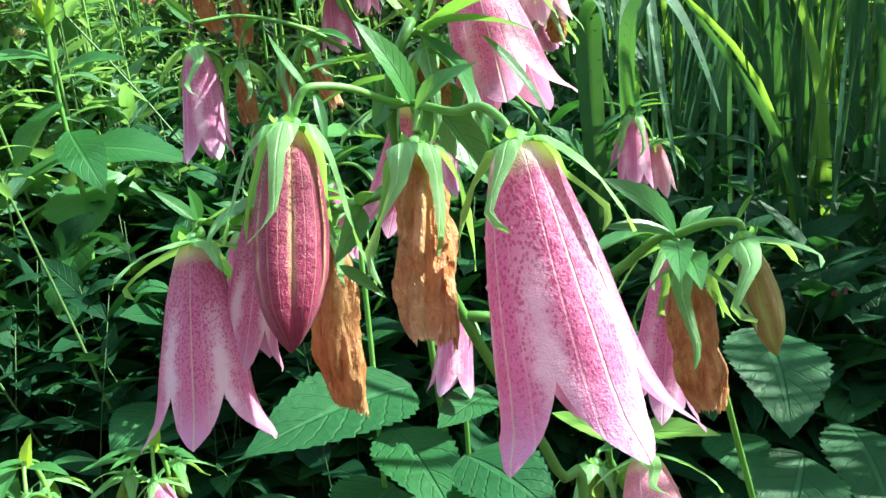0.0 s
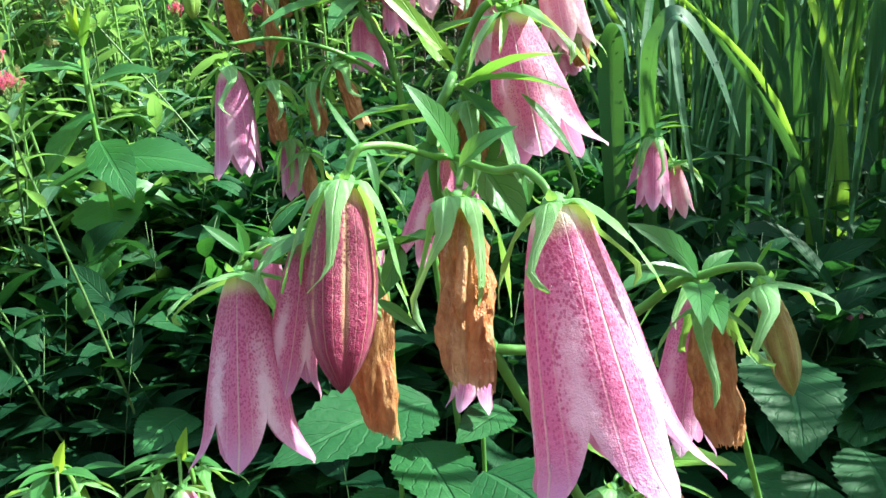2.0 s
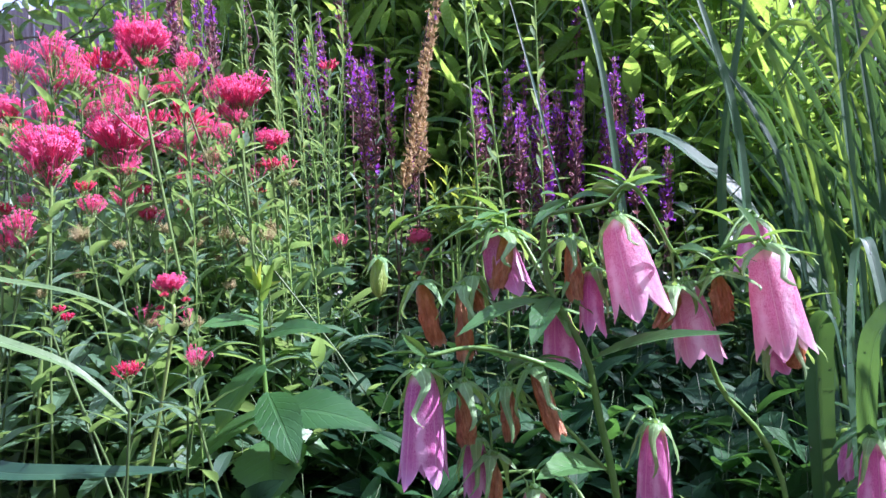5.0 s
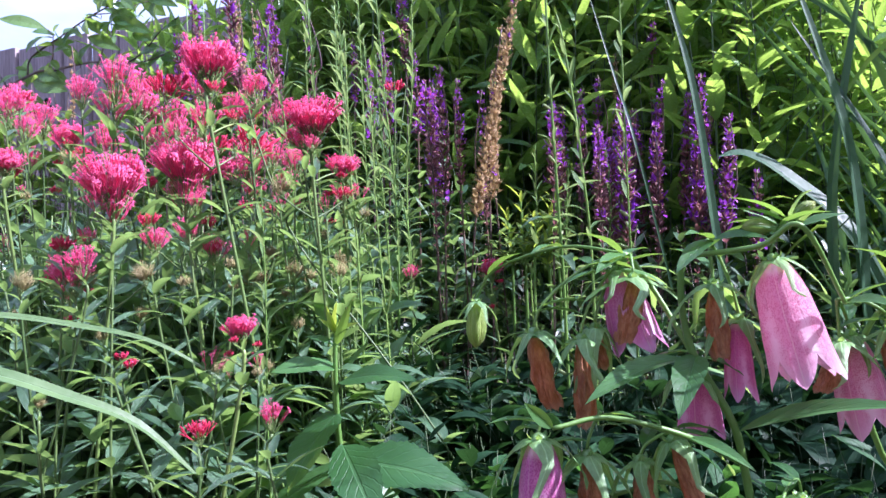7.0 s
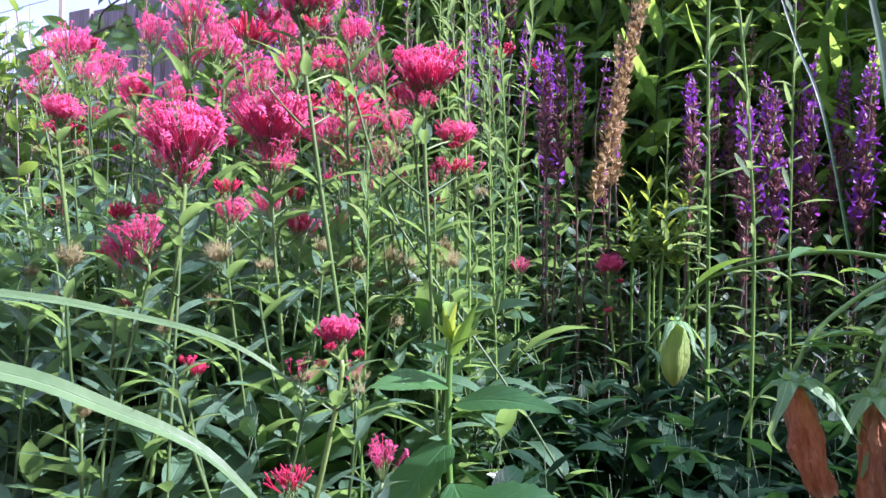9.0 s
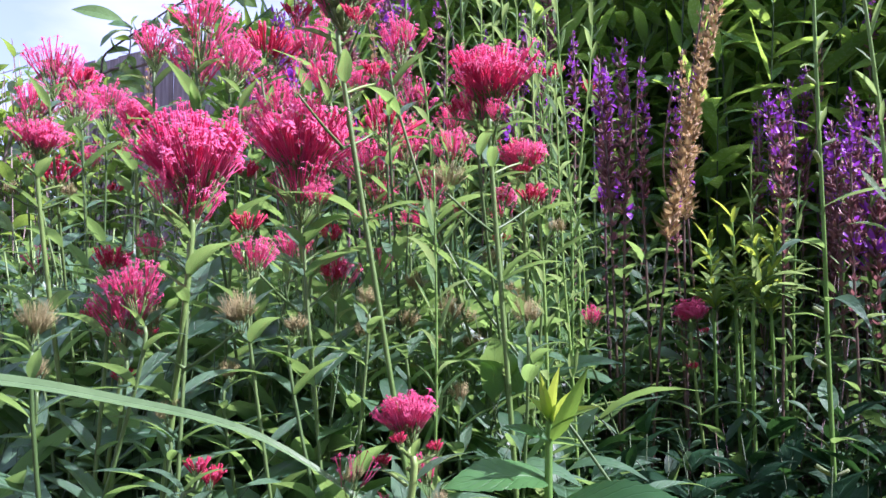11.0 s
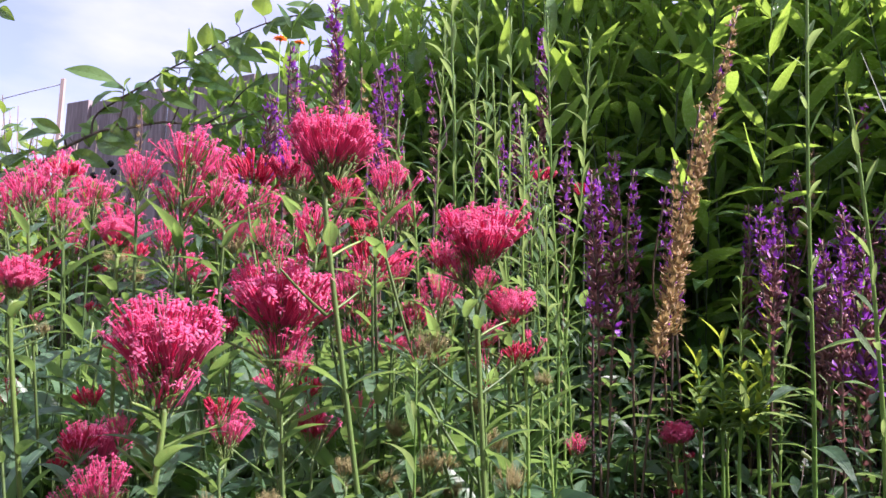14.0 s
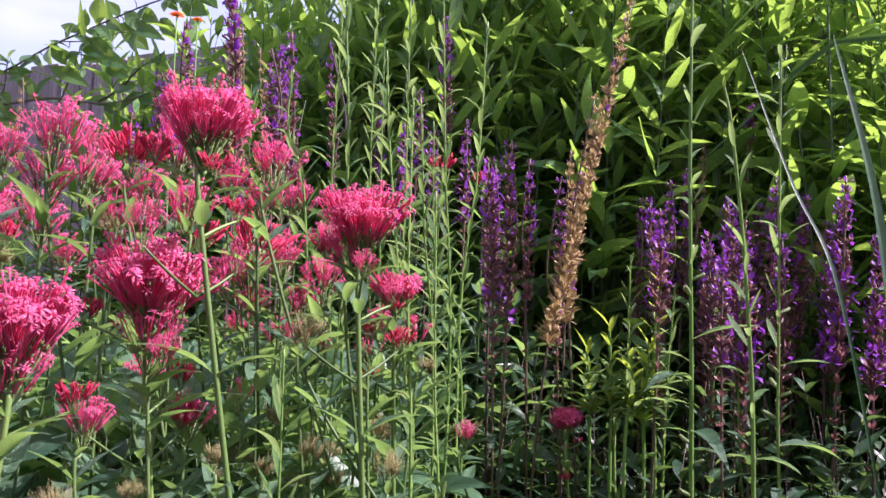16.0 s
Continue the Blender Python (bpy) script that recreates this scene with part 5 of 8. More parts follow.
bract(near, (0.0334, 0.1603, 0.4754), (0.0458, 0.1548, 0.4788), 0.0049, up=(0.3, -0.7, 0.7), curl=-0.9, teeth=0, mat=M_LIME)
bract(near, (0.0156, 0.1476, 0.4416), (0.0120, 0.1376, 0.4340), 0.0057, up=(0.2, -0.9, 0.4), curl=0.4, teeth=4)
bract(near, (0.0370, 0.1374, 0.4528), (0.0510, 0.1336, 0.4334), 0.0032, up=(0.5, -0.6, 0.6), curl=0.4, teeth=0)
bract(near, (-0.0302, 0.1677, 0.4091), (-0.0216, 0.1531, 0.4162), 0.0059, up=(0, -0.5, 0.9), teeth=4)
bract(near, (-0.0178, 0.1669, 0.4084), (-0.0333, 0.1591, 0.4171), 0.0065, up=(0, -0.6, 0.9), curl=0.5)
bract(near, (-0.0404, 0.1668, 0.4112), (-0.0505, 0.1636, 0.4212), 0.0039, up=(0.5, -0.6, 0.6), curl=0.3, teeth=0)
bract(near, (-0.0401, 0.1669, 0.4115), (-0.0400, 0.1619, 0.4216), 0.0042, up=(0.7, -0.6, 0.3), curl=0.3, teeth=0)
bract(near, (0.0873, 0.1691, 0.3988), (0.0663, 0.1620, 0.4163), 0.0098, up=(-0.2, -0.6, 0.8), curl=0.7, teeth=7)
bract(near, (0.0866, 0.1691, 0.3988), (0.0659, 0.1632, 0.4029), 0.0060, up=(0.0, -0.5, 0.9), curl=0.4)
bract(near, (0.0889, 0.1692, 0.3991), (0.0993, 0.1749, 0.4047), 0.0052, up=(0.0, -0.5, 0.9), curl=0.4)
bract(near, (0.1013, 0.1632, 0.4025), (0.1061, 0.1638, 0.4095), 0.0026, up=(0.7, -0.6, 0.2), curl=-0.6, teeth=0)
bract(near, (0.0049, 0.1596, 0.4137), (0.0157, 0.1246, 0.4210), 0.0066, up=(0.0, -0.5, 0.9), curl=0.4)
bract(near, (0.0049, 0.1596, 0.4137), (-0.0005, 0.1407, 0.4030), 0.0069, up=(0.5, -0.8, 0.3), curl=0.5)
bract(near, (-0.0026, 0.1601, 0.3984), (0.0095, 0.1565, 0.3897), 0.0035, up=(0.0, -0.7, 0.7), curl=0.4, teeth=0)

# ---- low bellflowers in front ----
low = thing('bellflower_plant', (0.105, 0.264, 0.0), 'low bellflower with one sunlit pale pink bell', 'flower', 'bellflowers')
stem_of(low, [(0.105, 0.264, 0.0), (0.0999, 0.2543, 0.2303), (0.0795, 0.2314, 0.3001), (0.0821, 0.2251, 0.3147), (0.0865, 0.2107, 0.3184), (0.0867, 0.2049, 0.3162)], 0.0018, 0.001)
flower(low, 'shell', (0.0865, 0.2044, 0.3143), (0.0890, 0.1845, 0.2788), 0.31, flare=0.45, droop=0.25, sepals=1.2)
flower(low, 'green', (0.0718, 0.2170, 0.3054), (0.0668, 0.2114, 0.2855), 0.20, droop=0.6, join=(0.0797, 0.2320, 0.3022))
bract(low, (0.0851, 0.2245, 0.3123), (0.1127, 0.2068, 0.3200), 0.0128, up=(0, -0.3, 1), curl=0.4, mat=M_LIME)
bract(low, (0.0815, 0.2285, 0.3085), (0.0597, 0.2449, 0.3142), 0.0112, up=(0, -0.3, 1), curl=0.4, mat=M_LIME)
bract(low, (0.0807, 0.2262, 0.3001), (0.0812, 0.1897, 0.2991), 0.0082, up=(0.3, -0.6, 0.5), curl=0.6, mat=M_LIME)
lowb = thing('bellflower_plant', (-0.142, 0.354, 0.0), 'small bellflower with a lilac bell and spiky green calyx', 'flower', 'bellflowers')
stem_of(lowb, [(-0.142, 0.354, 0.0), (-0.1418, 0.3537, 0.2165), (-0.1459, 0.3477, 0.2605), (-0.1425, 0.3344, 0.2490)], 0.0016, 0.001)
flower(lowb, 'lilac', (-0.1418, 0.3337, 0.2465), (-0.1308, 0.3250, 0.2130), 0.26, droop=0.3)
flower(lowb, 'green', (-0.1644, 0.3525, 0.2419), (-0.1713, 0.3464, 0.2205), 0.17, droop=0.3, sepals=1.2, join=(-0.1459, 0.3477, 0.2605))
flower(lowb, 'green', (-0.1418, 0.3635, 0.2414), (-0.1386, 0.3582, 0.2218), 0.19, droop=0.2, sepals=1.2, join=(-0.1459, 0.3477, 0.2605))
bract(lowb, (-0.1462, 0.3469, 0.2574), (-0.1565, 0.3171, 0.2635), 0.0086, curl=0.5)
bract(lowb, (-0.1462, 0.3469, 0.2574), (-0.1191, 0.3372, 0.2565), 0.0088, curl=0.5)
bract(lowb, (-0.1462, 0.3469, 0.2574), (-0.1388, 0.3427, 0.2793), 0.0075, up=(0,-1,0.2), curl=0.2, mat=M_LIME)
lowc = thing('bellflower_plant', (-0.198, 0.333, 0.0), 'bellflower shoot with lime green buds', 'flower', 'bellflowers')
stem_of(lowc, [(-0.198, 0.333, 0.0), (-0.1984, 0.3329, 0.2231), (-0.2041, 0.3266, 0.2661), (-0.1991, 0.3135, 0.2554)], 0.0016, 0.001)
flower(lowc, 'dry', (-0.1984, 0.3129, 0.2531), (-0.1888, 0.3083, 0.2350), 0.25, droop=0.3)
flower(lowc, 'green', (-0.2236, 0.3314, 0.2482), (-0.2301, 0.3256, 0.2277), 0.17, droop=0.3, sepals=1.2, join=(-0.2041, 0.3266, 0.2661))
flower(lowc, 'green', (-0.2039, 0.3422, 0.2474), (-0.2008, 0.3373, 0.2286), 0.19, droop=0.2, sepals=1.2, join=(-0.2041, 0.3266, 0.2661))
bract(lowc, (-0.2044, 0.3258, 0.2632), (-0.2087, 0.2963, 0.2698), 0.0082, curl=0.5)
bract(lowc, (-0.2044, 0.3258, 0.2632), (-0.1768, 0.3162, 0.2625), 0.0084, curl=0.5)
bract(lowc, (-0.2044, 0.3258, 0.2632), (-0.1956, 0.3214, 0.2843), 0.0072, up=(0,-1,0.2), curl=0.2, mat=M_LIME)

# ---- the bellflowers behind ----
mid = thing('bellflower_plant', (0.020, 0.500, 0.0), 'bellflower clump with pink bells and brown withered ones', 'flower', 'bellflowers')
stem_of(mid, [(0.020, 0.500, 0.0), (-0.0041, 0.4721, 0.3361), (-0.0189, 0.4638, 0.4410), (-0.0260, 0.4591, 0.4776), (-0.0439, 0.4577, 0.5135), (-0.0486, 0.4581, 0.5421), (-0.0454, 0.4543, 0.5624), (-0.0329, 0.4514, 0.5696)], 0.0026, 0.0014, n=40)
stem_of(mid, [(-0.0260, 0.4591, 0.4776), (-0.0581, 0.4717, 0.5392), (-0.0742, 0.4803, 0.5652)], 0.0016, 0.0012, name='side_stem')
stem_of(mid, [(-0.0454, 0.4543, 0.5624), (-0.0133, 0.4341, 0.5658), (0.0031, 0.4217, 0.5739), (0.0253, 0.4440, 0.5374)], 0.0015, 0.0011, name='side_stem')
stem_of(mid, [(-0.0208, 0.4641, 0.4555), (-0.0494, 0.4250, 0.4768), (-0.0851, 0.4149, 0.4872), (-0.1105, 0.4007, 0.4846)], 0.0016, 0.0011, name='side_stem')
flower(mid, 'lilac', (-0.0801, 0.4740, 0.5551), (-0.0732, 0.4733, 0.5115), 0.30, flare=0.05, sepals=1.32, join=(-0.0742, 0.4803, 0.5652))
flower(mid, 'dry', (-0.0721, 0.4654, 0.5507), (-0.0737, 0.4637, 0.5141), 0.19, flare=0.05, sepals=1.32, join=(-0.0734, 0.4749, 0.5647))
flower(mid, 'dry', (-0.0323, 0.4600, 0.5463), (-0.0314, 0.4586, 0.5070), 0.17, flare=0.05, sepals=1.32, join=(-0.0338, 0.4653, 0.5712))
flower(mid, 'lilac', (-0.0204, 0.4657, 0.5278), (-0.0227, 0.4638, 0.4881), 0.19, flare=0.05, sepals=1.32, join=(-0.0338, 0.4653, 0.5712))
flower(mid, 'shell', (-0.0051, 0.4510, 0.5580), (0.0080, 0.4507, 0.4996), 0.25, flare=0.05, sepals=1.32, join=(0.0035, 0.4554, 0.5781))
flower(mid, 'dry', (0.0282, 0.4727, 0.5152), (0.0262, 0.4714, 0.4888), 0.27, flare=0.05, sepals=1.32, join=(0.0267, 0.4665, 0.5383))
flower(mid, 'shell', (0.0361, 0.4831, 0.5177), (0.0414, 0.4820, 0.4684), 0.27, flare=0.05, sepals=1.32, join=(0.0267, 0.4665, 0.5383))
flower(mid, 'dry', (0.0539, 0.4769, 0.5224), (0.0605, 0.4767, 0.4910), 0.22, flare=0.05, sepals=1.32, join=(0.0267, 0.4665, 0.5383))
flower(mid, 'lilac', (-0.0415, 0.4728, 0.5023), (-0.0395, 0.4718, 0.4672), 0.32, flare=0.05, sepals=1.32, join=(-0.0439, 0.4577, 0.5135))
flower(mid, 'dry', (-0.1255, 0.4606, 0.5226), (-0.1206, 0.4597, 0.4794), 0.17, flare=0.05, sepals=1.32, join=(-0.0742, 0.4803, 0.5652))
flower(mid, 'dry', (-0.1002, 0.4598, 0.5189), (-0.0978, 0.4584, 0.4713), 0.15, flare=0.05, sepals=1.32, join=(-0.0734, 0.4749, 0.5647))
flower(mid, 'dry', (-0.0927, 0.4658, 0.5244), (-0.0915, 0.4651, 0.5023), 0.24, flare=0.05, sepals=1.32, join=(-0.0742, 0.4803, 0.5652))
flower(mid, 'green', (-0.1678, 0.5155, 0.5386), (-0.1677, 0.5146, 0.5104), 0.22, flare=0.05, sepals=0.9, join=(-0.0742, 0.4803, 0.5652))
flower(mid, 'lilac', (-0.1205, 0.4298, 0.4719), (-0.1177, 0.4277, 0.4080), 0.21, flare=0.05, sepals=1.32, join=(-0.1187, 0.4328, 0.4822))
flower(mid, 'dry', (-0.0977, 0.4398, 0.4624), (-0.0954, 0.4386, 0.4237), 0.18, flare=0.05, sepals=1.32, join=(-0.0902, 0.4418, 0.4854))
flower(mid, 'dry', (-0.0716, 0.4415, 0.4602), (-0.0686, 0.4406, 0.4265), 0.18, flare=0.05, sepals=1.32, join=(-0.0520, 0.4496, 0.4745))
flower(mid, 'dry', (-0.0557, 0.4384, 0.4713), (-0.0424, 0.4388, 0.4297), 0.13, flare=0.05, sepals=1.32, join=(-0.0520, 0.4496, 0.4745))
flower(mid, 'lilac', (-0.0947, 0.4616, 0.4248), (-0.0945, 0.4601, 0.3871), 0.24, flare=0.05, sepals=1.32, join=(-0.0851, 0.4536, 0.4411))
flower(mid, 'dry', (-0.0833, 0.4539, 0.4163), (-0.0813, 0.4525, 0.3728), 0.14, flare=0.05, sepals=1.32, join=(-0.0853, 0.4545, 0.4409))
stem_of(mid, [(-0.0135, 0.4682, 0.4037), (-0.0529, 0.4587, 0.4447), (-0.0851, 0.4536, 0.4411)], 0.0014, 0.0011, name='side_stem')
stem_of(mid, [(-0.0041, 0.4721, 0.3361), (-0.0381, 0.5093, 0.3854), (-0.0637, 0.5157, 0.3911)], 0.0014, 0.0011, name='side_stem')
flower(mid, 'lilac', (-0.0631, 0.5103, 0.3794), (-0.0620, 0.5081, 0.3206), 0.23, flare=0.05, sepals=1.32, join=(-0.0637, 0.5157, 0.3911))
flower(mid, 'lilac', (-0.1325, 0.5135, 0.3475), (-0.1351, 0.5111, 0.2958), 0.24, flare=0.05, sepals=1.32, join=(-0.0637, 0.5157, 0.3911))
flower(mid, 'dry', (-0.1008, 0.5081, 0.3444), (-0.1018, 0.5064, 0.3038), 0.21, flare=0.05, sepals=1.32, join=(-0.0637, 0.5157, 0.3911))
flower(mid, 'lilac', (0.0197, 0.5397, 0.4177), (0.0159, 0.5368, 0.3590), 0.20, flare=0.05, sepals=1.32, join=(-0.0046, 0.4755, 0.4247))
flower(mid, 'green', (-0.0040, 0.4500, 0.5750), (-0.0190, 0.4480, 0.5770), 0.26, sepals=0.62, droop=0.9, join=(0.0031, 0.4500, 0.5739))
flower(mid, 'green', (0.0050, 0.4500, 0.5790), (0.0150, 0.4490, 0.5870), 0.26, sepals=0.62, droop=0.9, join=(0.0031, 0.4500, 0.5739))
bract(mid, (-0.0492, 0.4567, 0.5099), (-0.0966, 0.4133, 0.4932), 0.0173, up=(-0.2, -0.5, 1), curl=0.5, teeth=9, label='long dark green leaf')
bract(mid, (-0.0242, 0.4591, 0.4723), (0.0520, 0.4160, 0.4932), 0.0149, up=(0.1, -0.5, 1), curl=0.5, teeth=9, label='long dark green leaf')
bract(mid, (-0.0421, 0.4579, 0.5117), (-0.0543, 0.4095, 0.4878), 0.0171, up=(0, -0.5, 1), curl=0.5)
bract(mid, (-0.0329, 0.4514, 0.5696), (-0.0526, 0.4225, 0.5536), 0.0103, up=(0, -0.5, 1), curl=0.5)
bract(mid, (-0.0329, 0.4514, 0.5696), (-0.0477, 0.4239, 0.5719), 0.0089, up=(0, -0.5, 1), curl=0.5)
bract(mid, (-0.0329, 0.4514, 0.5696), (-0.0084, 0.4400, 0.5697), 0.0104, up=(0, -0.5, 1), curl=0.5)
bract(mid, (-0.0187, 0.4625, 0.4085), (-0.0540, 0.4068, 0.4164), 0.0247, up=(0, -0.6, 1), curl=0.4)
bract(mid, (-0.0742, 0.4803, 0.5652), (-0.0910, 0.4469, 0.5543), 0.0110, up=(0, -0.5, 1), curl=0.5)
bract(mid, (-0.0494, 0.4250, 0.4768), (-0.0232, 0.4034, 0.4669), 0.0072, up=(0, -0.5, 1), curl=0.5, teeth=0)
bract(mid, (-0.1105, 0.4007, 0.4846), (-0.1216, 0.3894, 0.4981), 0.0064, up=(0, -0.8, 0.3), curl=-0.5, teeth=0)
bract(mid, (0.0031, 0.4217, 0.5739), (0.0223, 0.4249, 0.5788), 0.0065, up=(0, -0.5, 1), curl=0.3, teeth=0)
bract(mid, (0.0253, 0.4440, 0.5374), (0.0418, 0.4263, 0.5365), 0.0113, up=(0, -0.5, 1), curl=0.5)
side = thing('bellflower_plant', (0.1040, 0.5487, 0.0000), 'bellflower stem with a sunlit pink bell', 'flower', 'bellflowers')
stem_of(side, [(0.1040, 0.5487, 0.0000), (0.1060, 0.5403, 0.3504), (0.0601, 0.5269, 0.4491), (0.0462, 0.5067, 0.5054), (0.0588, 0.4897, 0.5372), (0.0748, 0.4570, 0.5437)], 0.0022, 0.0012, n=30)
flower(side, 'shell', (0.0801, 0.4725, 0.5382), (0.0910, 0.4717, 0.4737), 0.23, flare=0.05, sepals=1.32, join=(0.0780, 0.4770, 0.5448))
flower(side, 'lilac', (0.0847, 0.5146, 0.5553), (0.0822, 0.5129, 0.5207), 0.31, flare=0.05, sepals=1.32, join=(0.0588, 0.4897, 0.5372))
flower(side, 'dry', (0.0985, 0.4937, 0.4837), (0.1011, 0.4933, 0.4615), 0.36, flare=0.05, sepals=1.32, join=(0.0748, 0.4570, 0.5437))
flower(side, 'lilac', (0.0900, 0.5124, 0.4785), (0.0977, 0.5128, 0.4574), 0.39, flare=0.05, sepals=1.32, join=(0.0588, 0.4897, 0.5372))
bract(side, (0.0748, 0.4570, 0.5437), (0.0605, 0.4505, 0.5645), 0.0075, up=(0.4, -0.6, 0.5), curl=0.3, teeth=0)
bract(side, (0.0462, 0.5067, 0.5054), (0.0653, 0.4689, 0.4992), 0.0126, up=(0, -0.5, 1))
right = thing('bellflower_plant', (0.1861, 0.6010, 0.0000), 'bellflower half hidden, with pale lilac bells', 'flower', 'bellflowers')
stem_of(right, [(0.1861, 0.6010, 0.0000), (0.1903, 0.6034, 0.3351), (0.1678, 0.5725, 0.4116)], 0.002, 0.0012, n=20)
flower(right, 'lilac', (0.1624, 0.5462, 0.4074), (0.1607, 0.5439, 0.3551), 0.23, flare=0.05, sepals=1.32, join=(0.1678, 0.5725, 0.4116))
flower(right, 'shell', (0.1858, 0.5843, 0.3840), (0.1945, 0.5840, 0.3412), 0.22, flare=0.05, sepals=1.32, join=(0.1678, 0.5725, 0.4116))
flower(right, 'lilac', (0.1737, 0.6235, 0.3977), (0.1649, 0.6205, 0.3565), 0.20, flare=0.05, sepals=1.32, join=(0.1678, 0.5725, 0.4116))
bract(right, (0.1678, 0.5725, 0.4116), (0.1363, 0.5568, 0.3928), 0.0109, curl=0.5)
bract(right, (0.1678, 0.5725, 0.4116), (0.1976, 0.5670, 0.4134), 0.0109, curl=0.5)
bract(right, (0.1742, 0.5722, 0.3779), (0.1406, 0.5563, 0.3638), 0.0109, curl=0.5)
bract(right, (0.1742, 0.5722, 0.3779), (0.2100, 0.5680, 0.3886), 0.0109, curl=0.5)
bract(right, (0.1678, 0.5725, 0.4116), (0.1688, 0.5634, 0.4341), 0.0109, curl=0.5)
hid = thing('bellflower_plant', (0.023, 0.429, 0.0), 'single lilac bell of a bellflower deep in the bed', 'flower', 'bellflowers')
stem_of(hid, [(0.023, 0.429, 0.0), (0.0232, 0.4285, 0.2619), (0.0182, 0.4185, 0.3169)], 0.0018, 0.0012)
flower(hid, 'lilac', (0.0232, 0.3985, 0.3119), (0.0182, 0.3857, 0.2652), 0.24, join=(0.0182, 0.4185, 0.3169))
hid = thing('bellflower_plant', (-0.028, 0.383, 0.0), 'single lilac bell of a bellflower deep in the bed', 'flower', 'bellflowers')
stem_of(hid, [(-0.028, 0.383, 0.0), (-0.0278, 0.3832, 0.3304), (-0.0328, 0.3732, 0.3854)], 0.0018, 0.0012)
flower(hid, 'lilac', (-0.0278, 0.3532, 0.3804), (-0.0321, 0.3473, 0.3593), 0.33, join=(-0.0328, 0.3732, 0.3854))
hid = thing('bellflower_plant', (0.327, 0.592, 0.0), 'single lilac bell of a bellflower deep in the bed', 'flower', 'bellflowers')
stem_of(hid, [(0.327, 0.592, 0.0), (0.3275, 0.5917, 0.2140), (0.3225, 0.5817, 0.2690)], 0.0018, 0.0012)
flower(hid, 'lilac', (0.3275, 0.5617, 0.2640), (0.3241, 0.5542, 0.2368), 0.27, join=(0.3225, 0.5817, 0.2690))

# ---- leafy plants with broad leaves ----
leafy = thing('leafy_plant', (-0.306, 0.638, 0.0), 'upright leafy plant with broad toothed leaves', 'plant')
stem_of(leafy, [(-0.306, 0.638, 0.0), (-0.3040, 0.6255, 0.2638), (-0.3019, 0.6294, 0.3568), (-0.3056, 0.6224, 0.4508), (-0.3047, 0.6198, 0.5120), (-0.3016, 0.6159, 0.5271)], 0.0028, 0.0015, n=30)
bract(leafy, (-0.3046, 0.6225, 0.4498), (-0.3306, 0.5809, 0.3952), 0.0457, up=(-0.5, -0.8, 0.35), curl=0.55, mat=M_BELLLEAF, teeth=14, peak=0.40, fold=0.14, wave=0.035, label='broad toothed leaf')
bract(leafy, (-0.3015, 0.6220, 0.4243), (-0.2526, 0.5669, 0.3766), 0.0400, up=(0.25, -0.85, 0.45), curl=0.55, mat=M_BELLLEAF, teeth=14, peak=0.40, fold=0.14, wave=0.035, label='broad toothed leaf')
bract(leafy, (-0.3006, 0.6316, 0.4085), (-0.2006, 0.6262, 0.3915), 0.0489, up=(0.1, -0.55, 0.85), curl=0.55, mat=M_BELLLEAF, teeth=14, peak=0.40, fold=0.14, wave=0.035, label='broad toothed leaf')
bract(leafy, (-0.2960, 0.6196, 0.3398), (-0.3032, 0.5553, 0.2776), 0.0624, up=(-0.35, -0.8, 0.5), curl=0.55, mat=M_BELLLEAF, teeth=14, peak=0.40, fold=0.14, wave=0.035, label='broad toothed leaf')
bract(leafy, (-0.3106, 0.6491, 0.3762), (-0.2903, 0.5999, 0.3330), 0.0719, up=(0, -0.75, 0.65), curl=0.55, mat=M_BELLLEAF, teeth=14, peak=0.40, fold=0.14, wave=0.035, label='broad toothed leaf')
bract(leafy, (-0.3032, 0.6237, 0.4738), (-0.2300, 0.5960, 0.4790), 0.0260, up=(0, -0.5, 0.9), curl=0.55, mat=M_BELLLEAF, teeth=14, peak=0.40, fold=0.14, wave=0.035, label='broad toothed leaf')
bract(leafy, (-0.3058, 0.6237, 0.4855), (-0.3480, 0.5900, 0.4850), 0.0270, up=(0, -0.5, 0.9), curl=0.55, mat=M_BELLLEAF, teeth=14, peak=0.40, fold=0.14, wave=0.035, label='broad toothed leaf')
bract(leafy, (-0.3057, 0.6309, 0.4085), (-0.3902, 0.6152, 0.3424), 0.0217, up=(0.2, -0.5, 0.85), curl=0.55, mat=M_BELLLEAF, teeth=14, peak=0.40, fold=0.14, wave=0.035, label='broad toothed leaf')
bract(leafy, (-0.3122, 0.6492, 0.3841), (-0.2569, 0.6765, 0.3476), 0.0324, up=(0, -0.5, 0.85), curl=0.55, mat=M_BELLLEAF, teeth=14, peak=0.40, fold=0.14, wave=0.035, label='broad toothed leaf')
bract(leafy, (-0.3040, 0.6200, 0.5040), (-0.2840, 0.6040, 0.5400), 0.0080, up=(0.4, -0.8, 0.3), curl=0.4, teeth=8, label='upright young leaf')
bract(leafy, (-0.3042, 0.6199, 0.5040), (-0.3240, 0.6040, 0.5120), 0.0070, up=(-0.2, -0.7, 0.6), curl=0.5, teeth=8)
bract(leafy, (-0.3042, 0.6199, 0.5120), (-0.3119, 0.6041, 0.5260), 0.0066, up=(0, -0.7, 0.7), curl=0.3, mat=M_LIME, teeth=4)
bract(leafy, (-0.3042, 0.6199, 0.5120), (-0.2800, 0.6089, 0.5220), 0.0072, up=(0, -0.7, 0.7), curl=0.3, mat=M_LIME, teeth=4)
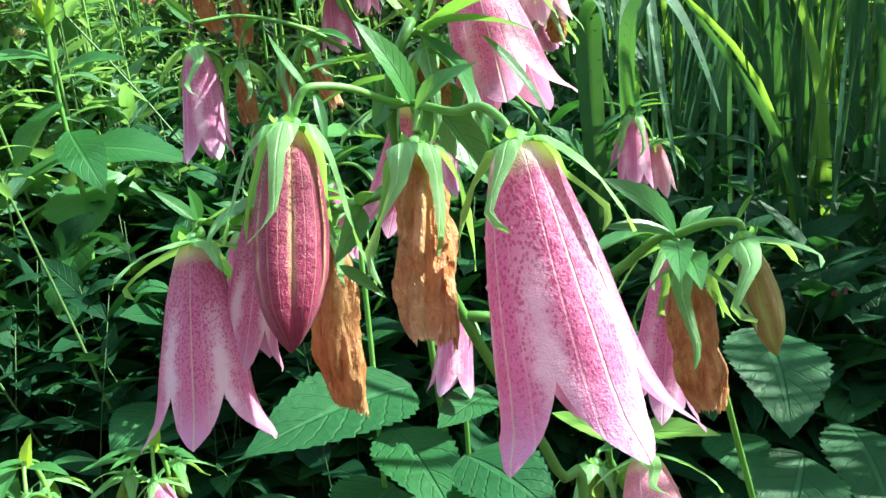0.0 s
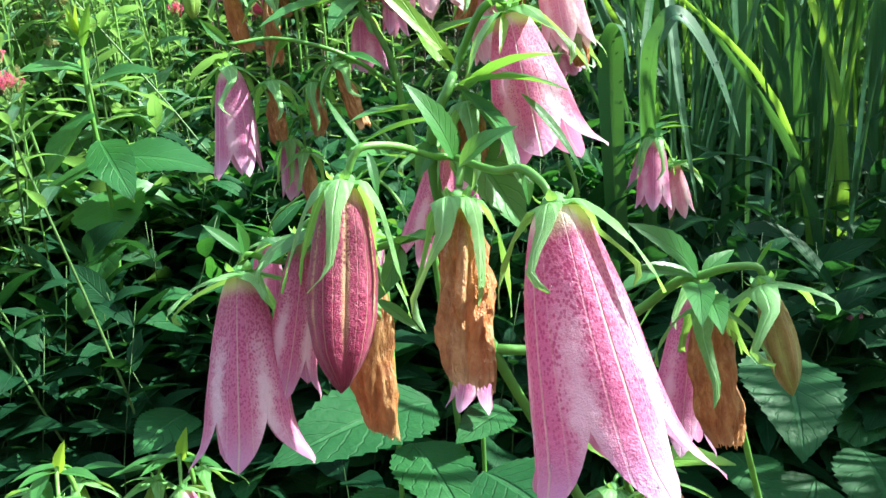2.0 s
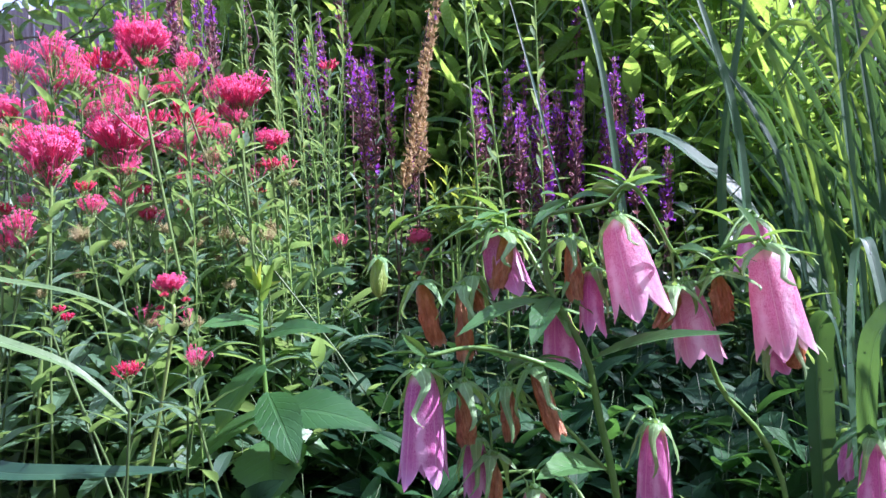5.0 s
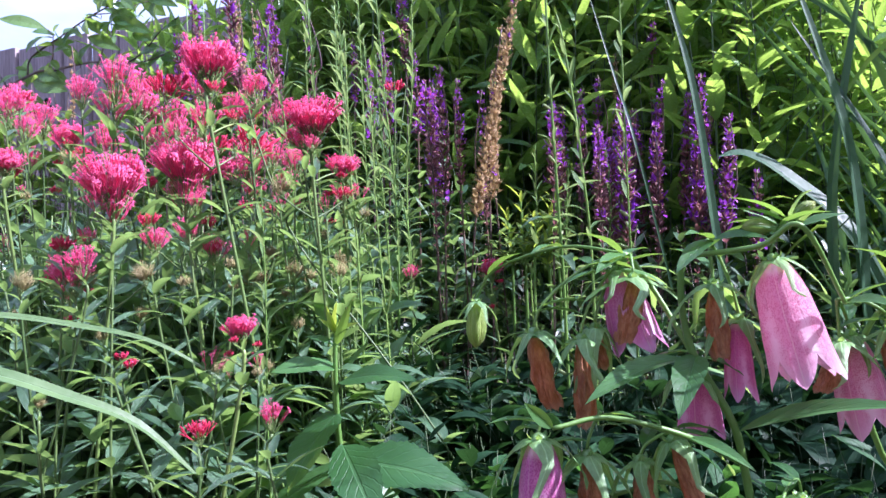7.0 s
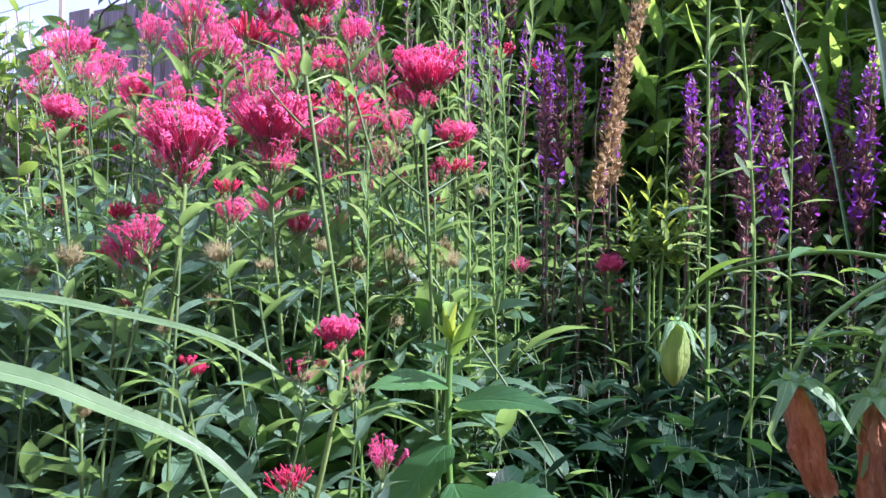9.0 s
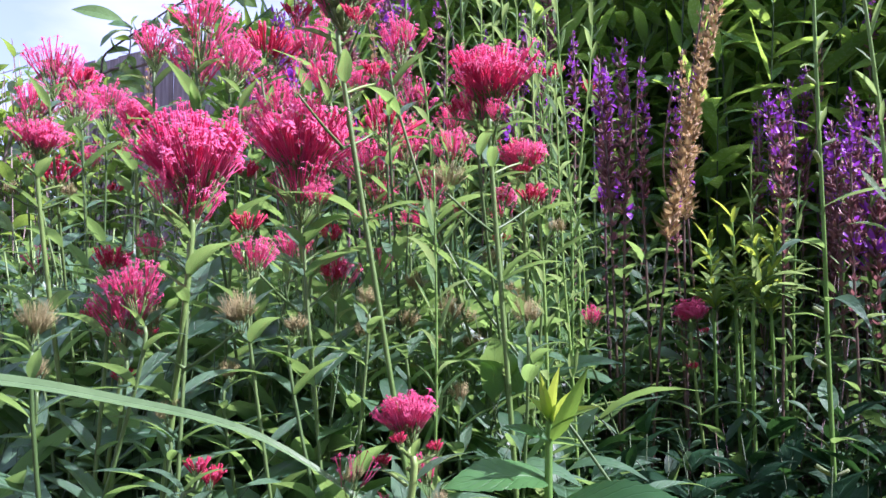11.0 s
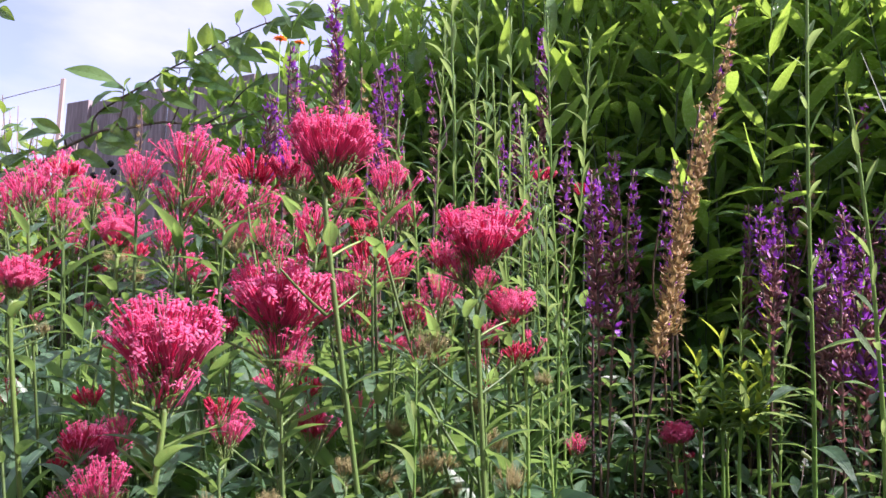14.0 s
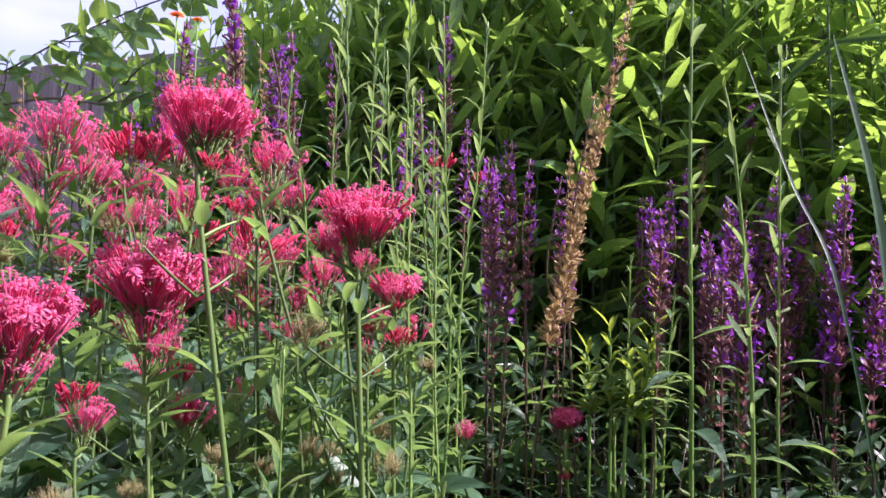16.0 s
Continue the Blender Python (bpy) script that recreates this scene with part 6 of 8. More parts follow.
bract(leafy, (-0.3042, 0.6199, 0.5120), (-0.2973, 0.6069, 0.5393), 0.0066, up=(0, -0.7, 0.7), curl=0.3, mat=M_LIME, teeth=4)
bract(leafy, (-0.3042, 0.6199, 0.5120), (-0.2874, 0.6081, 0.5319), 0.0054, up=(0, -0.7, 0.7), curl=0.3, mat=M_LIME, teeth=4)
bract(leafy, (-0.3042, 0.6199, 0.5120), (-0.3061, 0.6054, 0.5369), 0.0054, up=(0, -0.7, 0.7), curl=0.3, mat=M_LIME, teeth=4)
rosette = thing('leaf_rosette', (-0.010, 0.420, 0.0), 'low clump of big heart-shaped toothed leaves', 'plant')
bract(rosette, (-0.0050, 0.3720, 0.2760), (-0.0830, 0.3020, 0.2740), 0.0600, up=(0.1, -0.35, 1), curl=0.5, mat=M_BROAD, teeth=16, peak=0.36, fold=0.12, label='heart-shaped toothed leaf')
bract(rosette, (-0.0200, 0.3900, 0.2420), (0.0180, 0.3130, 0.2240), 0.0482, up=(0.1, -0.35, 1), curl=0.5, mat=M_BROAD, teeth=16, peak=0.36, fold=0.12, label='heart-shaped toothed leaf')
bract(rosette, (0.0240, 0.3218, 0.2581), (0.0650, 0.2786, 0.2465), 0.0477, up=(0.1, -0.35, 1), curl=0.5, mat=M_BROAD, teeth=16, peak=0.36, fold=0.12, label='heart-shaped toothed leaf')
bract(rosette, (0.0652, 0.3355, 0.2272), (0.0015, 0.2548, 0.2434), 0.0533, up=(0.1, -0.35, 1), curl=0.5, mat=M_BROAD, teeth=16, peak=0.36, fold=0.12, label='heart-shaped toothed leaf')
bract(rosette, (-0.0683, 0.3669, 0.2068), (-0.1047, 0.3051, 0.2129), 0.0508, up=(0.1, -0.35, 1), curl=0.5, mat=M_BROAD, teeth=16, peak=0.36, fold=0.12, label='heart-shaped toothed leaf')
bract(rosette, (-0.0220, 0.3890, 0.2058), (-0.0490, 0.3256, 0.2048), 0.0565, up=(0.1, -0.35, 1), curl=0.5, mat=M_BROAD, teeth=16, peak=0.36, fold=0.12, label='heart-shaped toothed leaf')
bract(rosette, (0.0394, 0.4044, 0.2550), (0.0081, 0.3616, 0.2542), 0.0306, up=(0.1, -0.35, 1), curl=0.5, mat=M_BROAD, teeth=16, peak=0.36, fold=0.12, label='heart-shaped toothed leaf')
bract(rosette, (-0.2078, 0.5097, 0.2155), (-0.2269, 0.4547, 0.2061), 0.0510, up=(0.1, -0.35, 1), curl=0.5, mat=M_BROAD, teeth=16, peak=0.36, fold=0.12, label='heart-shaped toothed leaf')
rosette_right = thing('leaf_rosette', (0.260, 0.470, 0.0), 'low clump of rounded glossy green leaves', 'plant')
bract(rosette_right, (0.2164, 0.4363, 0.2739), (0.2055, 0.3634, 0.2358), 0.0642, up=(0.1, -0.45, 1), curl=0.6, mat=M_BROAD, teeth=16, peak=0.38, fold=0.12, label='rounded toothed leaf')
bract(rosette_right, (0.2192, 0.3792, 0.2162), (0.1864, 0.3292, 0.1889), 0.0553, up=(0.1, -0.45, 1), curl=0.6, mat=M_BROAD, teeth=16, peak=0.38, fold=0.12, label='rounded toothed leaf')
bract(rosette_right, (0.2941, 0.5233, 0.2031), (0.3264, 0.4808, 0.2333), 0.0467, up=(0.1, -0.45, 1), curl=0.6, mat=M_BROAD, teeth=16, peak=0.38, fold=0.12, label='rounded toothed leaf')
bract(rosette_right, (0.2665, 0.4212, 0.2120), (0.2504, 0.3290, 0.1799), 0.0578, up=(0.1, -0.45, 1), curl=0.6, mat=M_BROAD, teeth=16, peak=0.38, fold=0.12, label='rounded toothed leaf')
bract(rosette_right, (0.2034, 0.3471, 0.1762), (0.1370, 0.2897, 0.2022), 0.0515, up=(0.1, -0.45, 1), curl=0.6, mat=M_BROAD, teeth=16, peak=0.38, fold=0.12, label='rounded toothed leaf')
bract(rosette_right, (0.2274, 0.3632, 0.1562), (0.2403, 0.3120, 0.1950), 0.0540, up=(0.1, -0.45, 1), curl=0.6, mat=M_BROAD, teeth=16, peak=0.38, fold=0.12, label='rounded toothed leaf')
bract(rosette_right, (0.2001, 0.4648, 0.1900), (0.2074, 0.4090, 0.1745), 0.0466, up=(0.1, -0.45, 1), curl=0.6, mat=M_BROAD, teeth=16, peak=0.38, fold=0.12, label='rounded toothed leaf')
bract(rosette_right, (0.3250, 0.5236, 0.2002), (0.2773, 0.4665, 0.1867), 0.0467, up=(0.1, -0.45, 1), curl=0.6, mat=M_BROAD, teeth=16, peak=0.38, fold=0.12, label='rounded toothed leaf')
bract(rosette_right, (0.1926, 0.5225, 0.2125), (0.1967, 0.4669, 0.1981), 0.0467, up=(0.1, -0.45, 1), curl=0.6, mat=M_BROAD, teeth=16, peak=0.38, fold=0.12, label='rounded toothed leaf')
stem_of(rosette_right, [(0.26, 0.47, 0.0), (0.1724, 0.3381, 0.2233), (0.1426, 0.2974, 0.3063), (0.1193, 0.2486, 0.3587)], 0.002, 0.0014)

# ---- red valerian ----
valerian((-0.4643, 0.5613, 0.6393), 0.0293, 'full')
valerian((-0.4661, 0.5633, 0.6186), 0.0156, 'mid')
valerian((-0.4511, 0.6452, 0.6628), 0.0326, 'full')
valerian((-0.4463, 0.6415, 0.6370), 0.0172, 'mid')
valerian((-0.4200, 0.6341, 0.7481), 0.0288, 'full')
valerian((-0.3507, 0.6903, 0.7051), 0.0273, 'full')
valerian((-0.3576, 0.6924, 0.6870), 0.0150, 'mid')
valerian((-0.4203, 0.7179, 0.7458), 0.0166, 'mid')
valerian((-0.4313, 0.7278, 0.7226), 0.0132, 'mid')
valerian((-0.3450, 0.7519, 0.6670), 0.0175, 'full')
valerian((-0.3907, 0.7364, 0.6728), 0.0148, 'mid')
valerian((-0.5451, 0.6762, 0.7573), 0.0212, 'mid')
valerian((-0.5887, 0.6843, 0.7493), 0.0154, 'mid')
valerian((-0.5505, 0.6781, 0.7278), 0.0166, 'mid')
valerian((-0.5224, 0.6868, 0.7306), 0.0166, 'mid')
valerian((-0.5297, 0.7337, 0.7602), 0.0224, 'red')
valerian((-0.5055, 0.7517, 0.7633), 0.0207, 'mid')
valerian((-0.4493, 0.6708, 0.7085), 0.0136, 'mid')
valerian((-0.8417, 0.8460, 0.7070), 0.0248, 'red')
valerian((-0.8254, 0.8463, 0.7895), 0.0277, 'mid')
valerian((-0.7901, 0.8598, 0.7726), 0.0208, 'mid')
valerian((-0.7991, 0.9119, 0.7558), 0.0207, 'mid')
valerian((-0.8667, 0.8385, 0.7452), 0.0194, 'mid')
valerian((-0.8470, 0.8995, 0.7307), 0.0148, 'mid')
valerian((-0.5791, 0.6499, 0.5736), 0.0197, 'full')
valerian((-0.6133, 0.6823, 0.5986), 0.0103, 'red')
valerian((-0.4591, 0.6067, 0.5937), 0.0115, 'mid')
valerian((-0.4498, 0.6855, 0.5887), 0.0127, 'mid')
valerian((-0.4873, 0.7017, 0.6077), 0.0145, 'mid')
valerian((-0.4483, 0.7658, 0.7044), 0.0223, 'red')
valerian((-0.4385, 0.7303, 0.5978), 0.0102, 'few')
valerian((-0.3948, 0.7185, 0.6361), 0.0089, 'few')
valerian((-0.3560, 0.7351, 0.6285), 0.0098, 'few')
valerian((-0.3813, 0.7237, 0.6295), 0.0071, 'few')
valerian((-0.3328, 0.7592, 0.6400), 0.0111, 'few')
valerian((-0.2441, 1.0012, 0.5652), 0.0159, 'full')
valerian((-0.3207, 0.8987, 0.5609), 0.0103, 'mid')
valerian((-0.3794, 1.0396, 0.8172), 0.0148, 'red')
valerian((-0.3398, 1.0747, 0.8080), 0.0151, 'red')
valerian((-0.4537, 0.8262, 0.6380), 0.0133, 'mid')
valerian((-0.4937, 0.8341, 0.6412), 0.0115, 'mid')
valerian((-0.3475, 0.5459, 0.5235), 0.0126, 'full')
valerian((-0.3184, 0.4416, 0.4723), 0.0101, 'red')
valerian((-0.2956, 0.4884, 0.4728), 0.0089, 'mid')
valerian((-0.4115, 0.4998, 0.5085), 0.0050, 'red')
valerian((-0.5055, 0.5560, 0.5912), 0.0089, 'red')
valerian((-0.6598, 0.6671, 0.7373), 0.0172, 'mid')
valerian((-0.6251, 0.6265, 0.6736), 0.0155, 'full')
valerian((-0.6371, 0.7251, 0.7149), 0.0177, 'full')
valerian((-0.3736, 0.5507, 0.4988), 0.0103, 'few')
valerian((-0.3462, 0.5678, 0.4967), 0.0084, 'few')
valerian((-0.4174, 0.5160, 0.5017), 0.0067, 'red')
valerian((-0.4770, 0.5429, 0.5767), 0.0118, 'mid')
valerian((-0.4980, 0.5589, 0.5644), 0.0133, 'mid')
valerian((-0.6595, 0.6607, 0.5986), 0.0111, 'few')
valerian((-0.4625, 0.7027, 0.7583), 0.0111, 'few')
valerian((-0.4175, 0.7388, 0.5839), 0.0148, 'seed')
valerian((-0.3900, 0.7287, 0.5658), 0.0160, 'seed')
valerian((-0.3682, 0.7527, 0.6002), 0.0129, 'seed')
valerian((-0.3590, 0.7803, 0.5723), 0.0134, 'seed')
valerian((-0.4387, 0.7352, 0.5575), 0.0148, 'seed')
valerian((-0.4354, 0.6944, 0.5538), 0.0102, 'seed')
valerian((-0.3825, 0.7549, 0.5447), 0.0129, 'seed')
valerian((-0.5267, 0.7104, 0.7000), 0.0115, 'seed')
valerian((-0.6477, 0.7580, 0.6841), 0.0133, 'seed')
valerian((-0.6645, 0.7510, 0.6967), 0.0133, 'seed')
valerian((-0.4981, 0.5074, 0.5607), 0.0142, 'seed')
valerian((-0.3328, 0.7026, 0.5637), 0.0155, 'seed')
valerian((-0.7136, 0.7518, 0.7336), 0.0160, 'mid')
valerian((-0.6351, 0.7790, 0.7181), 0.0183, 'mid')
valerian((-0.5940, 0.8123, 0.7271), 0.0189, 'mid')
valerian((-0.5865, 0.8325, 0.7546), 0.0195, 'mid')
valerian((-0.4997, 0.8181, 0.7547), 0.0160, 'mid')
valerian((-0.5125, 0.7983, 0.7107), 0.0177, 'red')
valerian((-0.4588, 0.8536, 0.7459), 0.0166, 'mid')
valerian((-0.4788, 0.8123, 0.6855), 0.0200, 'mid')
valerian((-0.4462, 0.8006, 0.6934), 0.0171, 'mid')
valerian((-0.4784, 0.7715, 0.6739), 0.0145, 'mid')
valerian((-0.6888, 0.8047, 0.7123), 0.0171, 'red')
valerian((-0.5724, 0.7510, 0.7656), 0.0150, 'mid')
valerian((-0.5047, 0.7164, 0.7084), 0.0134, 'mid')
valerian((-0.6054, 0.7709, 0.6899), 0.0133, 'mid')
valerian((-0.8196, 0.7991, 0.7591), 0.0207, 'mid')
valerian((-0.7906, 0.8257, 0.7904), 0.0160, 'red')
valerian((-0.4042, 0.7811, 0.7040), 0.0122, 'mid')
valerian((-0.4233, 0.7911, 0.6594), 0.0124, 'mid')
valerian((-0.4747, 0.8168, 0.6592), 0.0133, 'mid')
valerian((-0.3696, 0.7991, 0.6488), 0.0102, 'mid')
valerian((-0.5561, 0.5359, 0.5508), 0.0093, 'seed')
valerian((-0.5751, 0.5830, 0.5331), 0.0102, 'seed')
valerian((-0.4873, 0.6300, 0.5319), 0.0105, 'seed')
valerian((-0.4740, 0.5613, 0.5177), 0.0093, 'seed')
valerian((-0.4019, 0.7384, 0.5442), 0.0119, 'seed')
valerian((-0.3899, 0.7623, 0.5602), 0.0122, 'seed')
valerian((-0.4042, 0.6955, 0.5591), 0.0112, 'seed')
valerian((-0.3595, 0.7708, 0.5767), 0.0122, 'seed')
valerian((-0.3900, 0.5872, 0.4888), 0.0093, 'seed')
valerian((-0.3682, 0.6250, 0.4858), 0.0099, 'seed')
valerian((-0.4850, 0.5073, 0.4742), 0.0085, 'seed')
valerian((-0.4129, 0.6508, 0.5721), 0.0105, 'seed')
valerian((-0.4414, 0.6219, 0.5576), 0.0102, 'seed')
valerian((-0.3758, 0.7053, 0.5157), 0.0112, 'seed')

# ---- violet sage ----
sage((-0.6639, 1.0032, 0.9685), (-0.6541, 1.0251, 0.8170), 0.0135, 'mixed')
sage((-0.6077, 0.9931, 1.0262), (-0.6026, 1.0193, 0.8269), 0.0157, 'mixed')
sage((-0.5996, 1.0571, 0.9573), (-0.5938, 1.0736, 0.8388), 0.0080, 'faded')
sage((-0.5295, 0.9377, 0.9079), (-0.5284, 0.9524, 0.7920), 0.0101, 'fresh')
sage((-0.5035, 0.9237, 0.9178), (-0.5031, 0.9431, 0.7615), 0.0115, 'mixed')
sage((-0.5075, 1.0346, 0.9517), (-0.5022, 1.0536, 0.8117), 0.0082, 'mixed')
sage((-0.6979, 1.0300, 0.9196), (-0.6889, 1.0458, 0.8157), 0.0146, 'fresh')
sage((-0.7620, 1.0662, 0.8877), (-0.7576, 1.0764, 0.8168), 0.0126, 'fresh')
sage((-0.4093, 1.1824, 1.0391), (-0.4086, 1.2011, 0.8898), 0.0115, 'mixed')
sage((-0.4362, 1.1649, 0.9393), (-0.4400, 1.1766, 0.8347), 0.0112, 'fresh')
sage((-0.4416, 1.1171, 0.8836), (-0.4453, 1.1307, 0.7647), 0.0113, 'fresh')
sage((-0.3631, 1.0903, 0.8776), (-0.3648, 1.1042, 0.7603), 0.0107, 'fresh')
sage((-0.3915, 1.0519, 0.8573), (-0.3949, 1.0635, 0.7550), 0.0109, 'fresh')
sage((-0.3000, 0.9797, 0.8243), (-0.3023, 1.0000, 0.6542), 0.0133, 'mixed')
sage((-0.2842, 1.0074, 0.8125), (-0.2869, 1.0240, 0.6713), 0.0104, 'mixed')
sage((-0.3198, 1.0174, 0.8103), (-0.3247, 1.0330, 0.6708), 0.0124, 'fresh')
sage((-0.1886, 0.9883, 0.9599), (-0.2640, 1.0048, 0.6293), 0.0163, 'faded')
sage((-0.2226, 1.0088, 0.8766), (-0.2493, 1.0281, 0.6508), 0.0129, 'faded')
sage((-0.2541, 1.0190, 0.7973), (-0.2569, 1.0389, 0.6290), 0.0093, 'mixed')
sage((-0.1373, 1.1800, 0.8264), (-0.1417, 1.1997, 0.6559), 0.0121, 'mixed')
sage((-0.1665, 1.2146, 0.8126), (-0.1716, 1.2332, 0.6487), 0.0120, 'mixed')
sage((-0.1124, 1.2268, 0.8554), (-0.1183, 1.2461, 0.6836), 0.0120, 'mixed')
sage((-0.0251, 1.2959, 0.9521), (-0.0286, 1.3015, 0.8977), 0.0105, 'fresh')
sage((-0.0636, 1.2074, 0.7974), (-0.0704, 1.2255, 0.6332), 0.0127, 'mixed')
sage((-0.0945, 1.1837, 0.7374), (-0.0980, 1.1985, 0.6080), 0.0137, 'mixed')
sage((-0.0287, 1.2384, 0.8085), (-0.0325, 1.2587, 0.6341), 0.0130, 'fresh')
sage((-0.0854, 1.2825, 0.9027), (-0.0926, 1.2949, 0.7840), 0.0105, 'faded')
sage((-0.9148, 1.0640, 0.9351), (-0.9237, 1.0752, 0.8211), 0.0089, 'faded')
sage((-0.4961, 1.1977, 0.9459), (-0.4986, 1.2095, 0.8431), 0.0096, 'fresh')
sage((-0.6224, 1.0678, 0.8114), (-0.6196, 1.0793, 0.7257), 0.0100, 'mixed')
sage((-0.0218, 1.1830, 0.8291), (-0.0325, 1.1984, 0.6664), 0.0126, 'mixed')
sage((0.0175, 1.2147, 0.8158), (0.0067, 1.2311, 0.6428), 0.0148, 'mixed')
sage((0.0397, 1.2032, 0.7814), (0.0353, 1.2214, 0.6064), 0.0138, 'fresh')
sage((0.0697, 1.2554, 0.8434), (0.0271, 1.2612, 0.6964), 0.0133, 'faded')
sage((-0.0959, 1.1838, 0.7528), (-0.0974, 1.2016, 0.5885), 0.0159, 'mixed')
sage((-0.0580, 1.2293, 0.7991), (-0.0594, 1.2494, 0.6139), 0.0146, 'mixed')
sage((0.0241, 1.0906, 0.8112), (0.0130, 1.0953, 0.6120), 0.0163, 'fresh')
sage((0.0580, 1.1009, 0.7584), (0.0483, 1.1045, 0.5961), 0.0148, 'fresh')
sage((-0.1059, 1.0100, 0.7321), (-0.1071, 1.0141, 0.6128), 0.0140, 'mixed')
sage((-0.0746, 1.0681, 0.7625), (-0.0772, 1.0735, 0.6000), 0.0170, 'fresh')
sage((-0.0350, 1.0989, 0.7503), (-0.0371, 1.1040, 0.5996), 0.0166, 'mixed')
sage((0.0992, 1.1652, 0.6899), (0.0948, 1.1684, 0.5736), 0.0140, 'fresh')
sage((-0.1628, 0.9949, 0.7619), (-0.1631, 0.9984, 0.6636), 0.0126, 'mixed')
sage((-0.5883, 1.0884, 0.9709), (-0.5820, 1.0959, 0.8092), 0.0153, 'mixed')
sage((-0.6570, 1.1212, 1.0169), (-0.6551, 1.1283, 0.8395), 0.0133, 'faded')
sage((-0.6935, 1.0129, 0.9161), (-0.6927, 1.0161, 0.8348), 0.0146, 'fresh')
sage((-0.3242, 0.9981, 0.8114), (-0.3158, 0.9943, 0.6796), 0.0171, 'mixed')
sage((-0.2472, 1.0615, 0.8334), (-0.2463, 1.0550, 0.6628), 0.0138, 'faded')
sage((-0.0817, 1.1362, 0.7967), (-0.0767, 1.1304, 0.6269), 0.0255, 'fresh')
sage((-0.1102, 1.0795, 0.7521), (-0.1080, 1.0748, 0.6221), 0.0179, 'mixed')
sage((-0.1666, 1.0720, 0.7846), (-0.1579, 1.0680, 0.6465), 0.0122, 'mixed')

# ---- tall slim stems with narrow leaves ----
slim_stem([(-0.4373, 0.8472, 0.5109), (-0.4385, 0.8196, 0.7309), (-0.4509, 0.8081, 0.7921), (-0.4478, 0.8036, 0.8362)], 0.0018, 'leaf')
slim_stem([(-0.4217, 0.8879, 0.5046), (-0.4183, 0.8546, 0.7832), (-0.4201, 0.8403, 0.8945), (-0.4162, 0.8346, 0.9504)], 0.0021, 'leaf')
slim_stem([(-0.3613, 0.8822, 0.5115), (-0.3665, 0.8690, 0.6052), (-0.3795, 0.8433, 0.7792), (-0.3825, 0.8323, 0.8596)], 0.0020, 'leaf')
slim_stem([(-0.3386, 0.9054, 0.5543), (-0.3421, 0.8758, 0.7851), (-0.3446, 0.8590, 0.9144)], 0.0021, 'leaf')
slim_stem([(-0.3395, 0.9527, 0.5973), (-0.3243, 0.9347, 0.7823), (-0.3166, 0.9206, 0.9172)], 0.0020, 'leaf')
slim_stem([(-0.3515, 0.9121, 0.5525), (-0.3598, 0.8880, 0.7258), (-0.3638, 0.8733, 0.8336)], 0.0019, 'leaf')
slim_stem([(-0.4117, 0.9574, 0.5422), (-0.4118, 0.9320, 0.7476), (-0.4092, 0.9138, 0.9016)], 0.0018, 'leaf')
slim_stem([(-0.4561, 0.9433, 0.5407), (-0.4542, 0.9185, 0.7461), (-0.4445, 0.8981, 0.9364)], 0.0018, 'leaf')
slim_stem([(-0.3319, 0.9374, 0.5698), (-0.3546, 0.9146, 0.6948), (-0.3577, 0.8981, 0.8206)], 0.0017, 'leaf')
slim_stem([(-0.4347, 0.9970, 0.5896), (-0.4348, 0.9698, 0.8096), (-0.4277, 0.9503, 0.9859)], 0.0017, 'leaf')
slim_stem([(-0.1458, 0.9017, 0.4883), (-0.1476, 0.8859, 0.6114), (-0.1509, 0.8645, 0.7756), (-0.1510, 0.8452, 0.9316)], 0.0029, 'pod')
slim_stem([(-0.1117, 0.8470, 0.5064), (-0.1181, 0.8250, 0.6675), (-0.1299, 0.8072, 0.7808), (-0.1368, 0.8007, 0.8154)], 0.0024, 'bud')
slim_stem([(-0.1558, 1.0452, 0.4997), (-0.1529, 1.0334, 0.6025), (-0.1461, 1.0241, 0.6951)], 0.0021, 'leaf')
slim_stem([(-0.1996, 1.0421, 0.4961), (-0.1902, 1.0322, 0.6006), (-0.1877, 1.0182, 0.7204)], 0.0021, 'leaf')
slim_stem([(-0.3543, 0.6012, 0.3781), (-0.3522, 0.5954, 0.5466), (-0.3525, 0.5923, 0.6308)], 0.0013, 'leaf')
slim_stem([(-0.3316, 0.7561, 0.5193), (-0.3369, 0.7495, 0.6635), (-0.3373, 0.7444, 0.7966)], 0.0019, 'leaf')
slim_stem([(-0.0712, 0.9553, 0.5087), (-0.0738, 0.9393, 0.6452), (-0.0750, 0.9124, 0.8819)], 0.0023, 'pod')
slim_stem([(-0.3961, 0.7931, 0.4828), (-0.3985, 0.7881, 0.6011), (-0.3867, 0.7862, 0.7308)], 0.0018, 'leaf')
slim_stem([(-0.3220, 0.8119, 0.4687), (-0.3286, 0.8054, 0.5990), (-0.3318, 0.7994, 0.7410)], 0.0018, 'leaf')
slim_stem([(-0.4759, 0.8940, 0.5454), (-0.4800, 0.8747, 0.6905), (-0.4772, 0.8636, 0.7874)], 0.0015, 'leaf')
slim_stem([(-0.1025, 1.1136, 0.5131), (-0.0977, 1.0988, 0.6453), (-0.1016, 1.0880, 0.7221)], 0.0019, 'leaf')
slim_stem([(-0.0775, 1.0905, 0.5088), (-0.0810, 1.0737, 0.6354), (-0.0765, 1.0627, 0.7359)], 0.0019, 'leaf')
slim_stem([(-0.4016, 0.9821, 0.5399), (-0.3956, 0.9579, 0.7513), (-0.3922, 0.9348, 0.9467)], 0.0019, 'leaf')

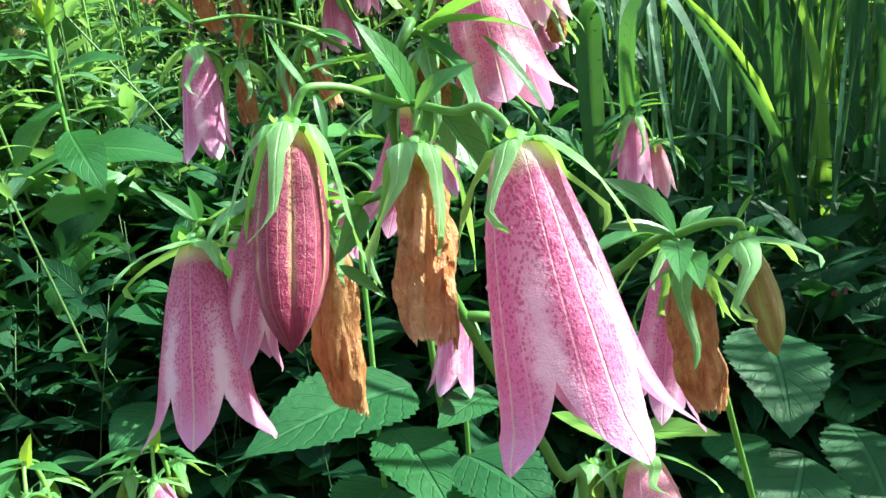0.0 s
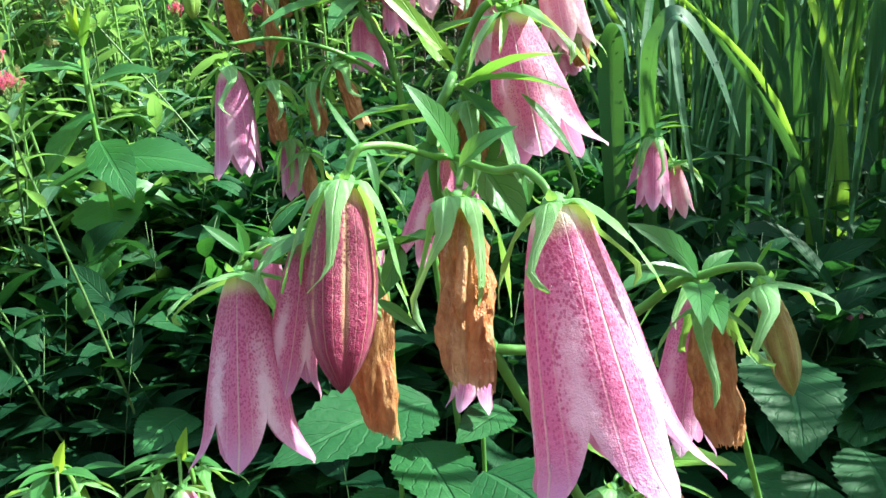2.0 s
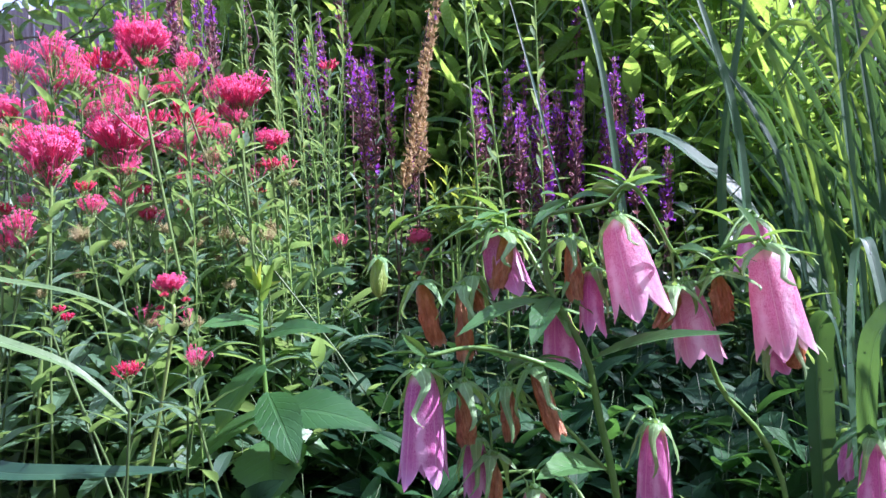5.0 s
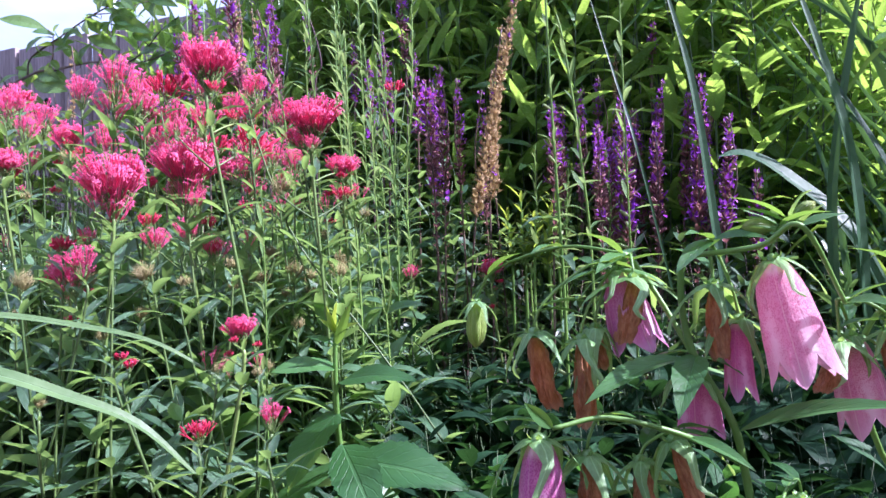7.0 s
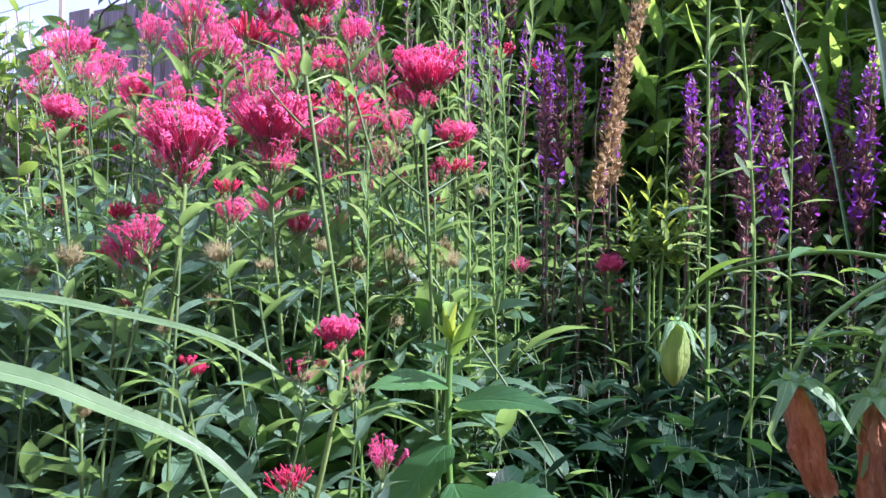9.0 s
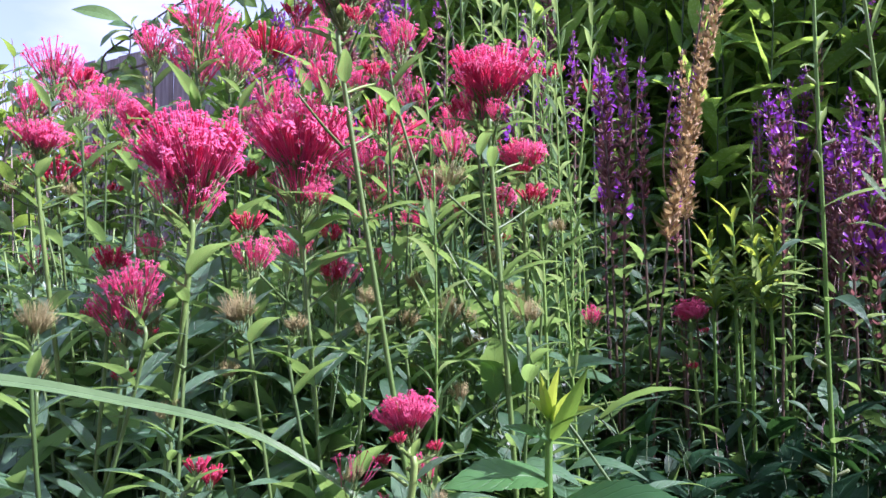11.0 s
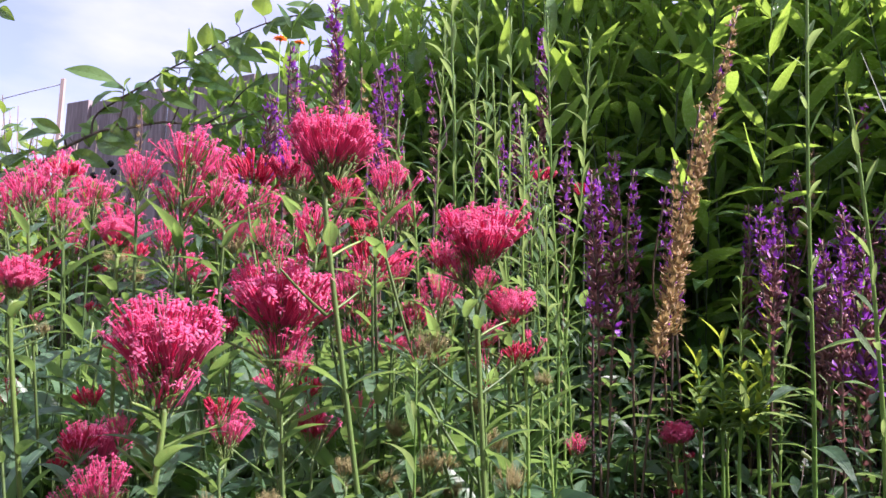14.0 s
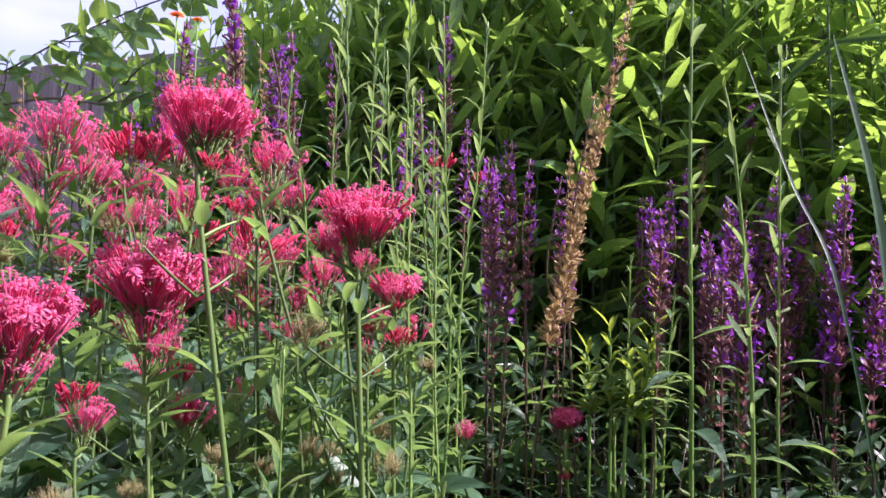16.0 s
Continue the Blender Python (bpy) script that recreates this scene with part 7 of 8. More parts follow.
# ---- lime shoots ----
lime_shoot((-0.1739, 1.0286, 0.5012), (-0.1700, 1.0136, 0.6329))
lime_shoot((-0.1924, 1.0094, 0.5226), (-0.1901, 0.9972, 0.6274))
lime_shoot((-0.2049, 1.0264, 0.5237), (-0.2069, 1.0099, 0.6520))
lime_shoot((-0.1631, 1.0416, 0.5098), (-0.1618, 1.0191, 0.6946))
lime_shoot((-0.2244, 1.0424, 0.5143), (-0.2279, 1.0269, 0.6303))
orange_flower((-0.7666, 1.1511, 1.0445), 0.011, 1.181)
orange_flower((-0.7463, 1.1683, 1.0445), 0.008, 1.198)

# ---- shrub branch over the fence ----
shrub = thing('shrub', (-1.4029, 1.2315, 0.0000), 'arching dark shrub branches with oval green leaves', 'shrub')
stem_of(shrub, [(-1.4029, 1.2315, 0.0000), (-1.3758, 1.2507, 0.7896), (-1.2930, 1.2629, 0.9069), (-1.1568, 1.2475, 0.9590), (-1.1153, 1.2599, 0.9666), (-1.0560, 1.2774, 0.9798), (-1.0204, 1.2890, 0.9792), (-0.9731, 1.3044, 0.9777), (-0.9256, 1.3180, 0.9917), (-0.8663, 1.3334, 1.0215)], 0.0034, 0.0012, M_BARK, 60, 'branch')
stem_of(shrub, [(-0.9849, 1.3004, 0.9792), (-0.9552, 1.3074, 0.9999), (-0.9254, 1.3127, 1.0349), (-0.8898, 1.3206, 1.0639)], 0.0018, 0.0009, M_BARK, 40, 'branch')
stem_of(shrub, [(-1.0352, 1.2837, 0.9830), (-1.0202, 1.2833, 1.0255), (-1.0130, 1.2825, 1.0504)], 0.0015, 0.0008, M_BARK, 40, 'branch')
stem_of(shrub, [(-1.1271, 1.2563, 0.9650), (-1.1163, 1.2565, 0.9913), (-1.1120, 1.2533, 1.0285)], 0.0018, 0.0009, M_BARK, 40, 'branch')
stem_of(shrub, [(-1.1627, 1.2458, 0.9576), (-1.1537, 1.2447, 0.9900), (-1.0972, 1.2580, 1.0290), (-1.0497, 1.2694, 1.0615), (-1.0081, 1.2799, 1.0845), (-0.9488, 1.2950, 1.1174), (-0.8953, 1.3089, 1.1440), (-0.8360, 1.3259, 1.1615), (-0.7709, 1.3474, 1.1575), (-0.7116, 1.3640, 1.1781)], 0.0019, 0.0009, M_BARK, 40, 'branch')
stem_of(shrub, [(-1.0437, 1.2705, 1.0679), (-0.9963, 1.2852, 1.0726), (-0.9489, 1.2984, 1.0897), (-0.8896, 1.3165, 1.0979)], 0.0011, 0.0006, M_BARK, 40, 'branch')
stem_of(shrub, [(-1.1120, 1.2533, 1.0285), (-1.1162, 1.2508, 1.0379), (-1.1274, 1.2516, 1.0451)], 0.0008, 0.0006, M_BARK, 6, 'twig')
bract(shrub, (-1.1274, 1.2516, 1.0451), (-1.1932, 1.2079, 1.0560), 0.0260, up=(-0.3, -0.9, 0.3), curl=0.6, mat=M_SHRUB, teeth=0, peak=0.47, fold=0.22)
stem_of(shrub, [(-1.1124, 1.2536, 1.0251), (-1.1179, 1.2515, 1.0284), (-1.1304, 1.2526, 1.0295)], 0.0008, 0.0006, M_BARK, 6, 'twig')
bract(shrub, (-1.1304, 1.2526, 1.0295), (-1.1514, 1.2290, 0.9947), 0.0260, up=(-0.3, -0.9, 0.3), curl=0.6, mat=M_SHRUB, teeth=0, peak=0.47, fold=0.22)
stem_of(shrub, [(-1.1120, 1.2533, 1.0285), (-1.1088, 1.2540, 1.0320), (-1.1126, 1.2579, 1.0332)], 0.0008, 0.0006, M_BARK, 6, 'twig')
bract(shrub, (-1.1126, 1.2579, 1.0332), (-1.1383, 1.2286, 1.0317), 0.0208, up=(-0.3, -0.9, 0.3), curl=0.6, mat=M_SHRUB, teeth=0, peak=0.47, fold=0.22)
stem_of(shrub, [(-1.1075, 1.2556, 1.0219), (-1.1021, 1.2575, 1.0205), (-1.1037, 1.2628, 1.0168)], 0.0008, 0.0006, M_BARK, 6, 'twig')
bract(shrub, (-1.1037, 1.2628, 1.0168), (-1.0616, 1.2710, 0.9744), 0.0209, up=(0.2, -0.8, 0.5), curl=0.3, mat=M_SHRUB, teeth=0, peak=0.47, fold=0.22)
stem_of(shrub, [(-1.0670, 1.2652, 1.0497), (-1.0581, 1.2692, 1.0404), (-1.0561, 1.2766, 1.0290)], 0.0008, 0.0006, M_BARK, 6, 'twig')
bract(shrub, (-1.0561, 1.2766, 1.0290), (-0.9863, 1.2818, 0.9973), 0.0221, up=(-0.3, -0.9, 0.3), curl=0.6, mat=M_SHRUB, teeth=0, peak=0.47, fold=0.22)
stem_of(shrub, [(-1.0257, 1.2835, 1.0100), (-1.0331, 1.2805, 1.0146), (-1.0472, 1.2810, 1.0169)], 0.0008, 0.0006, M_BARK, 6, 'twig')
bract(shrub, (-1.0472, 1.2810, 1.0169), (-1.0607, 1.2601, 0.9795), 0.0247, up=(-0.3, -0.9, 0.3), curl=0.6, mat=M_SHRUB, teeth=0, peak=0.47, fold=0.22)
stem_of(shrub, [(-1.0265, 1.2758, 1.0696), (-1.0245, 1.2769, 1.0663), (-1.0292, 1.2813, 1.0609)], 0.0008, 0.0006, M_BARK, 6, 'twig')
bract(shrub, (-1.0292, 1.2813, 1.0609), (-1.0446, 1.2550, 1.0624), 0.0143, up=(-0.3, -0.9, 0.3), curl=0.6, mat=M_SHRUB, teeth=0, peak=0.47, fold=0.22)
stem_of(shrub, [(-0.9963, 1.2852, 1.0726), (-0.9946, 1.2865, 1.0668), (-0.9995, 1.2912, 1.0588)], 0.0008, 0.0006, M_BARK, 6, 'twig')
bract(shrub, (-0.9995, 1.2912, 1.0588), (-0.9306, 1.2960, 1.0285), 0.0273, up=(-0.3, -0.9, 0.3), curl=0.6, mat=M_SHRUB, teeth=0, peak=0.47, fold=0.22)
stem_of(shrub, [(-1.0130, 1.2825, 1.0504), (-1.0059, 1.2848, 1.0509), (-1.0054, 1.2904, 1.0493)], 0.0008, 0.0006, M_BARK, 6, 'twig')
bract(shrub, (-1.0054, 1.2904, 1.0493), (-0.9698, 1.2824, 1.0357), 0.0182, up=(-0.3, -0.9, 0.3), curl=0.6, mat=M_SHRUB, teeth=0, peak=0.47, fold=0.22)
stem_of(shrub, [(-0.9812, 1.2868, 1.0995), (-0.9810, 1.2866, 1.1014), (-0.9874, 1.2898, 1.1014)], 0.0008, 0.0006, M_BARK, 6, 'twig')
bract(shrub, (-0.9874, 1.2898, 1.1014), (-0.9782, 1.2771, 1.1421), 0.0287, up=(0.2, -0.8, 0.5), curl=0.3, mat=M_SHRUB, teeth=0, peak=0.47, fold=0.22)
stem_of(shrub, [(-1.0027, 1.2813, 1.0875), (-1.0007, 1.2814, 1.0920), (-1.0052, 1.2849, 1.0946)], 0.0008, 0.0006, M_BARK, 6, 'twig')
bract(shrub, (-1.0052, 1.2849, 1.0946), (-1.0002, 1.2729, 1.1192), 0.0183, up=(0.2, -0.8, 0.5), curl=0.3, mat=M_SHRUB, teeth=0, peak=0.47, fold=0.22)
stem_of(shrub, [(-0.9596, 1.2922, 1.1115), (-0.9554, 1.2939, 1.1091), (-0.9576, 1.2990, 1.1049)], 0.0008, 0.0006, M_BARK, 6, 'twig')
bract(shrub, (-0.9576, 1.2990, 1.1049), (-0.9258, 1.3343, 1.0734), 0.0304, up=(0.1, -0.8, 0.1), curl=0.2, mat=M_SHRUB, teeth=0, peak=0.47, fold=0.22)
stem_of(shrub, [(-0.9542, 1.2936, 1.1144), (-0.9497, 1.2954, 1.1117), (-0.9517, 1.3006, 1.1069)], 0.0008, 0.0006, M_BARK, 6, 'twig')
bract(shrub, (-0.9517, 1.3006, 1.1069), (-0.8807, 1.3061, 1.0766), 0.0260, up=(-0.3, -0.9, 0.3), curl=0.6, mat=M_SHRUB, teeth=0, peak=0.47, fold=0.22)
stem_of(shrub, [(-0.9220, 1.3066, 1.0934), (-0.9212, 1.3060, 1.1006), (-0.9267, 1.3088, 1.1059)], 0.0008, 0.0006, M_BARK, 6, 'twig')
bract(shrub, (-0.9267, 1.3088, 1.1059), (-0.9573, 1.3068, 1.1275), 0.0197, up=(-0.1, -0.9, 0.4), curl=0.5, mat=M_SHRUB, teeth=0, peak=0.47, fold=0.22)
stem_of(shrub, [(-0.8900, 1.3105, 1.1456), (-0.8909, 1.3092, 1.1538), (-0.8979, 1.3114, 1.1602)], 0.0008, 0.0006, M_BARK, 6, 'twig')
bract(shrub, (-0.8979, 1.3114, 1.1602), (-0.8866, 1.3008, 1.1895), 0.0418, up=(0.2, -0.8, 0.5), curl=0.3, mat=M_SHRUB, teeth=0, peak=0.47, fold=0.22)
stem_of(shrub, [(-0.9293, 1.3000, 1.1271), (-0.9313, 1.2981, 1.1376), (-0.9396, 1.2996, 1.1464)], 0.0008, 0.0006, M_BARK, 6, 'twig')
bract(shrub, (-0.9396, 1.2996, 1.1464), (-0.9221, 1.2923, 1.1656), 0.0209, up=(0.2, -0.8, 0.5), curl=0.3, mat=M_SHRUB, teeth=0, peak=0.47, fold=0.22)
stem_of(shrub, [(-0.9877, 1.2876, 1.0757), (-0.9844, 1.2892, 1.0716), (-0.9875, 1.2942, 1.0654)], 0.0008, 0.0006, M_BARK, 6, 'twig')
bract(shrub, (-0.9875, 1.2942, 1.0654), (-1.0106, 1.2647, 1.0727), 0.0156, up=(-0.3, -0.9, 0.3), curl=0.6, mat=M_SHRUB, teeth=0, peak=0.47, fold=0.22)
stem_of(shrub, [(-1.0093, 1.2812, 1.0713), (-1.0070, 1.2820, 1.0705), (-1.0113, 1.2863, 1.0677)], 0.0008, 0.0006, M_BARK, 6, 'twig')
bract(shrub, (-1.0113, 1.2863, 1.0677), (-0.9627, 1.2838, 1.0433), 0.0234, up=(-0.3, -0.9, 0.3), curl=0.6, mat=M_SHRUB, teeth=0, peak=0.47, fold=0.22)
stem_of(shrub, [(-0.9471, 1.3089, 1.0095), (-0.9582, 1.3036, 1.0233), (-0.9758, 1.3018, 1.0348)], 0.0008, 0.0006, M_BARK, 6, 'twig')
bract(shrub, (-0.9758, 1.3018, 1.0348), (-0.9307, 1.2976, 1.0151), 0.0234, up=(-0.3, -0.9, 0.3), curl=0.6, mat=M_SHRUB, teeth=0, peak=0.47, fold=0.22)
stem_of(shrub, [(-0.9525, 1.3079, 1.0031), (-0.9521, 1.3075, 1.0074), (-0.9580, 1.3106, 1.0094)], 0.0008, 0.0006, M_BARK, 6, 'twig')
bract(shrub, (-0.9580, 1.3106, 1.0094), (-0.9240, 1.3116, 1.0050), 0.0157, up=(0.2, -0.8, 0.5), curl=0.3, mat=M_SHRUB, teeth=0, peak=0.47, fold=0.22)
stem_of(shrub, [(-0.8950, 1.3148, 1.0971), (-0.8935, 1.3139, 1.1086), (-0.8981, 1.3165, 1.1181)], 0.0008, 0.0006, M_BARK, 6, 'twig')
bract(shrub, (-0.8981, 1.3165, 1.1181), (-0.8602, 1.3128, 1.0761), 0.0234, up=(-0.3, -0.9, 0.3), curl=0.6, mat=M_SHRUB, teeth=0, peak=0.47, fold=0.22)
stem_of(shrub, [(-0.8684, 1.3166, 1.1519), (-0.8638, 1.3187, 1.1473), (-0.8653, 1.3243, 1.1409)], 0.0008, 0.0006, M_BARK, 6, 'twig')
bract(shrub, (-0.8653, 1.3243, 1.1409), (-0.8202, 1.3202, 1.1202), 0.0351, up=(-0.3, -0.9, 0.3), curl=0.6, mat=M_SHRUB, teeth=0, peak=0.47, fold=0.22)
stem_of(shrub, [(-0.8124, 1.3337, 1.1600), (-0.8106, 1.3333, 1.1677), (-0.8146, 1.3366, 1.1737)], 0.0008, 0.0006, M_BARK, 6, 'twig')
bract(shrub, (-0.8146, 1.3366, 1.1737), (-0.8533, 1.3034, 1.1703), 0.0195, up=(-0.3, -0.9, 0.3), curl=0.6, mat=M_SHRUB, teeth=0, peak=0.47, fold=0.22)
stem_of(shrub, [(-0.8301, 1.3278, 1.1611), (-0.8283, 1.3278, 1.1664), (-0.8325, 1.3313, 1.1699)], 0.0008, 0.0006, M_BARK, 6, 'twig')
bract(shrub, (-0.8325, 1.3313, 1.1699), (-0.7902, 1.3255, 1.1554), 0.0286, up=(-0.3, -0.9, 0.3), curl=0.6, mat=M_SHRUB, teeth=0, peak=0.47, fold=0.22)
bract(shrub, (-0.7701, 1.3523, 1.1628), (-0.7365, 1.3461, 1.1292), 0.0260, up=(-0.3, -0.9, 0.3), curl=0.6, mat=M_SHRUB, teeth=0, peak=0.47, fold=0.22)
bract(shrub, (-0.7552, 1.3566, 1.1664), (-0.7035, 1.3506, 1.1791), 0.0221, up=(-0.3, -0.9, 0.3), curl=0.6, mat=M_SHRUB, teeth=0, peak=0.47, fold=0.22)
stem_of(shrub, [(-1.2002, 1.2370, 0.9309), (-1.2034, 1.2341, 0.9459), (-1.2140, 1.2344, 0.9584)], 0.0008, 0.0006, M_BARK, 6, 'twig')
bract(shrub, (-1.2140, 1.2344, 0.9584), (-1.2451, 1.2012, 0.9750), 0.0221, up=(-0.3, -0.9, 0.3), curl=0.6, mat=M_SHRUB, teeth=0, peak=0.47, fold=0.22)
stem_of(shrub, [(-1.2002, 1.2370, 0.9309), (-1.2063, 1.2330, 0.9474), (-1.2199, 1.2321, 0.9613)], 0.0008, 0.0006, M_BARK, 6, 'twig')
bract(shrub, (-1.2199, 1.2321, 0.9613), (-1.2640, 1.1997, 0.9377), 0.0299, up=(-0.3, -0.9, 0.3), curl=0.6, mat=M_SHRUB, teeth=0, peak=0.47, fold=0.22)
stem_of(shrub, [(-1.1741, 1.2433, 0.9478), (-1.1740, 1.2424, 0.9549), (-1.1813, 1.2448, 0.9596)], 0.0008, 0.0006, M_BARK, 6, 'twig')
bract(shrub, (-1.1813, 1.2448, 0.9596), (-1.1996, 1.2202, 0.9400), 0.0221, up=(-0.3, -0.9, 0.3), curl=0.6, mat=M_SHRUB, teeth=0, peak=0.47, fold=0.22)
stem_of(shrub, [(-1.1741, 1.2433, 0.9478), (-1.1682, 1.2457, 0.9434), (-1.1695, 1.2515, 0.9364)], 0.0008, 0.0006, M_BARK, 6, 'twig')
bract(shrub, (-1.1695, 1.2515, 0.9364), (-1.1781, 1.2626, 0.9948), 0.0304, up=(0.1, -0.8, 0.1), curl=0.2, mat=M_SHRUB, teeth=0, peak=0.47, fold=0.22)
stem_of(shrub, [(-1.1568, 1.2475, 0.9590), (-1.1535, 1.2491, 0.9548), (-1.1575, 1.2539, 0.9480)], 0.0008, 0.0006, M_BARK, 6, 'twig')
bract(shrub, (-1.1575, 1.2539, 0.9480), (-1.0861, 1.2588, 0.9238), 0.0377, up=(-0.3, -0.9, 0.3), curl=0.6, mat=M_SHRUB, teeth=0, peak=0.47, fold=0.22)
stem_of(shrub, [(-1.1454, 1.2509, 0.9611), (-1.1434, 1.2510, 0.9652), (-1.1485, 1.2545, 0.9669)], 0.0008, 0.0006, M_BARK, 6, 'twig')
bract(shrub, (-1.1485, 1.2545, 0.9669), (-1.0978, 1.2526, 0.9435), 0.0299, up=(-0.3, -0.9, 0.3), curl=0.6, mat=M_SHRUB, teeth=0, peak=0.47, fold=0.22)
stem_of(shrub, [(-1.2002, 1.2370, 0.9309), (-1.1946, 1.2388, 0.9308), (-1.1963, 1.2439, 0.9281)], 0.0008, 0.0006, M_BARK, 6, 'twig')
bract(shrub, (-1.1963, 1.2439, 0.9281), (-1.1237, 1.2496, 0.8999), 0.0273, up=(-0.3, -0.9, 0.3), curl=0.6, mat=M_SHRUB, teeth=0, peak=0.47, fold=0.22)
stem_of(shrub, [(-1.3051, 1.2075, 0.8953), (-1.3033, 1.2069, 0.9049), (-1.3093, 1.2094, 0.9118)], 0.0008, 0.0006, M_BARK, 6, 'twig')
bract(shrub, (-1.3093, 1.2094, 0.9118), (-1.2308, 1.2154, 0.8974), 0.0234, up=(-0.3, -0.9, 0.3), curl=0.6, mat=M_SHRUB, teeth=0, peak=0.47, fold=0.22)
stem_of(shrub, [(-1.3051, 1.2075, 0.8953), (-1.3062, 1.2039, 0.9217), (-1.3151, 1.2034, 0.9456)], 0.0008, 0.0006, M_BARK, 6, 'twig')
bract(shrub, (-1.3151, 1.2034, 0.9456), (-1.2734, 1.1989, 0.9191), 0.0195, up=(-0.3, -0.9, 0.3), curl=0.6, mat=M_SHRUB, teeth=0, peak=0.47, fold=0.22)
bract(shrub, (-1.3215, 1.2151, 0.8339), (-1.2481, 1.2182, 0.8297), 0.0273, up=(-0.3, -0.9, 0.3), curl=0.6, mat=M_SHRUB, teeth=0, peak=0.47, fold=0.22)
stem_of(shrub, [(-1.3051, 1.2075, 0.8953), (-1.3033, 1.2083, 0.8941), (-1.3094, 1.2121, 0.8901)], 0.0008, 0.0006, M_BARK, 6, 'twig')
bract(shrub, (-1.3094, 1.2121, 0.8901), (-1.2561, 1.2105, 0.8709), 0.0221, up=(-0.3, -0.9, 0.3), curl=0.6, mat=M_SHRUB, teeth=0, peak=0.47, fold=0.22)
stem_of(shrub, [(-1.0721, 1.2727, 0.9762), (-1.0697, 1.2737, 0.9741), (-1.0742, 1.2781, 0.9695)], 0.0008, 0.0006, M_BARK, 6, 'twig')
bract(shrub, (-1.0742, 1.2781, 0.9695), (-1.0697, 1.2612, 0.9469), 0.0182, up=(-0.3, -0.9, 0.3), curl=0.6, mat=M_SHRUB, teeth=0, peak=0.47, fold=0.22)
stem_of(shrub, [(-1.1024, 1.2568, 1.0254), (-1.0980, 1.2582, 1.0260), (-1.1007, 1.2628, 1.0243)], 0.0008, 0.0006, M_BARK, 6, 'twig')
bract(shrub, (-1.1007, 1.2628, 1.0243), (-1.0985, 1.2405, 1.0392), 0.0156, up=(-0.3, -0.9, 0.3), curl=0.6, mat=M_SHRUB, teeth=0, peak=0.47, fold=0.22)
stem_of(shrub, [(-1.0929, 1.2591, 1.0319), (-1.0903, 1.2600, 1.0309), (-1.0947, 1.2643, 1.0276)], 0.0008, 0.0006, M_BARK, 6, 'twig')
bract(shrub, (-1.0947, 1.2643, 1.0276), (-1.0576, 1.2543, 1.0345), 0.0195, up=(-0.3, -0.9, 0.3), curl=0.6, mat=M_SHRUB, teeth=0, peak=0.47, fold=0.22)
bract(shrub, (-1.0828, 1.2666, 1.0404), (-1.0840, 1.2493, 1.0062), 0.0169, up=(-0.3, -0.9, 0.3), curl=0.6, mat=M_SHRUB, teeth=0, peak=0.47, fold=0.22)
bract(shrub, (-1.0530, 1.2734, 1.0632), (-1.0166, 1.2684, 1.0268), 0.0195, up=(-0.3, -0.9, 0.3), curl=0.6, mat=M_SHRUB, teeth=0, peak=0.47, fold=0.22)
stem_of(shrub, [(-1.0189, 1.2832, 1.0300), (-1.0267, 1.2802, 1.0340), (-1.0412, 1.2806, 1.0357)], 0.0008, 0.0006, M_BARK, 6, 'twig')
bract(shrub, (-1.0412, 1.2806, 1.0357), (-0.9990, 1.2714, 1.0487), 0.0182, up=(-0.3, -0.9, 0.3), curl=0.6, mat=M_SHRUB, teeth=0, peak=0.47, fold=0.22)
bract(shrub, (-0.9755, 1.2927, 1.1092), (-0.9403, 1.2859, 1.0843), 0.0195, up=(-0.3, -0.9, 0.3), curl=0.6, mat=M_SHRUB, teeth=0, peak=0.47, fold=0.22)
bract(shrub, (-0.9278, 1.3055, 1.1295), (-0.8876, 1.3012, 1.0983), 0.0221, up=(-0.3, -0.9, 0.3), curl=0.6, mat=M_SHRUB, teeth=0, peak=0.47, fold=0.22)
bract(shrub, (-0.9159, 1.3086, 1.1361), (-0.9168, 1.2911, 1.1034), 0.0195, up=(-0.3, -0.9, 0.3), curl=0.6, mat=M_SHRUB, teeth=0, peak=0.47, fold=0.22)
bract(shrub, (-0.8801, 1.3180, 1.1528), (-0.8817, 1.3005, 1.1199), 0.0234, up=(-0.3, -0.9, 0.3), curl=0.6, mat=M_SHRUB, teeth=0, peak=0.47, fold=0.22)
bract(shrub, (-0.8504, 1.3267, 1.1600), (-0.8582, 1.3072, 1.1268), 0.0234, up=(-0.3, -0.9, 0.3), curl=0.6, mat=M_SHRUB, teeth=0, peak=0.47, fold=0.22)
bract(shrub, (-0.8444, 1.3284, 1.1621), (-0.8101, 1.3321, 1.1356), 0.0261, up=(0.2, -0.8, 0.5), curl=0.3, mat=M_SHRUB, teeth=0, peak=0.47, fold=0.22)
bract(shrub, (-0.7968, 1.3438, 1.1619), (-0.7763, 1.3340, 1.1235), 0.0234, up=(-0.3, -0.9, 0.3), curl=0.6, mat=M_SHRUB, teeth=0, peak=0.47, fold=0.22)
bract(shrub, (-0.7849, 1.3478, 1.1604), (-0.7634, 1.3726, 1.1873), 0.0225, up=(0.1, -0.8, 0.1), curl=0.2, mat=M_SHRUB, teeth=0, peak=0.47, fold=0.22)
bract(shrub, (-0.7373, 1.3616, 1.1732), (-0.7060, 1.3545, 1.1412), 0.0260, up=(-0.3, -0.9, 0.3), curl=0.6, mat=M_SHRUB, teeth=0, peak=0.47, fold=0.22)
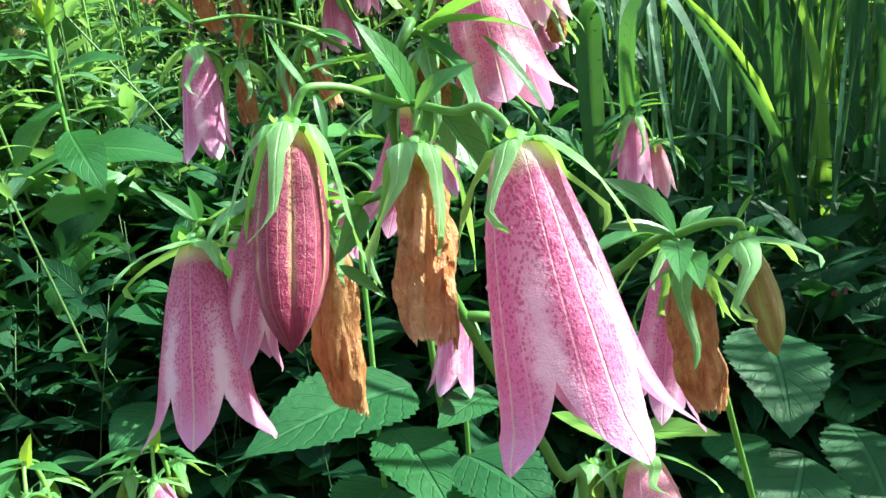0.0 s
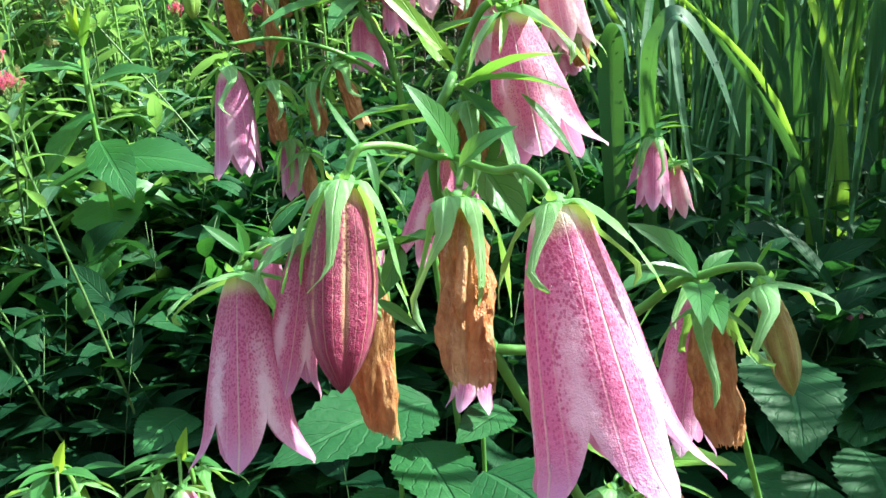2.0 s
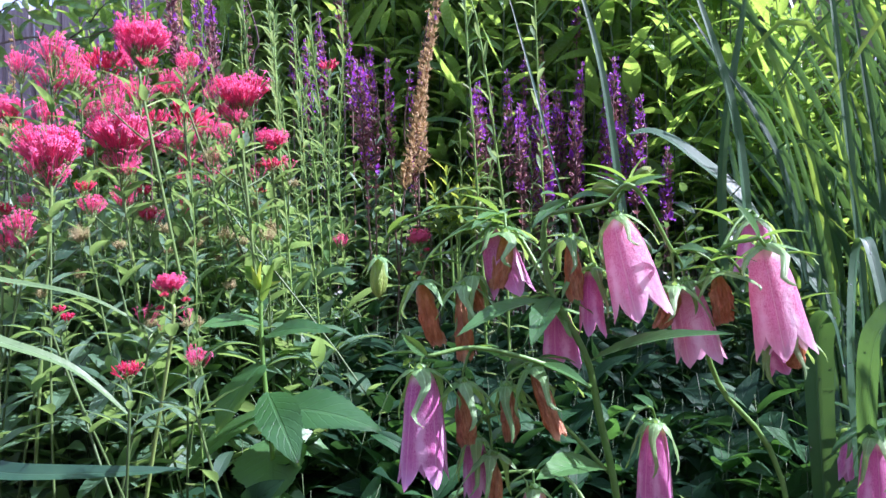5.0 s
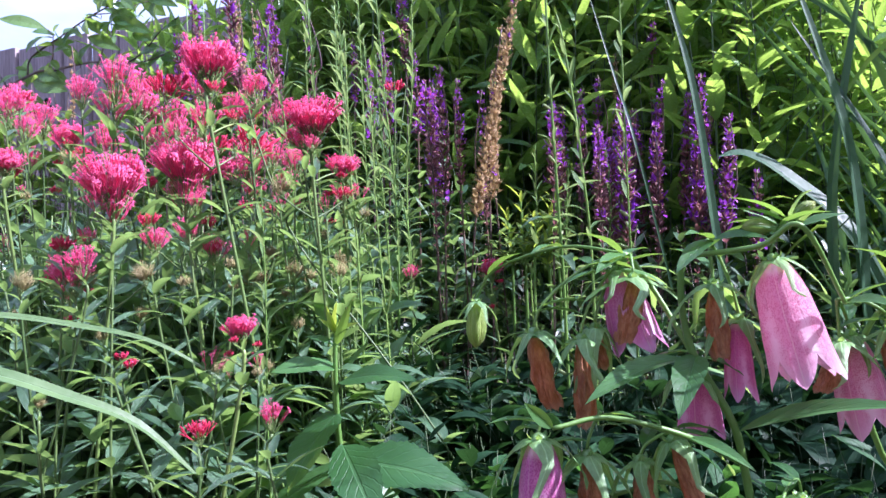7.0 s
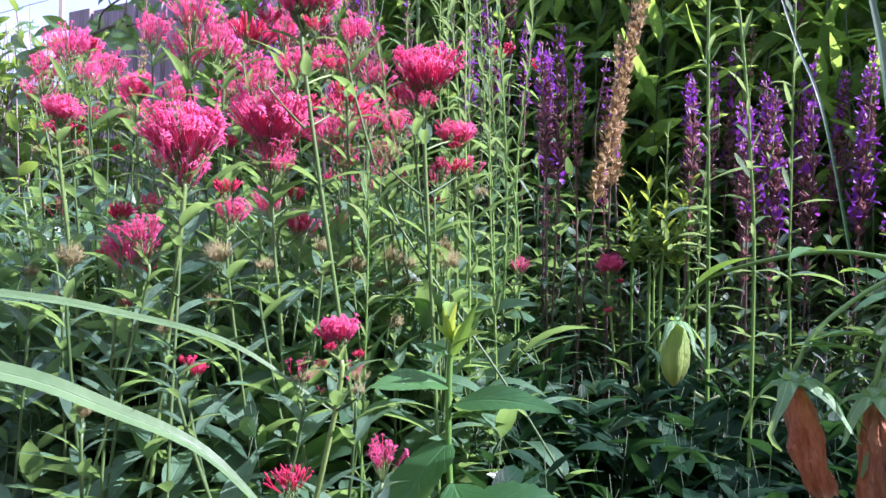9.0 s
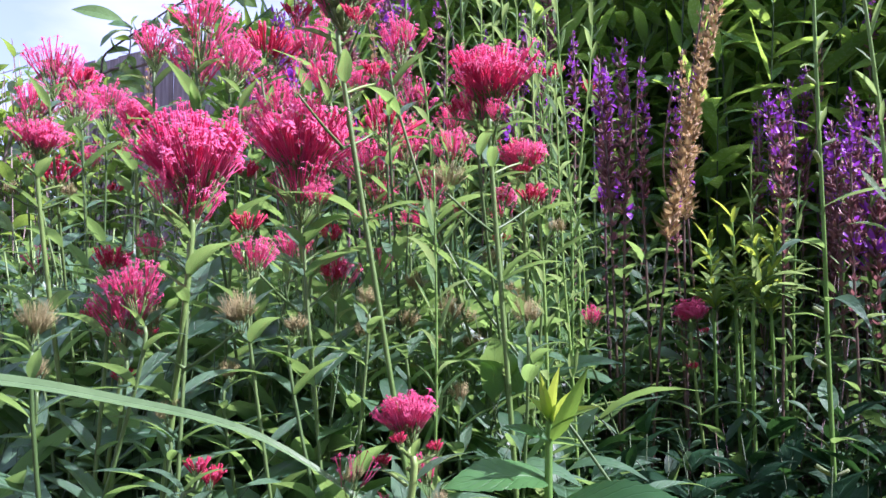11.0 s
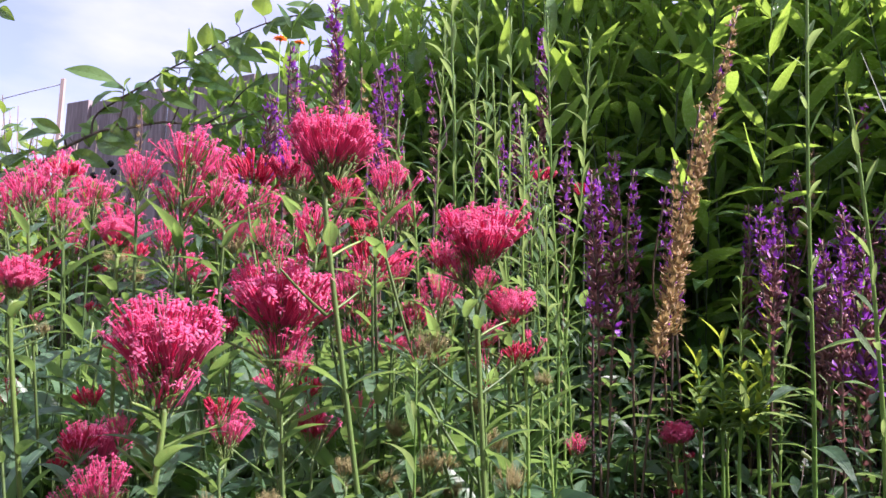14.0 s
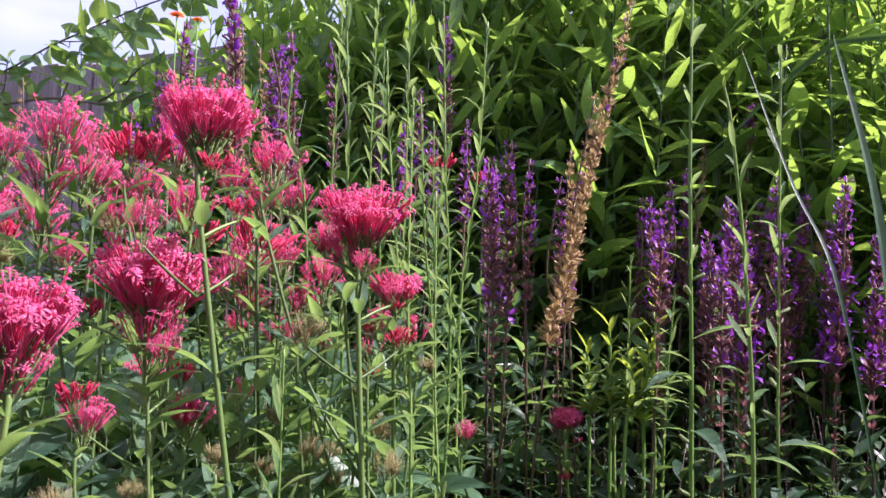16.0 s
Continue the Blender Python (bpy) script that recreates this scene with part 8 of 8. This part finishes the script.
bract(shrub, (-0.7373, 1.3616, 1.1732), (-0.7409, 1.3373, 1.1888), 0.0234, up=(-0.3, -0.9, 0.3), curl=0.6, mat=M_SHRUB, teeth=0, peak=0.47, fold=0.22)
stem_of(shrub, [(-1.2350, 1.2285, 0.9083), (-1.2386, 1.2259, 0.9202), (-1.2498, 1.2265, 0.9293)], 0.0008, 0.0006, M_BARK, 6, 'twig')
bract(shrub, (-1.2498, 1.2265, 0.9293), (-1.2805, 1.1995, 0.8957), 0.0299, up=(-0.3, -0.9, 0.3), curl=0.6, mat=M_SHRUB, teeth=0, peak=0.47, fold=0.22)
bract(shrub, (-1.2734, 1.2140, 0.9688), (-1.2920, 1.1887, 0.9532), 0.0234, up=(-0.3, -0.9, 0.3), curl=0.6, mat=M_SHRUB, teeth=0, peak=0.47, fold=0.22)
stem_of(shrub, [(-1.1915, 1.2391, 0.9365), (-1.1931, 1.2374, 0.9459), (-1.2021, 1.2390, 0.9526)], 0.0008, 0.0006, M_BARK, 6, 'twig')
bract(shrub, (-1.2021, 1.2390, 0.9526), (-1.2220, 1.2167, 0.9099), 0.0286, up=(-0.3, -0.9, 0.3), curl=0.6, mat=M_SHRUB, teeth=0, peak=0.47, fold=0.22)
bract(shrub, (-1.1188, 1.2643, 0.9648), (-1.0814, 1.2591, 0.9331), 0.0221, up=(-0.3, -0.9, 0.3), curl=0.6, mat=M_SHRUB, teeth=0, peak=0.47, fold=0.22)
bract(shrub, (-1.0236, 1.2931, 0.9805), (-0.9994, 1.2833, 0.9511), 0.0169, up=(-0.3, -0.9, 0.3), curl=0.6, mat=M_SHRUB, teeth=0, peak=0.47, fold=0.22)
bract(shrub, (-0.9760, 1.3086, 0.9791), (-0.9467, 1.2997, 0.9560), 0.0156, up=(-0.3, -0.9, 0.3), curl=0.6, mat=M_SHRUB, teeth=0, peak=0.47, fold=0.22)
bract(shrub, (-1.3082, 1.1791, 1.1597), (-1.2678, 1.1746, 1.1309), 0.0195, up=(-0.3, -0.9, 0.3), curl=0.6, mat=M_SHRUB, teeth=0, peak=0.47, fold=0.22)
bract(shrub, (-1.3142, 1.1769, 1.1626), (-1.2794, 1.1667, 1.1641), 0.0195, up=(-0.3, -0.9, 0.3), curl=0.6, mat=M_SHRUB, teeth=0, peak=0.47, fold=0.22)
bract(shrub, (-0.9284, 1.3222, 0.9931), (-0.8940, 1.3142, 0.9761), 0.0169, up=(-0.3, -0.9, 0.3), curl=0.6, mat=M_SHRUB, teeth=0, peak=0.47, fold=0.22)
bract(shrub, (-0.8924, 1.3249, 1.0656), (-0.8879, 1.3094, 1.0312), 0.0195, up=(-0.3, -0.9, 0.3), curl=0.6, mat=M_SHRUB, teeth=0, peak=0.47, fold=0.22)
stem_of(shrub, [(-1.1183, 1.2565, 0.9865), (-1.1209, 1.2552, 0.9906), (-1.1306, 1.2571, 0.9923)], 0.0008, 0.0006, M_BARK, 6, 'twig')
bract(shrub, (-1.1306, 1.2571, 0.9923), (-1.1337, 1.2327, 1.0105), 0.0195, up=(-0.3, -0.9, 0.3), curl=0.6, mat=M_SHRUB, teeth=0, peak=0.47, fold=0.22)
bract(shrub, (-1.1155, 1.2573, 1.0300), (-1.0897, 1.2425, 1.0456), 0.0169, up=(-0.3, -0.9, 0.3), curl=0.6, mat=M_SHRUB, teeth=0, peak=0.47, fold=0.22)
bract(shrub, (-1.0161, 1.2866, 1.0520), (-1.0420, 1.3011, 1.0392), 0.0185, up=(0.1, -0.8, 0.1), curl=0.2, mat=M_SHRUB, teeth=0, peak=0.47, fold=0.22)
bract(shrub, (-1.0161, 1.2868, 1.0508), (-0.9872, 1.2733, 1.0644), 0.0182, up=(-0.3, -0.9, 0.3), curl=0.6, mat=M_SHRUB, teeth=0, peak=0.47, fold=0.22)
bract(shrub, (-1.0308, 1.2741, 1.0720), (-1.0118, 1.2655, 1.0922), 0.0163, up=(-0.17, -0.8, 0.13), curl=0.23, mat=M_SHRUB, teeth=0, peak=0.47, fold=0.22)
bract(shrub, (-0.8360, 1.3259, 1.1615), (-0.7925, 1.3344, 1.1502), 0.0244, up=(0.12, -0.8, 0.24), curl=0.83, mat=M_SHRUB, teeth=0, peak=0.47, fold=0.22)
bract(shrub, (-0.8522, 1.3213, 1.1567), (-0.8804, 1.3198, 1.1421), 0.0155, up=(0.14, -0.8, 0.14), curl=0.82, mat=M_SHRUB, teeth=0, peak=0.47, fold=0.22)
bract(shrub, (-0.7709, 1.3474, 1.1575), (-0.7536, 1.3941, 1.1635), 0.0206, up=(0.30, -0.8, 0.24), curl=0.21, mat=M_SHRUB, teeth=0, peak=0.47, fold=0.22)
bract(shrub, (-0.8846, 1.3120, 1.1472), (-0.8433, 1.3076, 1.1410), 0.0179, up=(-0.05, -0.8, 0.22), curl=0.42, mat=M_SHRUB, teeth=0, peak=0.47, fold=0.22)
bract(shrub, (-0.9865, 1.2854, 1.0965), (-0.9495, 1.2732, 1.0651), 0.0175, up=(-0.04, -0.8, 0.58), curl=0.76, mat=M_SHRUB, teeth=0, peak=0.47, fold=0.22)
bract(shrub, (-1.1140, 1.2548, 1.0116), (-1.1112, 1.2134, 0.9993), 0.0149, up=(-0.39, -0.8, 0.66), curl=0.46, mat=M_SHRUB, teeth=0, peak=0.47, fold=0.22)
bract(shrub, (-1.1156, 1.2560, 0.9980), (-1.0687, 1.2435, 0.9988), 0.0164, up=(0.35, -0.8, 0.43), curl=0.67, mat=M_SHRUB, teeth=0, peak=0.47, fold=0.22)
bract(shrub, (-0.9705, 1.2924, 1.0819), (-1.0085, 1.3003, 1.0829), 0.0143, up=(0.11, -0.8, 0.16), curl=0.46, mat=M_SHRUB, teeth=0, peak=0.47, fold=0.22)
bract(shrub, (-1.0157, 1.2780, 1.0803), (-1.0004, 1.2684, 1.0960), 0.0142, up=(-0.09, -0.8, 0.58), curl=0.63, mat=M_SHRUB, teeth=0, peak=0.47, fold=0.22)
bract(shrub, (-0.9989, 1.2960, 0.9785), (-0.9743, 1.3254, 0.9871), 0.0208, up=(0.25, -0.8, 0.19), curl=0.48, mat=M_SHRUB, teeth=0, peak=0.47, fold=0.22)
bract(shrub, (-0.9748, 1.2912, 1.0803), (-0.9991, 1.2725, 1.0840), 0.0141, up=(0.37, -0.8, 0.29), curl=0.49, mat=M_SHRUB, teeth=0, peak=0.47, fold=0.22)
bract(shrub, (-0.9222, 1.3134, 1.0376), (-0.8682, 1.2973, 1.0415), 0.0225, up=(-0.14, -0.8, 0.69), curl=0.31, mat=M_SHRUB, teeth=0, peak=0.47, fold=0.22)
bract(shrub, (-1.0756, 1.2632, 1.0438), (-1.0707, 1.2294, 1.0213), 0.0121, up=(0.29, -0.8, 0.60), curl=0.38, mat=M_SHRUB, teeth=0, peak=0.47, fold=0.22)
bract(shrub, (-1.1602, 1.2455, 0.9664), (-1.1795, 1.2332, 0.9705), 0.0110, up=(0.29, -0.8, 0.27), curl=0.20, mat=M_SHRUB, teeth=0, peak=0.47, fold=0.22)
bract(shrub, (-1.1183, 1.2565, 0.9865), (-1.1071, 1.2607, 0.9647), 0.0148, up=(0.34, -0.8, 0.63), curl=0.67, mat=M_SHRUB, teeth=0, peak=0.47, fold=0.22)
bract(shrub, (-0.9254, 1.3127, 1.0349), (-0.9591, 1.3294, 1.0155), 0.0198, up=(-0.08, -0.8, 0.46), curl=0.68, mat=M_SHRUB, teeth=0, peak=0.47, fold=0.22)
bract(shrub, (-0.7547, 1.3519, 1.1631), (-0.7500, 1.3226, 1.1673), 0.0105, up=(-0.37, -0.8, 0.19), curl=0.23, mat=M_SHRUB, teeth=0, peak=0.47, fold=0.22)
bract(shrub, (-0.9166, 1.3082, 1.0941), (-0.9443, 1.2887, 1.1085), 0.0215, up=(-0.12, -0.8, 0.32), curl=0.75, mat=M_SHRUB, teeth=0, peak=0.47, fold=0.22)
bract(shrub, (-0.9429, 1.3131, 0.9866), (-0.9325, 1.3484, 1.0053), 0.0144, up=(0.17, -0.8, 0.30), curl=0.81, mat=M_SHRUB, teeth=0, peak=0.47, fold=0.22)
bract(shrub, (-1.0721, 1.2727, 0.9762), (-1.0470, 1.2317, 0.9888), 0.0146, up=(-0.15, -0.8, 0.40), curl=0.57, mat=M_SHRUB, teeth=0, peak=0.47, fold=0.22)
bract(shrub, (-1.1159, 1.2562, 0.9947), (-1.1542, 1.2437, 0.9886), 0.0205, up=(-0.38, -0.8, 0.43), curl=0.71, mat=M_SHRUB, teeth=0, peak=0.47, fold=0.22)
bract(shrub, (-1.0081, 1.2799, 1.0845), (-1.0414, 1.2734, 1.0951), 0.0173, up=(0.09, -0.8, 0.25), curl=0.33, mat=M_SHRUB, teeth=0, peak=0.47, fold=0.22)
bract(shrub, (-1.1136, 1.2545, 1.0149), (-1.0723, 1.2617, 1.0164), 0.0179, up=(0.36, -0.8, 0.28), curl=0.23, mat=M_SHRUB, teeth=0, peak=0.47, fold=0.22)
bract(shrub, (-0.9327, 1.3033, 1.0919), (-0.9180, 1.2864, 1.0524), 0.0178, up=(-0.27, -0.8, 0.51), curl=0.33, mat=M_SHRUB, teeth=0, peak=0.47, fold=0.22)
bract(shrub, (-1.2089, 1.2349, 0.9252), (-1.2053, 1.2101, 0.9421), 0.0164, up=(0.04, -0.8, 0.37), curl=0.85, mat=M_SHRUB, teeth=0, peak=0.47, fold=0.22)
bract(shrub, (-1.0216, 1.2833, 1.0216), (-0.9988, 1.2466, 1.0299), 0.0154, up=(-0.25, -0.8, 0.29), curl=0.46, mat=M_SHRUB, teeth=0, peak=0.47, fold=0.22)
bract(shrub, (-0.9644, 1.3069, 0.9803), (-0.9496, 1.3051, 0.9628), 0.0117, up=(-0.35, -0.8, 0.23), curl=0.89, mat=M_SHRUB, teeth=0, peak=0.47, fold=0.22)
bract(shrub, (-1.1203, 1.2565, 0.9817), (-1.1437, 1.2886, 0.9634), 0.0175, up=(0.34, -0.8, 0.16), curl=0.75, mat=M_SHRUB, teeth=0, peak=0.47, fold=0.22)
bract(shrub, (-1.0394, 1.2718, 1.0683), (-1.0720, 1.2909, 1.0514), 0.0196, up=(0.01, -0.8, 0.16), curl=0.54, mat=M_SHRUB, teeth=0, peak=0.47, fold=0.22)
bract(shrub, (-0.9606, 1.3062, 0.9962), (-0.9251, 1.3036, 1.0012), 0.0147, up=(0.30, -0.8, 0.35), curl=0.24, mat=M_SHRUB, teeth=0, peak=0.47, fold=0.22)
bract(shrub, (-1.0339, 1.2837, 0.9868), (-1.0349, 1.2800, 0.9643), 0.0120, up=(-0.35, -0.8, 0.42), curl=0.31, mat=M_SHRUB, teeth=0, peak=0.47, fold=0.22)
bract(shrub, (-0.8900, 1.3105, 1.1456), (-0.8654, 1.3114, 1.1253), 0.0165, up=(0.36, -0.8, 0.17), curl=0.21, mat=M_SHRUB, teeth=0, peak=0.47, fold=0.22)
bract(shrub, (-1.0007, 1.2838, 1.0722), (-0.9620, 1.2958, 1.0595), 0.0196, up=(0.15, -0.8, 0.26), curl=0.82, mat=M_SHRUB, teeth=0, peak=0.47, fold=0.22)
bract(shrub, (-1.0614, 1.2758, 0.9786), (-1.0470, 1.3065, 0.9747), 0.0180, up=(-0.25, -0.8, 0.34), curl=0.33, mat=M_SHRUB, teeth=0, peak=0.47, fold=0.22)
bract(shrub, (-0.9618, 1.2948, 1.0850), (-0.9944, 1.3163, 1.0730), 0.0153, up=(-0.09, -0.8, 0.51), curl=0.51, mat=M_SHRUB, teeth=0, peak=0.47, fold=0.22)
bract(shrub, (-0.9256, 1.3180, 0.9917), (-0.9596, 1.3210, 0.9693), 0.0216, up=(0.00, -0.8, 0.43), curl=0.76, mat=M_SHRUB, teeth=0, peak=0.47, fold=0.22)
bract(shrub, (-1.1266, 1.2565, 0.9646), (-1.1613, 1.2954, 0.9529), 0.0135, up=(0.31, -0.8, 0.40), curl=0.75, mat=M_SHRUB, teeth=0, peak=0.47, fold=0.22)
bract(shrub, (-1.1124, 1.2536, 1.0251), (-1.1338, 1.2220, 1.0110), 0.0194, up=(-0.30, -0.8, 0.41), curl=0.77, mat=M_SHRUB, teeth=0, peak=0.47, fold=0.22)
bract(shrub, (-1.1242, 1.2564, 0.9722), (-1.1885, 1.2848, 0.9645), 0.0208, up=(-0.39, -0.8, 0.70), curl=0.34, mat=M_SHRUB, teeth=0, peak=0.47, fold=0.22)
bract(shrub, (-1.0713, 1.2642, 1.0467), (-1.0378, 1.2428, 1.0148), 0.0138, up=(-0.37, -0.8, 0.14), curl=0.79, mat=M_SHRUB, teeth=0, peak=0.47, fold=0.22)
bract(shrub, (-1.0497, 1.2694, 1.0615), (-1.0198, 1.2380, 1.0174), 0.0218, up=(-0.40, -0.8, 0.13), curl=0.77, mat=M_SHRUB, teeth=0, peak=0.47, fold=0.22)
bract(shrub, (-0.9633, 1.3055, 0.9943), (-0.9221, 1.2874, 0.9955), 0.0154, up=(-0.19, -0.8, 0.45), curl=0.46, mat=M_SHRUB, teeth=0, peak=0.47, fold=0.22)
bract(shrub, (-1.2176, 1.2327, 0.9196), (-1.2882, 1.2594, 0.9413), 0.0181, up=(-0.17, -0.8, 0.54), curl=0.26, mat=M_SHRUB, teeth=0, peak=0.47, fold=0.22)
bract(shrub, (-0.9542, 1.2936, 1.1144), (-0.9588, 1.2697, 1.1281), 0.0164, up=(0.12, -0.8, 0.26), curl=0.25, mat=M_SHRUB, teeth=0, peak=0.47, fold=0.22)
bract(shrub, (-0.8360, 1.3259, 1.1615), (-0.8627, 1.3249, 1.1751), 0.0125, up=(-0.20, -0.8, 0.64), curl=0.69, mat=M_SHRUB, teeth=0, peak=0.47, fold=0.22)
berry(shrub, (-1.1476, 1.2771, 0.9147))
berry(shrub, (-1.1429, 1.2803, 0.9011))
berry(shrub, (-1.1748, 1.2709, 0.8937))
berry(shrub, (-1.1825, 1.2660, 0.9135))

# ---- strap-leaved clumps ----
straps = thing('strap_leaf_clump', (0.220, 0.720, 0.0), 'clump of long arching strap leaves with water drops', 'grass')
dew(strap(straps, [(0.1445, 0.5946, 0.2909), (0.1348, 0.5728, 0.4192), (0.1330, 0.5644, 0.4709), (0.1366, 0.5556, 0.4922), (0.1422, 0.5511, 0.4843), (0.1451, 0.5451, 0.4484)], 0.0207, (0.1, -0.9, 0.3)), 16, 1)
dew(strap(straps, [(0.1707, 0.5993, 0.3086), (0.1678, 0.6040, 0.4415), (0.1799, 0.6293, 0.5213), (0.1859, 0.6259, 0.5417), (0.1885, 0.6100, 0.5123), (0.1906, 0.5767, 0.4284), (0.1983, 0.5546, 0.3503)], 0.0115), 16, 2)
dew(strap(straps, [(0.1752, 0.5993, 0.2908), (0.1587, 0.5422, 0.4490), (0.1656, 0.5295, 0.4878), (0.1772, 0.5265, 0.4930), (0.1983, 0.5286, 0.4631), (0.2192, 0.5245, 0.4065)], 0.0192, (-0.7, -0.8, 0.35)), 16, 3)
dew(strap(straps, [(0.2444, 1.0201, 0.4204), (0.1779, 1.0161, 0.5829), (0.1152, 1.0399, 0.6609), (0.0713, 1.0547, 0.6948), (0.0368, 1.0493, 0.6948)], 0.0325), 26, 4)
dew(strap(straps, [(0.3189, 0.9261, 0.3104), (0.2581, 0.9426, 0.4553), (0.2037, 0.9683, 0.5515)], 0.0309), 16, 5)
strap(straps, [(0.2329, 0.7601, 0.2895), (0.2290, 0.7681, 0.5110), (0.2169, 0.7748, 0.7326), (0.2081, 0.7778, 0.8433)], 0.0083)
strap(straps, [(0.3095, 0.7719, 0.2895), (0.2972, 0.7808, 0.5664), (0.2685, 0.7860, 0.8156)], 0.0188)
strap(straps, [(0.2594, 0.7942, 0.2804), (0.2649, 0.8051, 0.5396), (0.2425, 0.8117, 0.7987)], 0.0098)
strap(straps, [(0.2194, 0.9179, 0.4965), (0.1924, 0.9195, 0.6427), (0.0995, 0.9118, 0.8156)], 0.0120)
strap(straps, [(0.0311, 0.9595, 0.5015), (0.0195, 0.9529, 0.6036), (0.0009, 0.9424, 0.7630), (-0.0311, 0.9295, 0.8974)], 0.0114)
strap(straps, [(0.1604, 0.9098, 0.4792), (0.1457, 0.8987, 0.6814), (0.0914, 0.8782, 0.8733)], 0.0138)
strap(straps, [(0.1329, 0.9228, 0.5019), (0.1358, 0.9178, 0.6555), (0.1758, 0.9194, 0.8789)], 0.0106)
strap(straps, [(-0.0343, 0.8365, 0.5364), (-0.0651, 0.8137, 0.6822), (-0.0827, 0.8529, 0.7579), (-0.1109, 0.8855, 0.8730)], 0.0030)
# two arching blades at the valerian's foot
arch = thing('strap_leaf_clump', (-0.480, 0.260, 0.0), 'two long arching pale green strap leaves', 'grass')
strap(arch, [(-0.7130, 0.3949, 0.4082), (-0.6307, 0.4199, 0.5061), (-0.5594, 0.4528, 0.5400), (-0.5025, 0.4816, 0.5389), (-0.4554, 0.5073, 0.5293), (-0.4057, 0.5340, 0.5130), (-0.3530, 0.5620, 0.4730)], 0.0063, (0.1, -0.85, 0.6), M_ARCH)
strap(arch, [(-0.6453, 0.3643, 0.3981), (-0.5724, 0.3865, 0.4790), (-0.5106, 0.4164, 0.5094), (-0.4666, 0.4411, 0.5047), (-0.4282, 0.4641, 0.4872), (-0.3905, 0.4870, 0.4650), (-0.3562, 0.5091, 0.4227)], 0.0117, (0.1, -0.85, 0.6), M_ARCH)
low_blade = thing('strap_leaf_clump', (-0.700, 0.560, 0.0), 'broad strap leaf lying over the foliage', 'grass')
strap(low_blade, [(-0.70, 0.56, 0.0), (-0.6632, 0.4973, 0.3455), (-0.5067, 0.4839, 0.3899), (-0.4285, 0.4770, 0.3917), (-0.3673, 0.4874, 0.3907), (-0.3155, 0.5064, 0.3893)], 0.0185)
